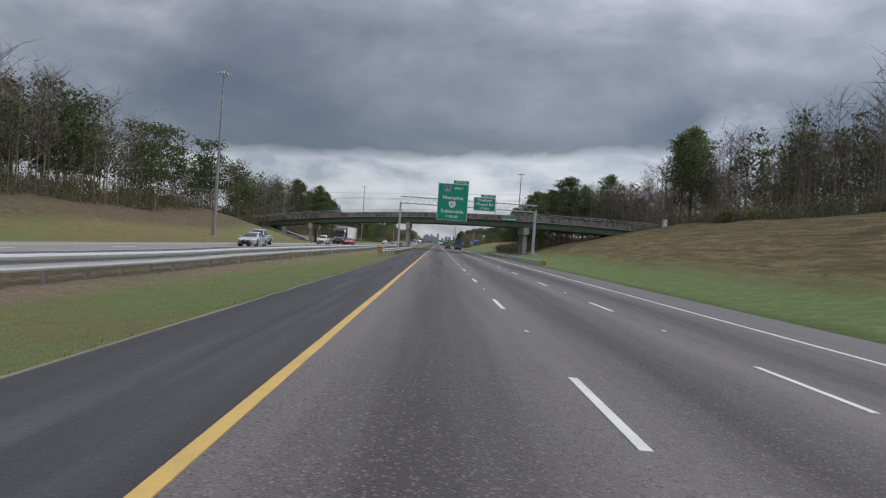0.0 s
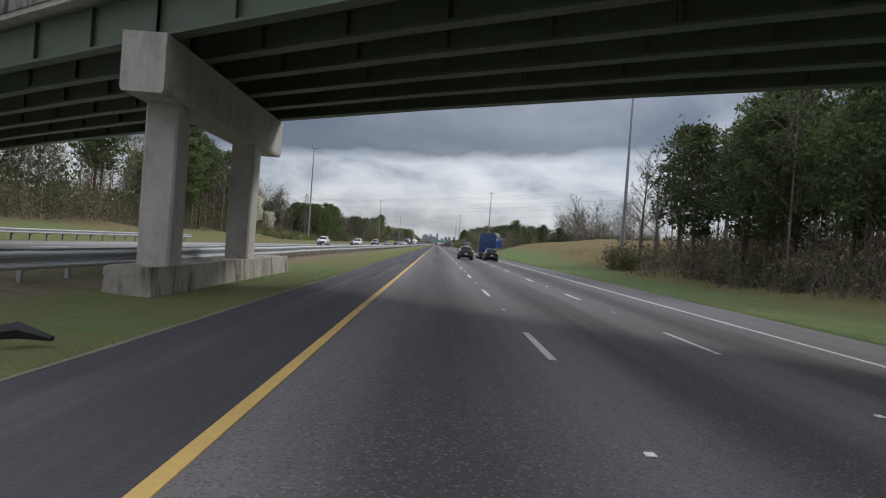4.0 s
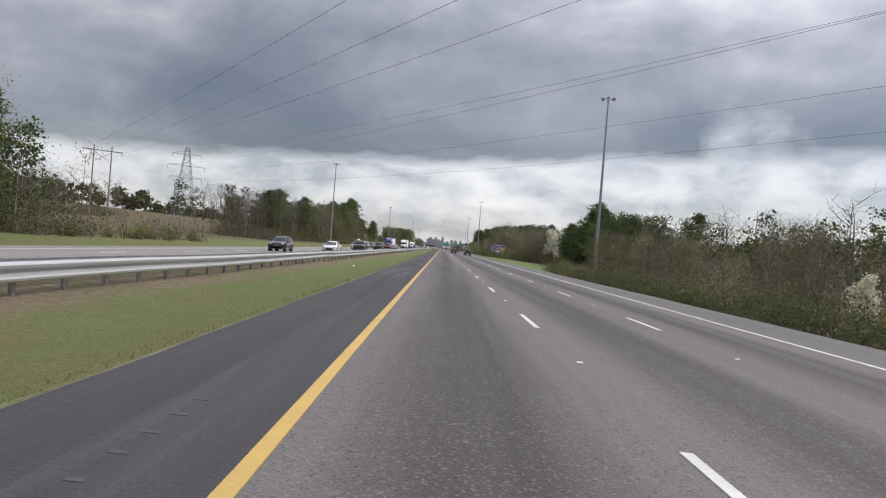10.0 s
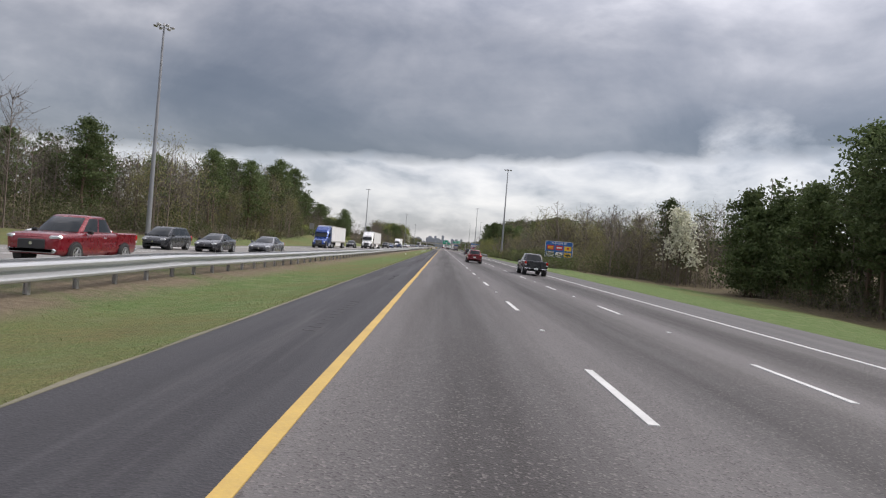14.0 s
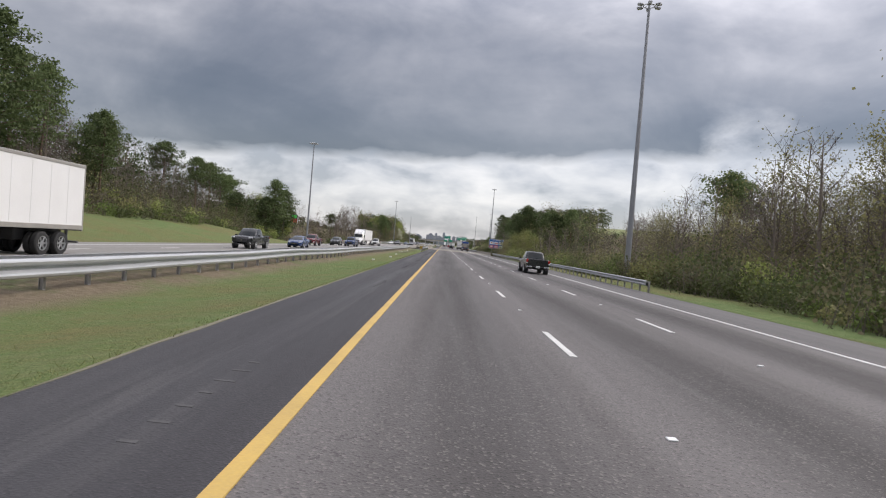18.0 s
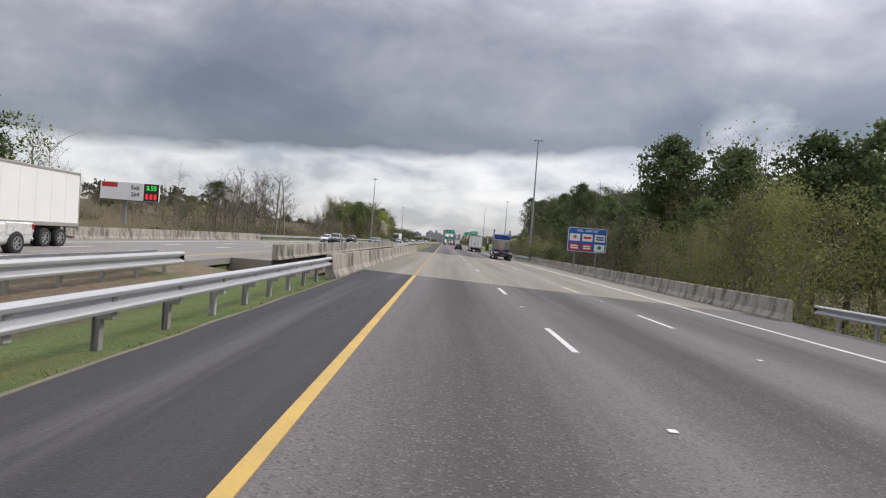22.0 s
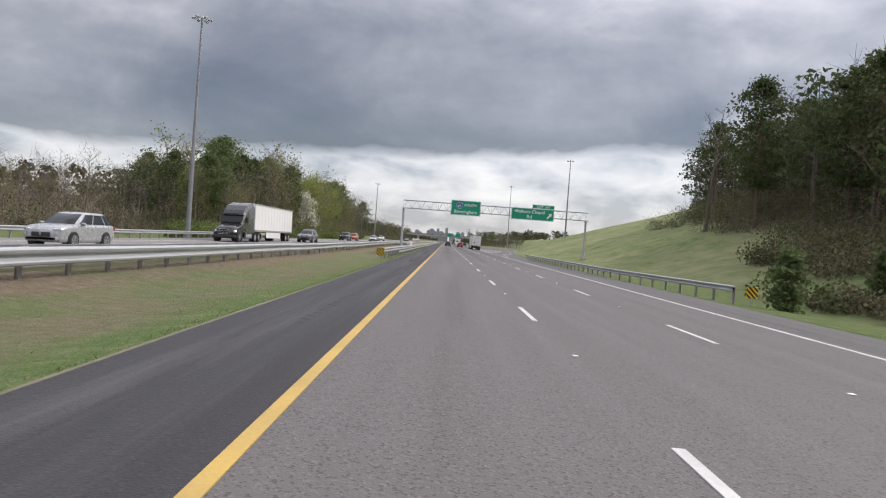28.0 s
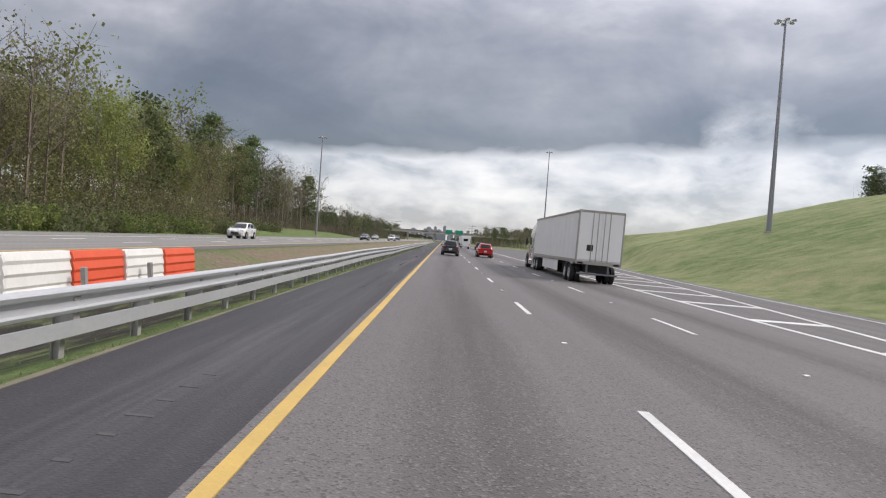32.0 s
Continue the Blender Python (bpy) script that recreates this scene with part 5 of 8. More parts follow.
# ---------------------------------------------------------------- roadside signs
def service_sign(x0, x1, z0, z1, y, head, logos, tab=None, label="", posts=True):
    g = thing("service_sign", label, "road sign", "blue service signs", at=pose(0, 0, 0))
    b = board(g, x0, x1, z0, z1, y, M_BLUE)
    t = y - 0.018
    if head:
        lettering(head, 0.42, M_SWHITE, b, ((x0 + x1) / 2, t, z1 - 0.42), width=1.05)
    for cx, cz, w, h, m, inner in logos:
        p = part("logo_panel", Shape().box((cx, t - 0.006, cz), (w, 0.012, h), 0.003), m, b)
        look_, shape = inner
        if shape == "disc":
            part("logo_mark", Shape().tube((cx, t - 0.013, cz + h * 0.06), (cx, t - 0.020, cz + h * 0.06), h * 0.26, n=14), look_, p)
        else:
            n = {"bar": 1, "pair": 2, "bars": 3}[shape]
            for k in range(n):
                part("logo_mark", Shape().box((cx, t - 0.016, cz + h * (0.62 * (k + 0.5) / n - 0.31)), (w * 0.74, 0.008, h * (0.30 if n == 1 else 0.40 / n)), 0.003), look_, p)
    if tab:
        e = board(g, tab[0], tab[1], z1 + 0.02, z1 + 0.60, y, M_BLUE, rim=0.04)
        lettering(tab[2], 0.36, M_SWHITE, e, ((tab[0] + tab[1]) / 2, t, z1 + 0.31), width=1.1)
    for x in (x0 + (x1 - x0) * 0.2, x0 + (x1 - x0) * 0.75):
        zb = ground_z(x, y + 0.2)
        part("post", Shape().box((x, y + 0.16, (zb - 0.4 + z1) / 2), (0.12, 0.1, z1 - zb + 0.4), 0.012), M_POST, g)
    return g


service_sign(21.2, 26.5, 1.7, 4.78, 367.5, "LODGING", [(22.15, 3.45, 1.4, 0.95, M_SWHITE, (M_LOGOGREEN, "bar")), (22.15, 2.3, 1.4, 0.95, M_TEAL, (M_SBACK, "bar")), (25.45, 3.45, 1.4, 0.95, M_NAVY, (M_LOGOORANGE, "disc")), (25.45, 2.3, 1.4, 0.95, M_NAVY, (M_LOGOORANGE, "disc"))],
             (23.6, 26.4, "EXIT 267"), "blue lodging sign with logo panels on two steel posts")
service_sign(22.3, 28.0, 1.35, 4.65, 619.8, "FOOD-EXIT 267", [(23.4, 3.35, 1.45, 0.95, M_SRED, (M_SYELLOW, "pair")), (25.2, 3.35, 1.45, 0.95, M_SRED, (M_SWHITE, "bar")), (26.95, 3.25, 1.45, 0.95, M_SYELLOW, (M_SRED, "disc")),
                                                       (23.4, 2.05, 1.45, 0.95, M_SWHITE, (M_SBLACK, "bars")), (25.2, 1.98, 1.45, 0.95, M_SWHITE, (M_SBACK, "disc")), (26.95, 1.95, 1.45, 0.95, M_SYELLOW, (M_SBLACK, "bar"))],
             None, "blue food sign with six coloured logo panels on two posts")
service_sign(18.1, 23.4, 1.8, 5.1, 865.0, "GAS - EXIT 267", [(19.05, 3.75, 1.42, 0.98, M_SWHITE, (M_LOGOORANGE, "disc")), (20.75, 3.75, 1.42, 0.98, M_SWHITE, (M_SRED, "bar")), (22.45, 3.75, 1.42, 0.98, M_SWHITE, (M_NAVY, "pair")),
                                                      (19.05, 2.45, 1.42, 0.98, M_SRED, (M_SWHITE, "pair")), (20.75, 2.45, 1.42, 0.98, M_SRED, (M_SWHITE, "pair")), (22.45, 2.45, 1.42, 0.98, M_SWHITE, (M_LOGOGREEN, "disc"))],
             None, "blue gas service sign with logo panels beside the bridge")


def plain_sign(x, y, w, h, z, label):
    g = thing("road_sign", label, "road sign", at=pose(x, y, ground_z(x, y)))
    part("panel", Shape().box((0, 0, z), (w, 0.03, h), 0.01), M_SBACK, g)
    for px in (-w * 0.3, w * 0.3):
        part("post", Shape().box((px, -0.05, z * 0.5), (0.07, 0.06, z + 0.6), 0.008), M_POST, g)


plain_sign(-41.0, 694, 1.5, 1.9, 3.0, "back of a grey sign on two posts on the slope")
plain_sign(-31.5, 128, 0.9, 1.6, 2.6, "back of a narrow grey sign beside the oncoming lanes")
# slim marker post on the cut slope
tagged(part("marker_post", Shape().box((44.4, 110.4, 8.3), (0.35, 0.30, 1.6), 0.05), M_BWHITE), "white utility marker post on the slope", "post")
tagged(part("utility_box", Shape().box((-40.5, 104.0, -0.1), (2.2, 0.5, 0.7), 0.05), M_SBACK), "low grey utility cabinet at a mast foot", "utility box")


def billboard():
    x0, x1, y, z0, z1 = -82.0, -67.8, 931.0, 5.9, 10.1
    g = thing("billboard", "white billboard with green and red price displays on a steel pole", "billboard", at=pose(0, 0, 0))
    zb = ground_z(-76, y)
    part("pole", Shape().tube((-76, y + 0.6, zb - 0.5), (-76, y + 0.6, z1 - 0.3), 0.4, n=12), M_POLE, g, smooth=True)
    part("catwalk", Shape().box(((x0 + x1) / 2, y + 0.1, z0 - 0.25), (x1 - x0, 1.6, 0.12), 0.02), M_GREYBOX, g)
    b = part("panel", Shape().box(((x0 + x1) / 2, y + 0.2, (z0 + z1) / 2), (x1 - x0, 0.4, z1 - z0), 0.03), M_SWHITE, g)
    t = y - 0.02
    part("red_patch", Shape().box((x0 + 2.2, t, z1 - 0.75), (3.8, 0.04, 1.1), 0.02), M_SRED, b)
    part("black_frame", Shape().box((x1 - 1.9, t, 8.0), (3.6, 0.06, z1 - z0 - 0.1), 0.02), M_SBLACK, b)
    lettering("Exit", 1.35, M_SBLACK, b, (-73.6, t - 0.03, 8.9))
    lettering("264", 1.35, M_SBLACK, b, (-73.6, t - 0.03, 7.3))
    lettering("3.55", 1.5, glow("green_display", (0.05, 0.9, 0.12), 1.0), b, (x1 - 1.9, t - 0.045, 9.0), "price_display")
    red = glow("red_display", (0.9, 0.04, 0.05), 0.9)
    for k in range(3):
        part("price_display", Shape().box((x1 - 2.9 + k * 1.0, t - 0.04, 7.0), (0.65, 0.02, 1.3), 0.01), red, b)


billboard()


# ---------------------------------------------------------------- power lines
def lattice_tower(x, y, h=28.0):
    zb = ground_z(x, y)
    g = thing("transmission_tower", "tall steel lattice power transmission tower", "power tower", "transmission towers", at=pose(x, y, zb, 0, 0, 32))

    def half(z):
        return 3.4 * (1 - z / h) + 0.55 if z < h * 0.7 else 0.55 + 3.4 * 0.3 * (1 - (z - h * 0.7) / (h * 0.3))

    levels = [0, 4.2, 8.0, 11.4, 14.4, 17, 19.4, 21.6, 23.6, 25.4, h]
    for sx in (-1, 1):
        for sy in (-1, 1):
            s = Shape()
            for a, b in zip(levels, levels[1:]):
                s.tube((sx * half(a), sy * half(a), a), (sx * half(b), sy * half(b), b), 0.09, n=4)
            part("leg", s, M_POLE, g)
    for a, b in zip(levels, levels[1:]):
        s = Shape()
        ha, hb = half(a), half(b)
        for q in range(4):
            r = Matrix.Rotation(q * math.pi / 2, 4, "Z")
            for p0, p1 in (((-ha, -ha, a), (hb, -hb, b)), ((ha, -ha, a), (-hb, -hb, b)), ((-hb, -hb, b), (hb, -hb, b))):
                s.tube(r @ Vector(p0), r @ Vector(p1), 0.05, n=3)
        part("bracing", s, M_POLE, g)
    for z, w in ((17.5, 5.2), (21.5, 6.0), (25.5, 4.8)):
        for sd in (-1, 1):
            s = Shape().tube((0, 0, z + 1.1), (sd * w, 0, z), 0.06, n=4).tube((0, 0.5, z), (sd * w, 0, z), 0.06, n=4).tube((0, -0.5, z), (sd * w, 0, z), 0.06, n=4)
            s.tube((sd * w, 0, z), (sd * w, 0, z - 1.3), 0.07, n=6)
            part("cross_arm", s, M_POLE, g)
    return g


lattice_tower(-89, 567)
lattice_tower(150, 223)


def wire(p, q, sag, r, label="thin dark overhead power cable", group="overhead cables"):
    p, q = Vector(p), Vector(q)
    pts = []
    for i in range(25):
        k = i / 24
        c = p.lerp(q, k)
        c.z -= sag * 4 * k * (1 - k)
        pts.append(tuple(c))
    ob = part("power_cable", Shape().path(pts, [r] * 25, 4), M_WIRE)
    tagged(ob, label, "cable", group)


# lines over the road: where each one crosses it and how high it hangs there
def crossing(p, q, y, z, r=0.018):
    """A cable from p to q that passes over the road's inner lane at y, z."""
    k = (1.4 - p[0]) / (q[0] - p[0])
    q = (q[0], p[1] + (y - p[1]) / k, q[2])
    sag = (p[2] + (q[2] - p[2]) * k - z) / (4 * k * (1 - k))
    wire(p, q, sag, r)


for off, y, z in ((-5.2, 383.0, 19.6), (0.0, 393.5, 19.8), (5.2, 404.0, 19.9)):
    crossing((-104 + off * 0.85, 541 + off * 0.53, 22.6), (140, 195, 24.5), y, z)
for off, zt, y, z in ((-4.6, 22.6, 423.0, 17.6), (-5.0, 26.8, 431.0, 20.4), (5.6, 22.6, 451.0, 18.0), (4.8, 18.8, 461.0, 15.2)):
    crossing((-89 + off * 0.85, 567 + off * 0.53, zt), (150, 223, 27.0), y, z, 0.014)


def h_frame(x, y):
    zb = ground_z(x, y)
    g = thing("utility_pole", "wooden H-frame power pole with crossarm", "utility pole", "wooden H-frame poles", at=pose(x, y, zb, 0, 0, 32))
    for sx in (-2.4, 2.4):
        part("pole", Shape().tube((sx, 0, -0.5), (sx, 0, 22.5), 0.24, 0.15, n=8), M_WOOD, g, smooth=True)
    part("crossarm", Shape().box((0, 0, 21.0), (11.0, 0.2, 0.28), 0.02), M_WOOD, g)
    part("brace", Shape().tube((-2.4, 0, 17.5), (2.4, 0, 20.6), 0.07, n=5).tube((2.4, 0, 17.5), (-2.4, 0, 20.6), 0.07, n=5), M_WOOD, g)
    for sx in (-5.2, 0.0, 5.2):
        part("insulator", Shape().tube((sx, 0, 19.8), (sx, 0, 20.9), 0.09, n=6), M_LAMP, g)


h_frame(-104, 541)
h_frame(140, 195)
for off, z in ((0.0, 14.2), (1.5, 14.0), (3.0, 15.8)):
    wire((-75, 205 + off, z - 1.0), (75, 118 + off, z + 1.0), 0.8, 0.02)
for x, y in ((-75, 206.5), (75, 119.5)):
    zb = ground_z(x, y)
    g = thing("utility_pole", "wooden roadside utility pole", "utility pole", "overpass utility poles", at=pose(x, y, zb))
    part("pole", Shape().tube((0, 0, -0.5), (0, 0, 16.2 - zb), 0.18, 0.12, n=8), M_WOOD, g, smooth=True)
    part("crossarm", Shape().box((0, 0, 15.2 - zb), (0.15, 3.4, 0.15), 0.02), M_WOOD, g)


# ---------------------------------------------------------------- trees
RNG = np.random.default_rng(7)


def leaves(centres, size, rng, flat=0.0, long=1.0):
    """One small bent leaf or sprig per centre."""
    c = np.asarray(centres)
    n = len(c)
    a = rng.normal(size=(n, 3))
    a[:, 2] *= (1 - flat)
    a /= np.linalg.norm(a, axis=1)[:, None] + 1e-9
    b = rng.normal(size=(n, 3))
    b -= (b * a).sum(1)[:, None] * a
    b /= np.linalg.norm(b, axis=1)[:, None] + 1e-9
    s = size * rng.uniform(0.6, 1.35, n)[:, None]
    w = s / long
    p0, p1, p2, p3 = c - a * s, c + b * w, c + a * s, c - b * w
    v = np.stack([p0, p1, p2, p3], 1).reshape(-1, 3)
    f = np.arange(4 * n).reshape(n, 4)
    return v, f


def leaf_mesh(name, v, f, material):
    me = bpy.data.meshes.new(name)
    me.from_pydata(v.tolist(), [], f.tolist())
    me.materials.append(material)
    return me


def branches(rng, h, r, spread=0.55, low=0.3, n1=13, n2=6, n3=4, lift=0.75, lean=0.03):
    """Trunk and limbs of a broadleaved tree: returns wood, twigs and the twig tips."""
    wood, twig, tips = Shape(), Shape(), []
    top = np.array([rng.normal() * lean * h, rng.normal() * lean * h, h])
    pts, rad = [], []
    for i in range(7):
        k = i / 6
        w = np.array([math.sin(k * 5 + h) * 0.012 * h, math.cos(k * 4 + h) * 0.012 * h, 0])
        pts.append(tuple(top * k + w * k))
        rad.append(r * (1 - k) ** 0.8 + 0.015)
    pts[0] = (0, 0, -0.6)
    rad[0] = r * 1.25
    wood.path(pts, rad, 7)
    for i in range(n1):
        k = low + (0.97 - low) * (i + rng.random() * 0.6) / n1
        p = top * k
        az = i * 2.4 + rng.normal() * 0.4
        ln = h * spread * (1 - 0.62 * (k - low) / (1 - low)) * rng.uniform(0.7, 1.1)
        up = lift * rng.uniform(0.75, 1.2)
        d = np.array([math.cos(az), math.sin(az), up])
        d /= np.linalg.norm(d)
        q1 = p + d * ln * 0.5
        d2 = d + np.array([0, 0, 0.25]) + rng.normal(size=3) * 0.12
        d2 /= np.linalg.norm(d2)
        q2 = q1 + d2 * ln * 0.5
        rb = max(0.02, r * 0.42 * (1 - k) + 0.02)
        wood.path([tuple(p), tuple(q1), tuple(q2)], [rb, rb * 0.65, rb * 0.25], 4)
        for j in range(n2):
            s = 0.25 + 0.75 * (j + rng.random() * 0.5) / n2
            b0 = p + (q1 - p) * min(1, s * 2) if s < 0.5 else q1 + (q2 - q1) * (s - 0.5) * 2
            e = d2 * 0.8 + rng.normal(size=3) * 0.55 + np.array([0, 0, 0.3])
            e /= np.linalg.norm(e)
            l2 = ln * 0.42 * rng.uniform(0.6, 1.1) * (1.15 - s * 0.6)
            b1 = b0 + e * l2
            twig.tube(tuple(b0), tuple(b1), rb * 0.4 + 0.008, 0.008, 3, False)
            for m in range(n3):
                u = rng.uniform(0.3, 1.0)
                c0 = b0 + (b1 - b0) * u
                g = e * 0.7 + rng.normal(size=3) * 0.6 + np.array([0, 0, 0.25])
                g /= np.linalg.norm(g)
                c1 = c0 + g * l2 * rng.uniform(0.35, 0.7)
                twig.tube(tuple(c0), tuple(c1), 0.013, 0.006, 3, False)
                tips.append((c0 + c1) / 2)
                tips.append(c1)
            tips.append(b1)
    return wood, twig, np.array(tips)


TREES = {}


def proto(kind, ob):
    ob.matrix_basis = pose(0, -5000, -400)
    TREES.setdefault(kind, []).append(ob)


def merge(a, b):
    return Shape().add(a.v, a.f).add(b.v, b.f)


def make_bare(seed, h, spread, label):
    rng = np.random.default_rng(seed)
    wood, twig, tips = branches(rng, h, 0.016 * h, spread, 0.28, 14, 7, 5)
    t = part("bare_tree", merge(wood, twig), M_TWIG)
    proto("bare", tagged(t, label, "tree", "bare roadside trees"))


def make_leafy(seed, kind, name, h, spread, material, label, group, per=3, size=0.13, jitter=0.45, low=0.22, lift=0.75):
    rng = np.random.default_rng(seed)
    wood, twig, tips = branches(rng, h, 0.014 * h, spread, low, 13, 6, 3, lift)
    c = np.repeat(tips, per, 0) + rng.normal(size=(len(tips) * per, 3)) * jitter
    v, f = leaves(c, size, rng)
    t = part(name, merge(wood, twig), M_BARK)
    part("crown", leaf_mesh("crown", v, f, material), material, t)
    proto(kind, tagged(t, label, "tree", group))


def make_pine(seed, kind, h, low, reach, label, clumps=66, per=34, size=0.19, puff=0.72):
    """A pine: straight trunk, whorled limbs, needle clumps on their ends."""
    rng = np.random.default_rng(seed)
    wood = Shape()
    r = 0.013 * h
    wood.path([(0, 0, -0.6), (0.02 * h, 0, h * 0.35), (0.0, 0.015 * h, h * 0.7), (0, 0, h)], [r * 1.2, r * 0.8, r * 0.5, 0.03], 7)
    cen = []
    for i in range(clumps):
        k = low + (1 - low) * ((i + rng.random()) / clumps) ** 0.9
        prof = math.sin(math.pi * min(1.0, 0.18 + 0.82 * (k - low) / (1 - low))) ** 0.75
        ln = reach * max(0.12, prof) * rng.uniform(0.35, 1.2)
        az = i * 2.399 + rng.normal() * 0.3
        e = np.array([math.cos(az) * ln, math.sin(az) * ln, ln * 0.25])
        p = np.array([0, 0, h * k * 0.985])
        wood.tube(tuple(p), tuple(p + e), 0.045, 0.015, 3, False)
        for s in (1.0, 0.72, 0.45):
            if rng.random() < 0.8:
                cen.append(p + e * s + rng.normal(size=3) * 0.15)
    cen = np.array(cen)
    c = np.repeat(cen, per, 0) + rng.normal(size=(len(cen) * per, 3)) * np.array([puff, puff, puff * 0.5]) * 0.7
    v, f = leaves(c, size, rng, flat=0.1, long=1.7)
    t = part("pine_tree", wood, M_PBARK)
    part("crown", leaf_mesh("crown", v, f, M_PINE), M_PINE, t)
    proto(kind, tagged(t, label, "tree", "roadside pines"))


def make_shrub(seed, kind, h, material, label, count=900, size=0.12):
    rng = np.random.default_rng(seed)
    wood = Shape()
    tips = []
    for i in range(22):
        az, out = rng.uniform(0, 6.28), rng.uniform(0.2, 0.85)
        q = np.array([math.cos(az) * out * h * 0.6, math.sin(az) * out * h * 0.6, h * rng.uniform(0.55, 1.0) * (1.05 - 0.4 * out)])
        m = q * 0.5 + np.array([0, 0, 0.12 * h])
        b = np.array([math.cos(az) * out * h * 0.2, math.sin(az) * out * h * 0.2, -0.3])
        wood.path([tuple(b), tuple(m), tuple(q)], [0.035, 0.022, 0.008], 3)
        for s in rng.uniform(0.25, 1.0, 9):
            e = b + (q - b) * s + rng.normal(size=3) * 0.2 * h * 0.3
            wood.tube(tuple(b + (q - b) * s * 0.9), tuple(e + np.array([0, 0, 0.2])), 0.012, 0.005, 3, False)
            tips.append(e)
        tips.append(q)
    tips = np.array(tips)
    c = tips[rng.integers(0, len(tips), count)] + rng.normal(size=(count, 3)) * 0.11 * h
    c = c[c[:, 2] > 0.05]
    v, f = leaves(c, size, rng)
    t = part("shrub", wood, M_TWIG)
    part("foliage", leaf_mesh("foliage", v, f, material), material, t)
    proto(kind, tagged(t, label, "shrub", "roadside shrubs"))


make_bare(1, 15, 0.34, "tall bare grey-brown tree with fine twigs")
make_bare(2, 13, 0.42, "bare spreading tree with fine brown twigs")
make_bare(3, 17, 0.30, "tall slender bare tree with upright limbs")
make_bare(4, 11, 0.46, "bare broad-crowned tree with dense twigs")
make_leafy(11, "bud", "budding_tree", 13, 0.36, M_BUD, "tree with thin yellow-green spring buds", "budding trees", 7, 0.062, 0.5)
make_leafy(12, "bud", "budding_tree", 10, 0.44, M_BUD, "low budding tree with thin yellow-green leaves", "budding trees", 7, 0.062, 0.5)
make_leafy(13, "fresh", "leafy_tree", 14, 0.38, M_FRESH, "tree in fresh light green spring leaf", "leafy trees", 12, 0.088, 0.55)
make_leafy(14, "fresh", "leafy_tree", 12, 0.42, M_FRESH, "rounded tree in fresh green spring leaf", "leafy trees", 12, 0.088, 0.55)
make_leafy(15, "rust", "brown_leaved_tree", 11, 0.42, M_RUST, "tree still holding dry brown leaves", "brown-leaved trees", 6, 0.085, 0.55)
make_leafy(16, "bloom", "blossom_tree", 8, 0.40, M_BLOOM, "white flowering pear tree in full blossom", "blossom trees", 4, 0.13, 0.35, 0.15, 1.5)
make_leafy(17, "willow", "willow_tree", 9, 0.55, M_WILLOW, "spreading multi-limbed tree in yellow-green spring leaf", "budding trees", 12, 0.062, 0.5, 0.1, 0.9)
make_pine(21, "pine", 16, 0.26, 4.0, "dark green pine with layered needle clumps")
make_pine(22, "pine", 18, 0.40, 4.2, "tall dark pine with a high crown")
make_pine(23, "thick", 13, 0.06, 3.9, "dense dark green pine branched to the ground", 100)
make_pine(26, "thick", 15, 0.12, 3.7, "dense green pine with a rounded crown", 100)
make_pine(24, "umbrella", 19, 0.66, 4.6, "tall pine with a bare trunk and flat high crown", 46, 40, 0.20, 0.78)
make_pine(25, "young", 5, 0.08, 1.3, "young green roadside pine", 40, 22, 0.18, 0.35)
make_shrub(31, "shrub", 3.4, M_BUSH, "dull green roadside shrub")
make_shrub(32, "shrub", 2.6, M_BUD, "yellow-green budding roadside shrub")
make_shrub(33, "greenbush", 3.0, M_FRESH, "fresh green roadside bush", 1300)
make_shrub(34, "brush", 3.2, M_RUST, "tangle of brown brush", 450, 0.10)

COUNT = 0


def plant(kind, x, y, scale=1.0, sink=0.25):
    global COUNT
    opts = TREES[kind]
    k = int(RNG.integers(0, len(opts)))
    m = Matrix.Translation((x, y, ground_z(x, y) - sink)) @ Matrix.Rotation(RNG.uniform(0, 6.28), 4, "Z")
    s = scale * RNG.uniform(0.86, 1.14)
    wide = (s * RNG.uniform(0.92, 1.08), s * RNG.uniform(0.92, 1.08), s)
    if 413 < y < 440 and -60 < x < -38 and kind in ("pine", "thick", "bud"):
        return None  # cleared ground under the power line
    ob = copy_thing(opts[k], m)
    ob.scale = wide
    COUNT += 1
    return ob


# The depth of the woods, too thick to count: slender stems, twigs and leaves, gathered by what they are made of.
DEEP = {"stem": [], "twig": [], "pine": [], "bud": [], "fresh": [], "rust": [], "bush": [], "lush": []}


def ribbons(p, q, w, rng):
    """Thin flat slivers from p to q."""
    d = q - p
    a = np.cross(d, rng.normal(size=d.shape))
    a /= np.linalg.norm(a, axis=1)[:, None] + 1e-9
    a *= np.asarray(w).reshape(-1, 1)
    return np.stack([p - a, p + a, q + a * 0.3, q - a * 0.3], 1)


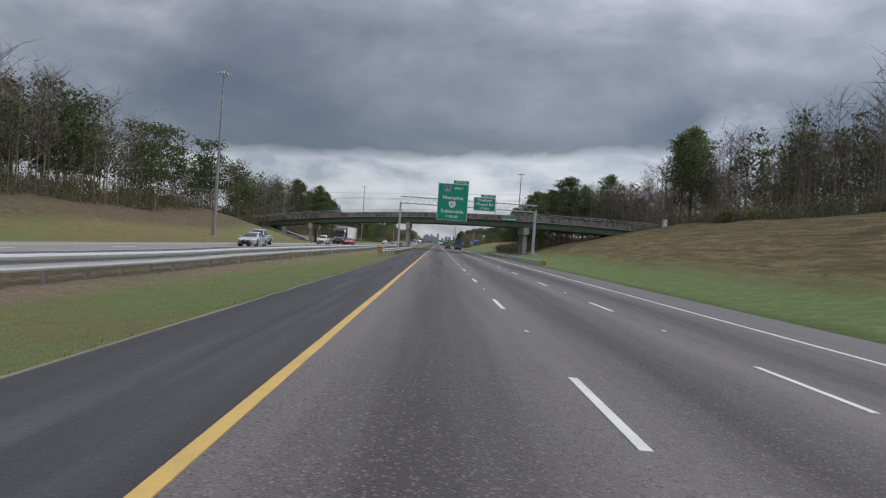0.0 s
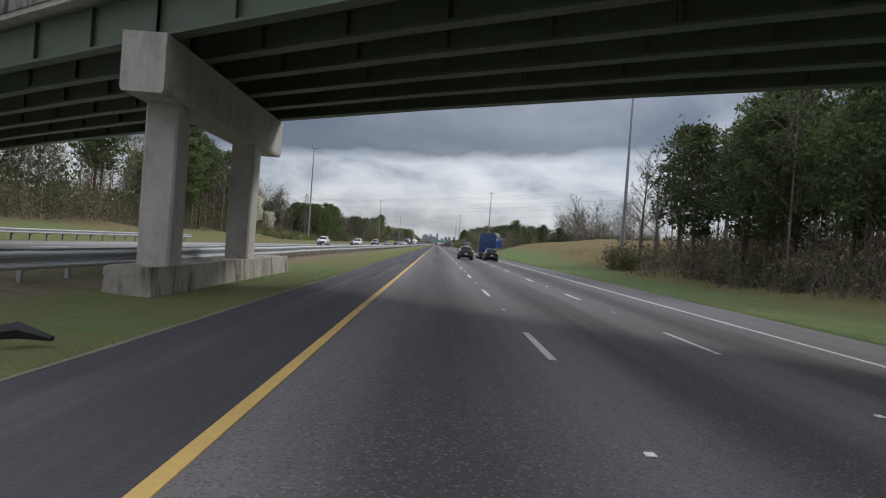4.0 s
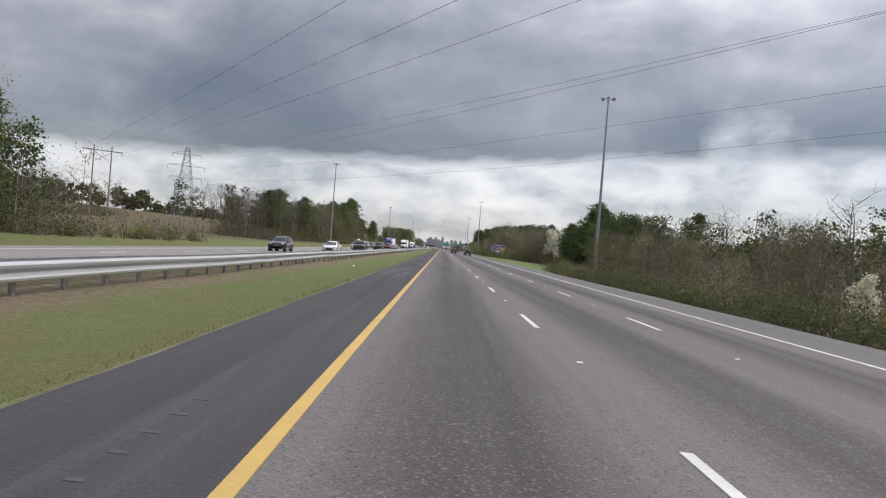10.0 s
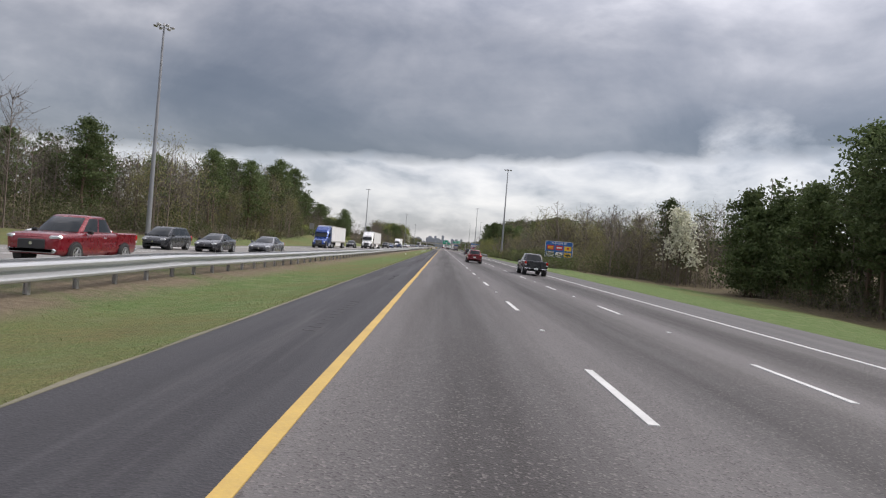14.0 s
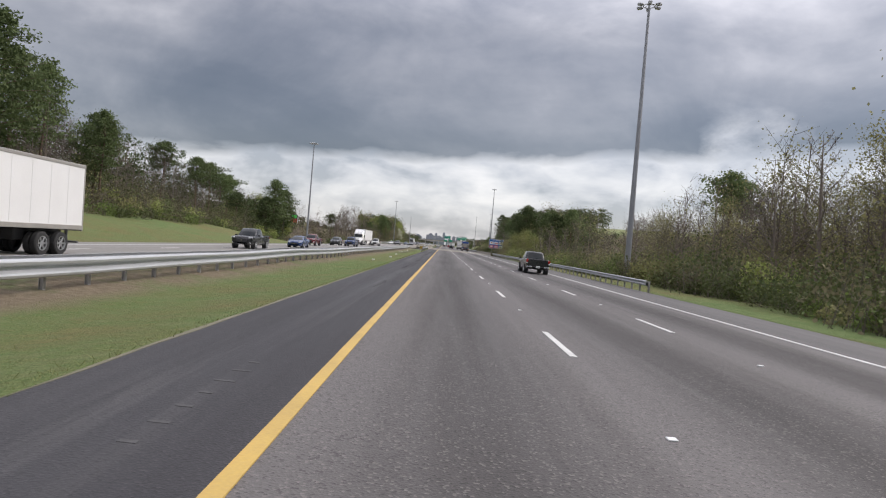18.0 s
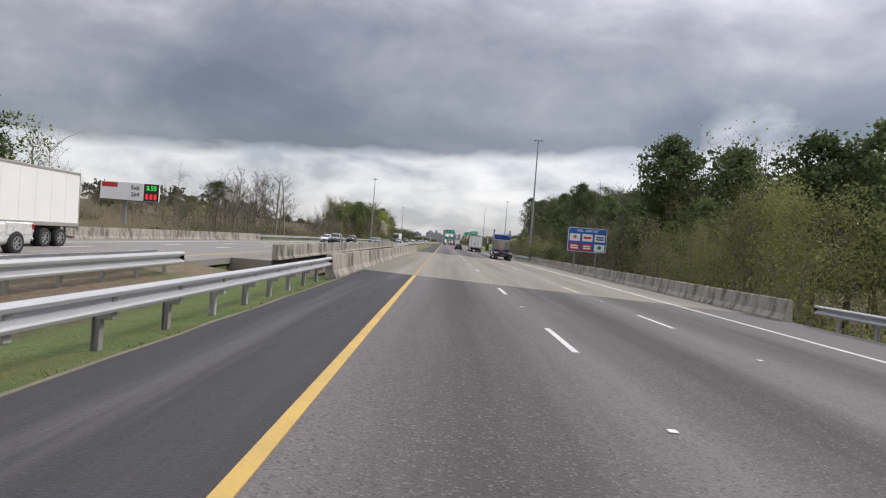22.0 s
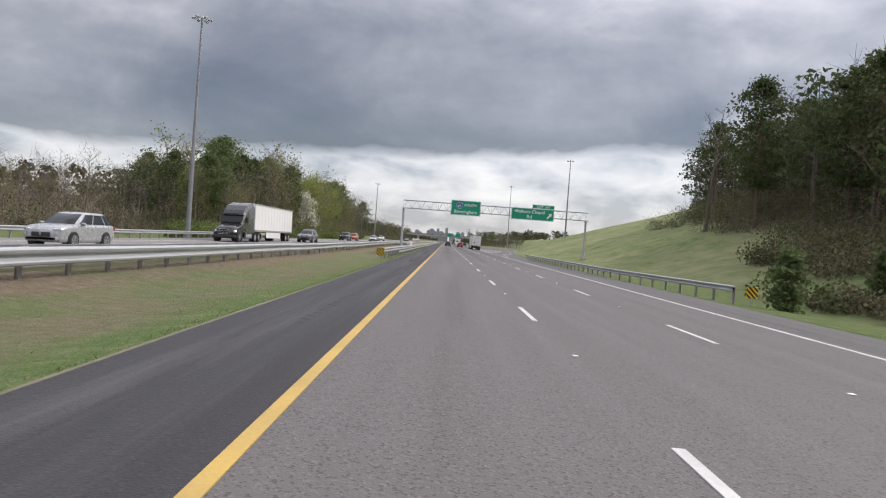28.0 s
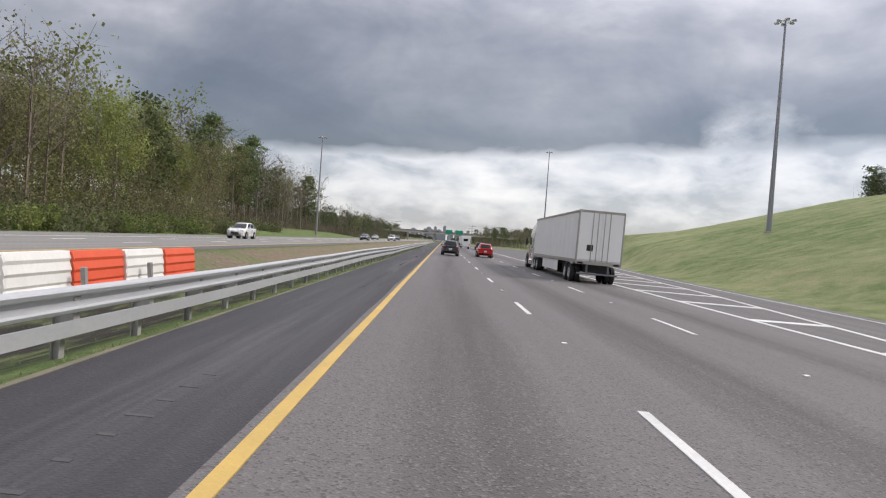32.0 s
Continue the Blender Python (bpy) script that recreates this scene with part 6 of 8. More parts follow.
def deep_tree(kind, rng):
    """Rough tree of unit height 1 to scale up: quads by material."""
    out = {}
    h = 14.0
    trunk = []
    for k in range(3):
        t0, t1 = 2 * math.pi * k / 3, 2 * math.pi * (k + 1) / 3
        r = 0.12
        trunk.append([(r * math.cos(t0), r * math.sin(t0), -0.5), (r * math.cos(t1), r * math.sin(t1), -0.5), (0.03 * math.cos(t1), 0.03 * math.sin(t1), h), (0.03 * math.cos(t0), 0.03 * math.sin(t0), h)])
    out["stem"] = [np.array(trunk)]
    n = 30
    k = rng.uniform(0.30, 0.97, n)
    az = rng.uniform(0, 6.28, n)
    ln = 4.4 * (1 - 0.6 * k) * rng.uniform(0.6, 1.1, n)
    p = np.stack([0 * k, 0 * k, k * h], 1)
    up = 0.3 if kind == "pine" else 0.9
    q = p + np.stack([np.cos(az) * ln, np.sin(az) * ln, up * ln], 1)
    out["twig"] = [ribbons(p, q, 0.035 + 0 * k, rng)]
    if kind != "pine":
        m = 150 if kind == "bare" else 50
        i = rng.integers(0, n, m)
        u = rng.uniform(0.25, 1.0, (m, 1))
        s = p[i] + (q[i] - p[i]) * u
        e = rng.normal(size=(m, 3)) * 0.7 + np.array([0, 0, 0.75])
        e /= np.linalg.norm(e, axis=1)[:, None]
        out["twig"].append(ribbons(s, s + e * rng.uniform(0.8, 2.2, (m, 1)), 0.023 + 0 * rng.random(m), rng))
    if kind == "pine":
        clump = p[:, None] + (q - p)[:, None] * rng.uniform(0.45, 0.95, (n, 1, 1))
        c = (clump + rng.normal(size=(n, 13, 3)) * np.array([0.62, 0.62, 0.38])).reshape(-1, 3)
        v, f = leaves(c, 0.27, rng, 0.1, 1.6)
        out["pine"] = [v.reshape(-1, 4, 3)]
    elif kind != "bare":
        m = 360
        i = rng.integers(0, n, m)
        c = p[i] + (q[i] - p[i]) * rng.uniform(0.4, 1.15, (m, 1)) + rng.normal(size=(m, 3)) * 0.8
        v, f = leaves(c, 0.105 if kind != "fresh" else 0.155, rng)
        out[kind] = [v.reshape(-1, 4, 3)]
    return {a: np.concatenate(b) for a, b in out.items()}


DRNG = np.random.default_rng(77)
DEEP_SET = {k: [deep_tree(k, DRNG) for i in range(4)] for k in ("bare", "pine", "bud", "fresh", "rust")}
DEEP_OF = {"bare": "bare", "pine": "pine", "umbrella": "pine", "thick": "pine", "bud": "bud", "fresh": "fresh", "rust": "rust", "willow": "bud", "brush": "bare", "shrub": "bud", "greenbush": "fresh"}


def deep_plant(kind, x, y, scale):
    t = DEEP_SET[kind][int(DRNG.integers(0, 4))]
    a = DRNG.uniform(0, 6.28)
    r = np.array([[math.cos(a), -math.sin(a), 0], [math.sin(a), math.cos(a), 0], [0, 0, 1]]) * scale * DRNG.uniform(0.75, 1.2)
    o = np.array([x, y, ground_z(x, y) - 0.3])
    for k, v in t.items():
        DEEP[k].append((v.reshape(-1, 3) @ r.T + o).reshape(-1, 4, 3))


def thicket(x, y, h, green, wide=0.9):
    """Waist to head high brush: stems and a haze of leaves."""
    z = ground_z(x, y)
    n = 10
    p = np.stack([x + DRNG.normal(size=n) * wide, y + DRNG.normal(size=n) * wide, np.full(n, z - 0.1)], 1)
    e = DRNG.normal(size=(n, 3)) * 0.35 + np.array([0, 0, 1.0])
    q = p + e * h * DRNG.uniform(0.5, 1.1, (n, 1))
    DEEP["twig"].append(ribbons(p, q, 0.028 + 0 * q[:, 0], DRNG))
    m = 44
    c = p[DRNG.integers(0, n, m)] + DRNG.normal(size=(m, 3)) * np.array([0.7, 0.7, 0.1]) + np.array([0, 0, 1.0]) * DRNG.uniform(0.05, 1.0, (m, 1)) * h
    v, f = leaves(c, 0.11, DRNG)
    DEEP["bush" if DRNG.random() < green else "rust"].append(v.reshape(-1, 4, 3))


def wood(y0, y1, x0, x1, n, mix, scale=1.0, gap=2.6, deep=1.0, brush=1.0, green=0.5):
    """n plants scattered in a stretch of roadside, kinds by share, with thick woods among and behind them."""
    names, share = list(mix), np.array(list(mix.values()), float)
    share /= share.sum()
    spots = []
    tries = 0
    while len(spots) < n and tries < n * 12:
        tries += 1
        x, y = RNG.uniform(x0, x1), RNG.uniform(y0, y1)
        if all((x - a) ** 2 + (y - b) ** 2 > gap * gap for a, b in spots[-60:]):
            spots.append((x, y))
    for x, y in spots:
        kind = names[int(RNG.choice(len(names), p=share))]
        if (kind == "bare" and abs(x) > 47) or (kind in ("pine", "thick") and abs(x) > 56):
            deep_plant(DEEP_OF[kind], x, y, scale)
            deep_plant(DEEP_OF[kind], x + 1.2, y + 1.0, scale)
        else:
            plant(kind, x, y, scale)
    sgn = 1 if x0 > 0 else -1
    near, far = (x0, x1) if sgn > 0 else (x1, x0)
    low = all(k in ("brush", "shrub", "greenbush") for k in names)
    if not low:
        for i in range(int(deep * (y1 - y0) * (abs(far - near) + 10) / 36)):
            x = near + sgn * (1.5 + DRNG.random() * (abs(far - near) + 10))
            deep_plant(DEEP_OF[names[int(DRNG.choice(len(names), p=share))]], x, DRNG.uniform(y0 - 2, y1 + 2), scale)
    if not low:
        for i in range(int(deep * (y1 - y0) * abs(far - near) / 34)):
            thicket(near + sgn * (1 + DRNG.random() * abs(far - near)), DRNG.uniform(y0, y1), DRNG.uniform(2.6, 6.5) * min(1.0, scale), green, 2.0)
    for i in range(int(brush * (y1 - y0) * min(14, abs(far - near)) / 7)):
        u = DRNG.random() ** 1.6
        thicket(near + sgn * u * min(14, abs(far - near)), DRNG.uniform(y0, y1), DRNG.uniform(1.2, 3.2) * (1.1 if low else 0.85 + 0.9 * u), green, 1.1)


def undergrowth(y0, y1, x0, x1, n, h0, h1, mix, m=125, size=0.105):
    """Rounded clumps of leafy growth that run into one another."""
    names, share = list(mix), np.array(list(mix.values()), float)
    share /= share.sum()
    for i in range(n):
        x, y, h = DRNG.uniform(x0, x1), DRNG.uniform(y0, y1), DRNG.uniform(h0, h1)
        z = ground_z(x, y)
        d = DRNG.normal(size=(m, 3))
        d /= np.linalg.norm(d, axis=1)[:, None]
        c = d * np.array([0.75 * h, 0.75 * h, 0.55 * h]) * DRNG.uniform(0.55, 1.1, (m, 1)) + np.array([x, y, z + 0.42 * h])
        c = c[c[:, 2] > z + 0.02]
        v, f = leaves(c, size, DRNG)
        DEEP[names[int(DRNG.choice(len(names), p=share))]].append(v.reshape(-1, 4, 3))
        p = np.repeat(np.array([[x, y, z - 0.1]]), 12, 0) + DRNG.normal(size=(12, 3)) * np.array([0.2, 0.2, 0])
        DEEP["twig"].append(ribbons(p, p + np.array([0, 0, 0.5 * h]) + DRNG.normal(size=(12, 3)) * 0.35 * h, 0.016 + 0 * p[:, 0], DRNG))


# right-hand side, in driving order
wood(5, 134, 47, 62, 46, {"bare": 8, "pine": 2, "rust": 1}, 1.0, 2.4, 1.1)
wood(5, 134, 62, 84, 24, {"pine": 2, "bare": 6}, 1.15, 4)
wood(140, 240, 48, 76, 36, {"pine": 1, "bare": 7, "rust": 1}, 1.12, 3)
wood(40, 130, 46, 54, 8, {"brush": 2, "shrub": 1}, 1.0)
wood(165, 196, 24, 31, 8, {"pine": 5, "brush": 1}, 0.86)
wood(163, 232, 29, 48, 24, {"pine": 3, "bare": 4, "rust": 1}, 1.05)
wood(165, 215, 23, 30, 8, {"brush": 1, "shrub": 1}, 1.0)
wood(318, 380, 40, 60, 14, {"bare": 6, "bud": 1}, 1.25, 4)
wood(322, 450, 24, 44, 40, {"bare": 4, "bud": 2, "rust": 2, "brush": 3, "pine": 1}, 0.62)
wood(330, 480, 44, 80, 30, {"bare": 4, "bud": 2, "pine": 2, "rust": 1}, 0.9, 4)
wood(450, 490, 32, 50, 12, {"bud": 3, "bare": 2, "shrub": 2, "pine": 1}, 0.7)
wood(500, 540, 46, 62, 10, {"bud": 2, "bare": 2, "pine": 1}, 0.8)
wood(542, 596, 50, 72, 46, {"thick": 5, "pine": 4, "bare": 1}, 1.22, 2.4, 1.6, brush=1.5)
wood(478, 500, 26, 32, 8, {"shrub": 3, "greenbush": 2}, 1.1)
wood(616, 646, 45, 58, 12, {"bare": 3, "bud": 3, "rust": 1}, 0.85)
wood(618, 645, 31, 44, 14, {"bare": 3, "bud": 3, "rust": 1}, 0.86, green=0.8)
for x, y, s in ((47, 612, 1.55), (31, 392, 0.6), (27, 360, 0.55)):
    plant("bloom", x, y, s)
wood(640, 690, 28, 42, 26, {"bud": 4, "bare": 3, "rust": 1, "shrub": 2}, 0.95, green=0.8)
wood(610, 720, 42, 66, 20, {"bare": 4, "bud": 2, "pine": 1}, 0.95, 4)
wood(656, 800, 21, 27, 40, {"shrub": 4, "brush": 4, "greenbush": 1}, 1.0, 1.8)
wood(690, 800, 26, 46, 34, {"brush": 2, "shrub": 2, "bare": 3, "bud": 2}, 0.70)
wood(690, 806, 44, 66, 14, {"bare": 6, "bud": 2}, 0.95, 4, deep=1.8)
plant("umbrella", 44, 728, 1.0)
plant("umbrella", 50, 738, 0.9)
for x, y, s in ((22.5, 816, 1.35), (26.5, 828, 1.35), (28, 814, 1.2), (24.5, 836, 0.95)):
    plant("willow", x, y, s)
wood(838, 866, 30, 44, 12, {"pine": 4, "bud": 2}, 1.3)
for x, y, s in ((30.5, 850, 0.9), (32.5, 860, 0.9), (29.5, 857, 0.75)):
    plant("pine", x, y, s)
wood(864, 886, 21, 27, 9, {"bare": 4, "rust": 1}, 0.66, 2.2)
wood(826, 866, 20, 30, 14, {"bud": 2, "brush": 3, "rust": 1}, 0.75)
wood(868, 986, 19.5, 25, 36, {"brush": 5, "shrub": 2}, 1.0, 1.8)
wood(868, 990, 25, 31, 22, {"bud": 4, "pine": 4, "brush": 4}, 0.52)
wood(868, 1004, 30, 40, 30, {"bud": 3, "pine": 5, "fresh": 1}, 0.62)
wood(880, 1010, 38, 60, 26, {"pine": 6, "bud": 1, "fresh": 1}, 0.80, 4)
for x, y, s in ((38, 952, 1.05), (42, 960, 1.12), (45, 951, 1.08), (40, 968, 0.95)):
    plant("umbrella" if x == 40 else "pine", x, y, s)
for x, y, s in ((41, 913, 0.72), (44.5, 918, 0.75), (38, 907, 0.62), (36, 930, 0.5)):
    plant("bare", x, y, s)
wood(1000, 1050, 34, 60, 16, {"bare": 2, "pine": 2, "rust": 1, "brush": 1}, 0.85)
plant("bloom", 31, 1018, 0.75)
plant("young", 18.9, 1032, 0.72)
plant("young", 24.6, 1033, 0.8)
wood(1040, 1096, 40, 68, 46, {"pine": 3, "bare": 5, "rust": 2}, 1.10, 2.2, 1.6, brush=2.4, green=0.2)
wood(1096, 1145, 54, 78, 34, {"pine": 4, "bare": 4}, 1.0, 2.2, 1.4, brush=2, green=0.3)
wood(1080, 1165, 70, 96, 24, {"pine": 5, "bare": 2}, 0.9)
wood(1060, 1100, 56, 66, 8, {"greenbush": 3, "shrub": 2}, 1.2)
wood(1300, 1350, 128, 150, 14, {"pine": 5}, 0.95, 3.0)
wood(1190, 1280, 108, 136, 30, {"pine": 5, "bare": 1}, 1.0, 3.0)
wood(1120, 1190, 90, 116, 22, {"pine": 5, "bare": 1}, 1.0, 3.0)
# left-hand side
wood(15, 95, -80, -56, 26, {"bare": 9, "pine": 1, "rust": 1}, 1.25)
wood(-10, 60, -70, -48, 16, {"bare": 5, "rust": 1}, 1.3)
wood(85, 160, -84, -57, 20, {"pine": 5, "bare": 3}, 1.2)
wood(165, 300, -66, -46, 34, {"pine": 4, "bare": 3, "bud": 1}, 1.05)
wood(300, 400, -84, -60, 28, {"bare": 6, "rust": 2, "pine": 3, "bud": 1}, 1.1, deep=1.8, green=0.3)
wood(352, 392, -56, -42, 10, {"bare": 3, "shrub": 2, "brush": 4}, 0.75, green=0.2)
wood(305, 352, -54, -44, 8, {"brush": 4, "shrub": 1}, 0.55, brush=0.35, green=0.2)
for x, y, s in ((-57, 338, 1.2), (-55, 345, 0.85), (-56, 352, 0.75), (-41, 838, 0.75), (-44, 846, 0.5), (-36.5, 1171, 1.35)):
    plant("bloom", x, y, s)
wood(372, 424, -55, -40, 42, {"thick": 8, "pine": 2, "bud": 1}, 0.84, 2.0, 1.6, brush=1.6)
wood(404, 450, -42, -36, 10, {"shrub": 3, "greenbush": 1}, 0.6)
wood(455, 490, -80, -58, 5, {"brush": 2}, 0.4, brush=0.12)
wood(500, 600, -170, -125, 12, {"bare": 3, "pine": 1}, 0.8, 5)
wood(590, 660, -74, -46, 36, {"bare": 6, "pine": 2, "bud": 2}, 0.90)
wood(522, 560, -67, -47, 22, {"bare": 5, "pine": 3}, 0.92, brush=2.5, green=0.4)
wood(560, 600, -64, -50, 14, {"pine": 2, "bare": 5}, 0.82)
wood(640, 694, -62, -46, 24, {"pine": 4, "bare": 3, "bud": 1}, 1.05)
for x, y, s in ((-50, 703, 1.15), (-53, 711, 1.1), (-55, 720, 1.0), (-51, 728, 0.8)):
    plant("pine", x, y, s)
wood(590, 690, -46, -40, 22, {"shrub": 4, "bud": 2, "brush": 2}, 0.9)
wood(700, 800, -74, -54, 36, {"bare": 7, "pine": 2, "rust": 1}, 0.86, deep=2.4, brush=2)
for x, y, s in ((-57, 762, 0.88), (-56, 785, 0.82), (-59, 801, 0.9), (-61, 748, 0.92), (-54, 772, 0.78)):
    plant("umbrella", x, y, s)
wood(694, 800, -52, -44, 32, {"greenbush": 4, "shrub": 3, "brush": 2}, 1.15)
plant("umbrella", -64, 821, 1.05)
plant("umbrella", -58, 812, 0.9)
wood(826, 864, -66, -51, 20, {"pine": 5, "bare": 3, "fresh": 2}, 1.12, 2.4, 1.4)
wood(800, 880, -52, -36, 18, {"shrub": 3, "brush": 3}, 1.0)
wood(885, 1080, -58, -36, 40, {"brush": 6, "shrub": 2}, 0.42, brush=0.25, green=0.25)
wood(912, 964, -49, -43, 11, {"bare": 5}, 1.0, 3, deep=0.5, brush=0.2)
plant("umbrella", -50, 921, 0.75)
wood(955, 1060, -130, -60, 30, {"bare": 4, "bud": 2, "pine": 1, "rust": 2}, 0.62, 5, deep=0.6)
wood(885, 950, -150, -92, 22, {"bare": 4, "bud": 2, "pine": 2, "rust": 2}, 0.62, 5, deep=0.6)
wood(1050, 1112, -64, -44, 26, {"bare": 4, "brush": 3, "rust": 2, "bud": 1}, 0.60, green=0.3)
wood(1106, 1150, -58, -42, 16, {"pine": 3, "bare": 4, "fresh": 1, "rust": 1}, 0.85)
wood(1105, 1160, -42, -34, 16, {"shrub": 2, "brush": 3, "bud": 2}, 0.8)
wood(1150, 1262, -62, -38, 48, {"fresh": 6, "pine": 2, "bare": 2, "bud": 6, "rust": 2}, 1.25, deep=1.3, green=0.6)
wood(1110, 1262, -38, -33, 34, {"greenbush": 4, "shrub": 3}, 0.8, 1.6)
wood(1262, 1400, -80, -46, 36, {"bare": 3, "bud": 2, "pine": 2, "fresh": 1}, 1.25, 4)
plant("pine", -46, 1131, 1.15)
plant("umbrella", -48, 1137, 0.95)
plant("pine", -45, 1141, 1.05)
# beyond the drive's end
wood(1560, 1700, 26, 60, 8, {"bare": 2, "pine": 2, "bud": 1}, 0.8, 7)
wood(1420, 1750, -90, -36, 26, {"bare": 2, "pine": 3, "bud": 1}, 0.8, 6)
# lush low growth along the feet of the woods
undergrowth(1088, 1240, -37.5, -32.5, 420, 1.2, 3.0, {"lush": 6, "bush": 2, "bud": 1})
undergrowth(1240, 1300, -44, -37, 80, 0.8, 2.0, {"lush": 2, "bush": 3, "rust": 1})
undergrowth(768, 812, 18.5, 25, 150, 1.0, 3.4, {"bud": 3, "bush": 3, "lush": 3}, 240, 0.075)
undergrowth(660, 768, 20, 25, 190, 0.8, 2.6, {"bud": 1, "bush": 5, "lush": 3}, 260, 0.07)
undergrowth(466, 504, 26, 33, 60, 1.0, 2.6, {"bud": 3, "lush": 2, "bush": 2})
undergrowth(604, 690, 21.5, 28, 210, 1.2, 4.2, {"bush": 5, "pine": 2, "rust": 1, "lush": 1})
undergrowth(296, 350, -46, -38, 110, 0.7, 2.2, {"bush": 3, "lush": 4, "bud": 1})
undergrowth(340, 470, 22.5, 30, 260, 0.9, 3.4, {"bush": 7, "pine": 2, "rust": 2}, 230, 0.075)
undergrowth(690, 800, -46, -41, 140, 0.8, 2.2, {"bush": 3, "lush": 3, "rust": 1})
undergrowth(1016, 1040, 21.5, 36, 110, 0.5, 1.7, {"rust": 4, "bush": 3})
undergrowth(1084, 1136, 45, 62, 170, 1.8, 5.0, {"bush": 4, "pine": 2, "rust": 3})
undergrowth(1036, 1062, 30, 40, 120, 1.2, 3.6, {"rust": 4, "bush": 2})
# the middle storey that closes the woods behind their edge
for y0, y1, x0, x1, n, h0, h1, mix in (
        (330, 470, 30, 44, 110, 2.5, 5.0, {"bush": 4, "bud": 2, "rust": 3}), (618, 700, 27, 40, 110, 3.0, 7.0, {"bush": 4, "bud": 3, "rust": 2}), (690, 800, 27, 44, 150, 2.5, 6.0, {"bush": 2, "bud": 4, "lush": 2, "rust": 2}),
        (868, 988, 24, 38, 130, 3.0, 6.0, {"bush": 4, "bud": 4, "lush": 3, "rust": 1}), (545, 600, 52, 64, 60, 4.0, 9.0, {"pine": 3, "bush": 2}), (165, 300, -60, -47, 120, 3.0, 7.0, {"bush": 3, "pine": 2, "rust": 2}),
        (374, 424, -52, -42, 60, 3.0, 6.0, {"pine": 3, "bush": 1}), (522, 600, -62, -48, 90, 3.0, 7.0, {"bush": 3, "rust": 2, "pine": 2}), (600, 694, -58, -46, 110, 3.0, 7.5, {"bush": 3, "bud": 2, "pine": 2, "rust": 1}),
        (700, 800, -66, -50, 130, 4.0, 9.0, {"bush": 4, "rust": 2, "bud": 1}), (826, 864, -60, -51, 50, 3.0, 6.0, {"bud": 2, "bush": 2, "rust": 1}), (1106, 1150, -54, -43, 60, 3.0, 7.0, {"bush": 2, "bud": 2, "rust": 1, "pine": 1}),
        (1150, 1262, -50, -39, 190, 3.5, 9.0, {"fresh": 3, "bud": 5, "rust": 3, "pine": 1}), (1042, 1094, 42, 60, 70, 2.5, 6.0, {"rust": 4, "bush": 1, "pine": 1}), (10, 130, 50, 66, 70, 2.0, 5.0, {"rust": 3, "bush": 2}), (10, 160, -76, -58, 90, 2.5, 6.0, {"rust": 2, "bush": 2, "pine": 2})):
    undergrowth(y0, y1, x0, x1, n, h0, h1, mix, 420, 0.095)
for x, y, s in ((33.5, 171, 0.84), (38.5, 173, 0.98)):
    plant("umbrella", x, y, s)
for i in range(20):
    deep_plant("bare", 38 + i * 1.3, 158 + (i * 7) % 19, 1.0)
for protos in TREES.values():
    for ob in protos:
        for o in [*ob.children_recursive, ob]:
            bpy.data.objects.remove(o)


def quad_mesh(name, q, material):
    v = np.ascontiguousarray(q.reshape(-1, 3), dtype=np.float32)
    n = len(v)
    me = bpy.data.meshes.new(name)
    me.vertices.add(n)
    me.vertices.foreach_set("co", v.ravel())
    me.loops.add(n)
    me.loops.foreach_set("vertex_index", np.arange(n, dtype=np.int32))
    me.polygons.add(n // 4)
    me.polygons.foreach_set("loop_start", np.arange(0, n, 4, dtype=np.int32))
    me.materials.append(material)
    me.update(calc_edges=True)
    return me


for key, name, material, label in (("stem", "woodland_stem", M_BARK, "slender grey trunks deep in the woods"), ("twig", "woodland_twig", M_TWIG, "haze of fine brown twigs and brush stems"), ("pine", "woodland_pine", M_PINE, "dark pine foliage deep in the woods"),
                                   ("bud", "woodland_bud", M_BUD, "thin yellow-green budding foliage in the woods"), ("fresh", "woodland_leaf", M_FRESH, "fresh green foliage in the woods"), ("rust", "woodland_dry_leaf", M_RUST, "dry brown leaves and brush"), ("lush", "green_undergrowth", M_LUSH, "bright green spring undergrowth at the feet of the woods"), ("bush", "woodland_bush", M_BUSH, "dull green undergrowth along the wood edges")):
    if DEEP[key]:
        tagged(new(name, quad_mesh(name, np.concatenate(DEEP[key]), material)), label, "woods", kind="stuff")


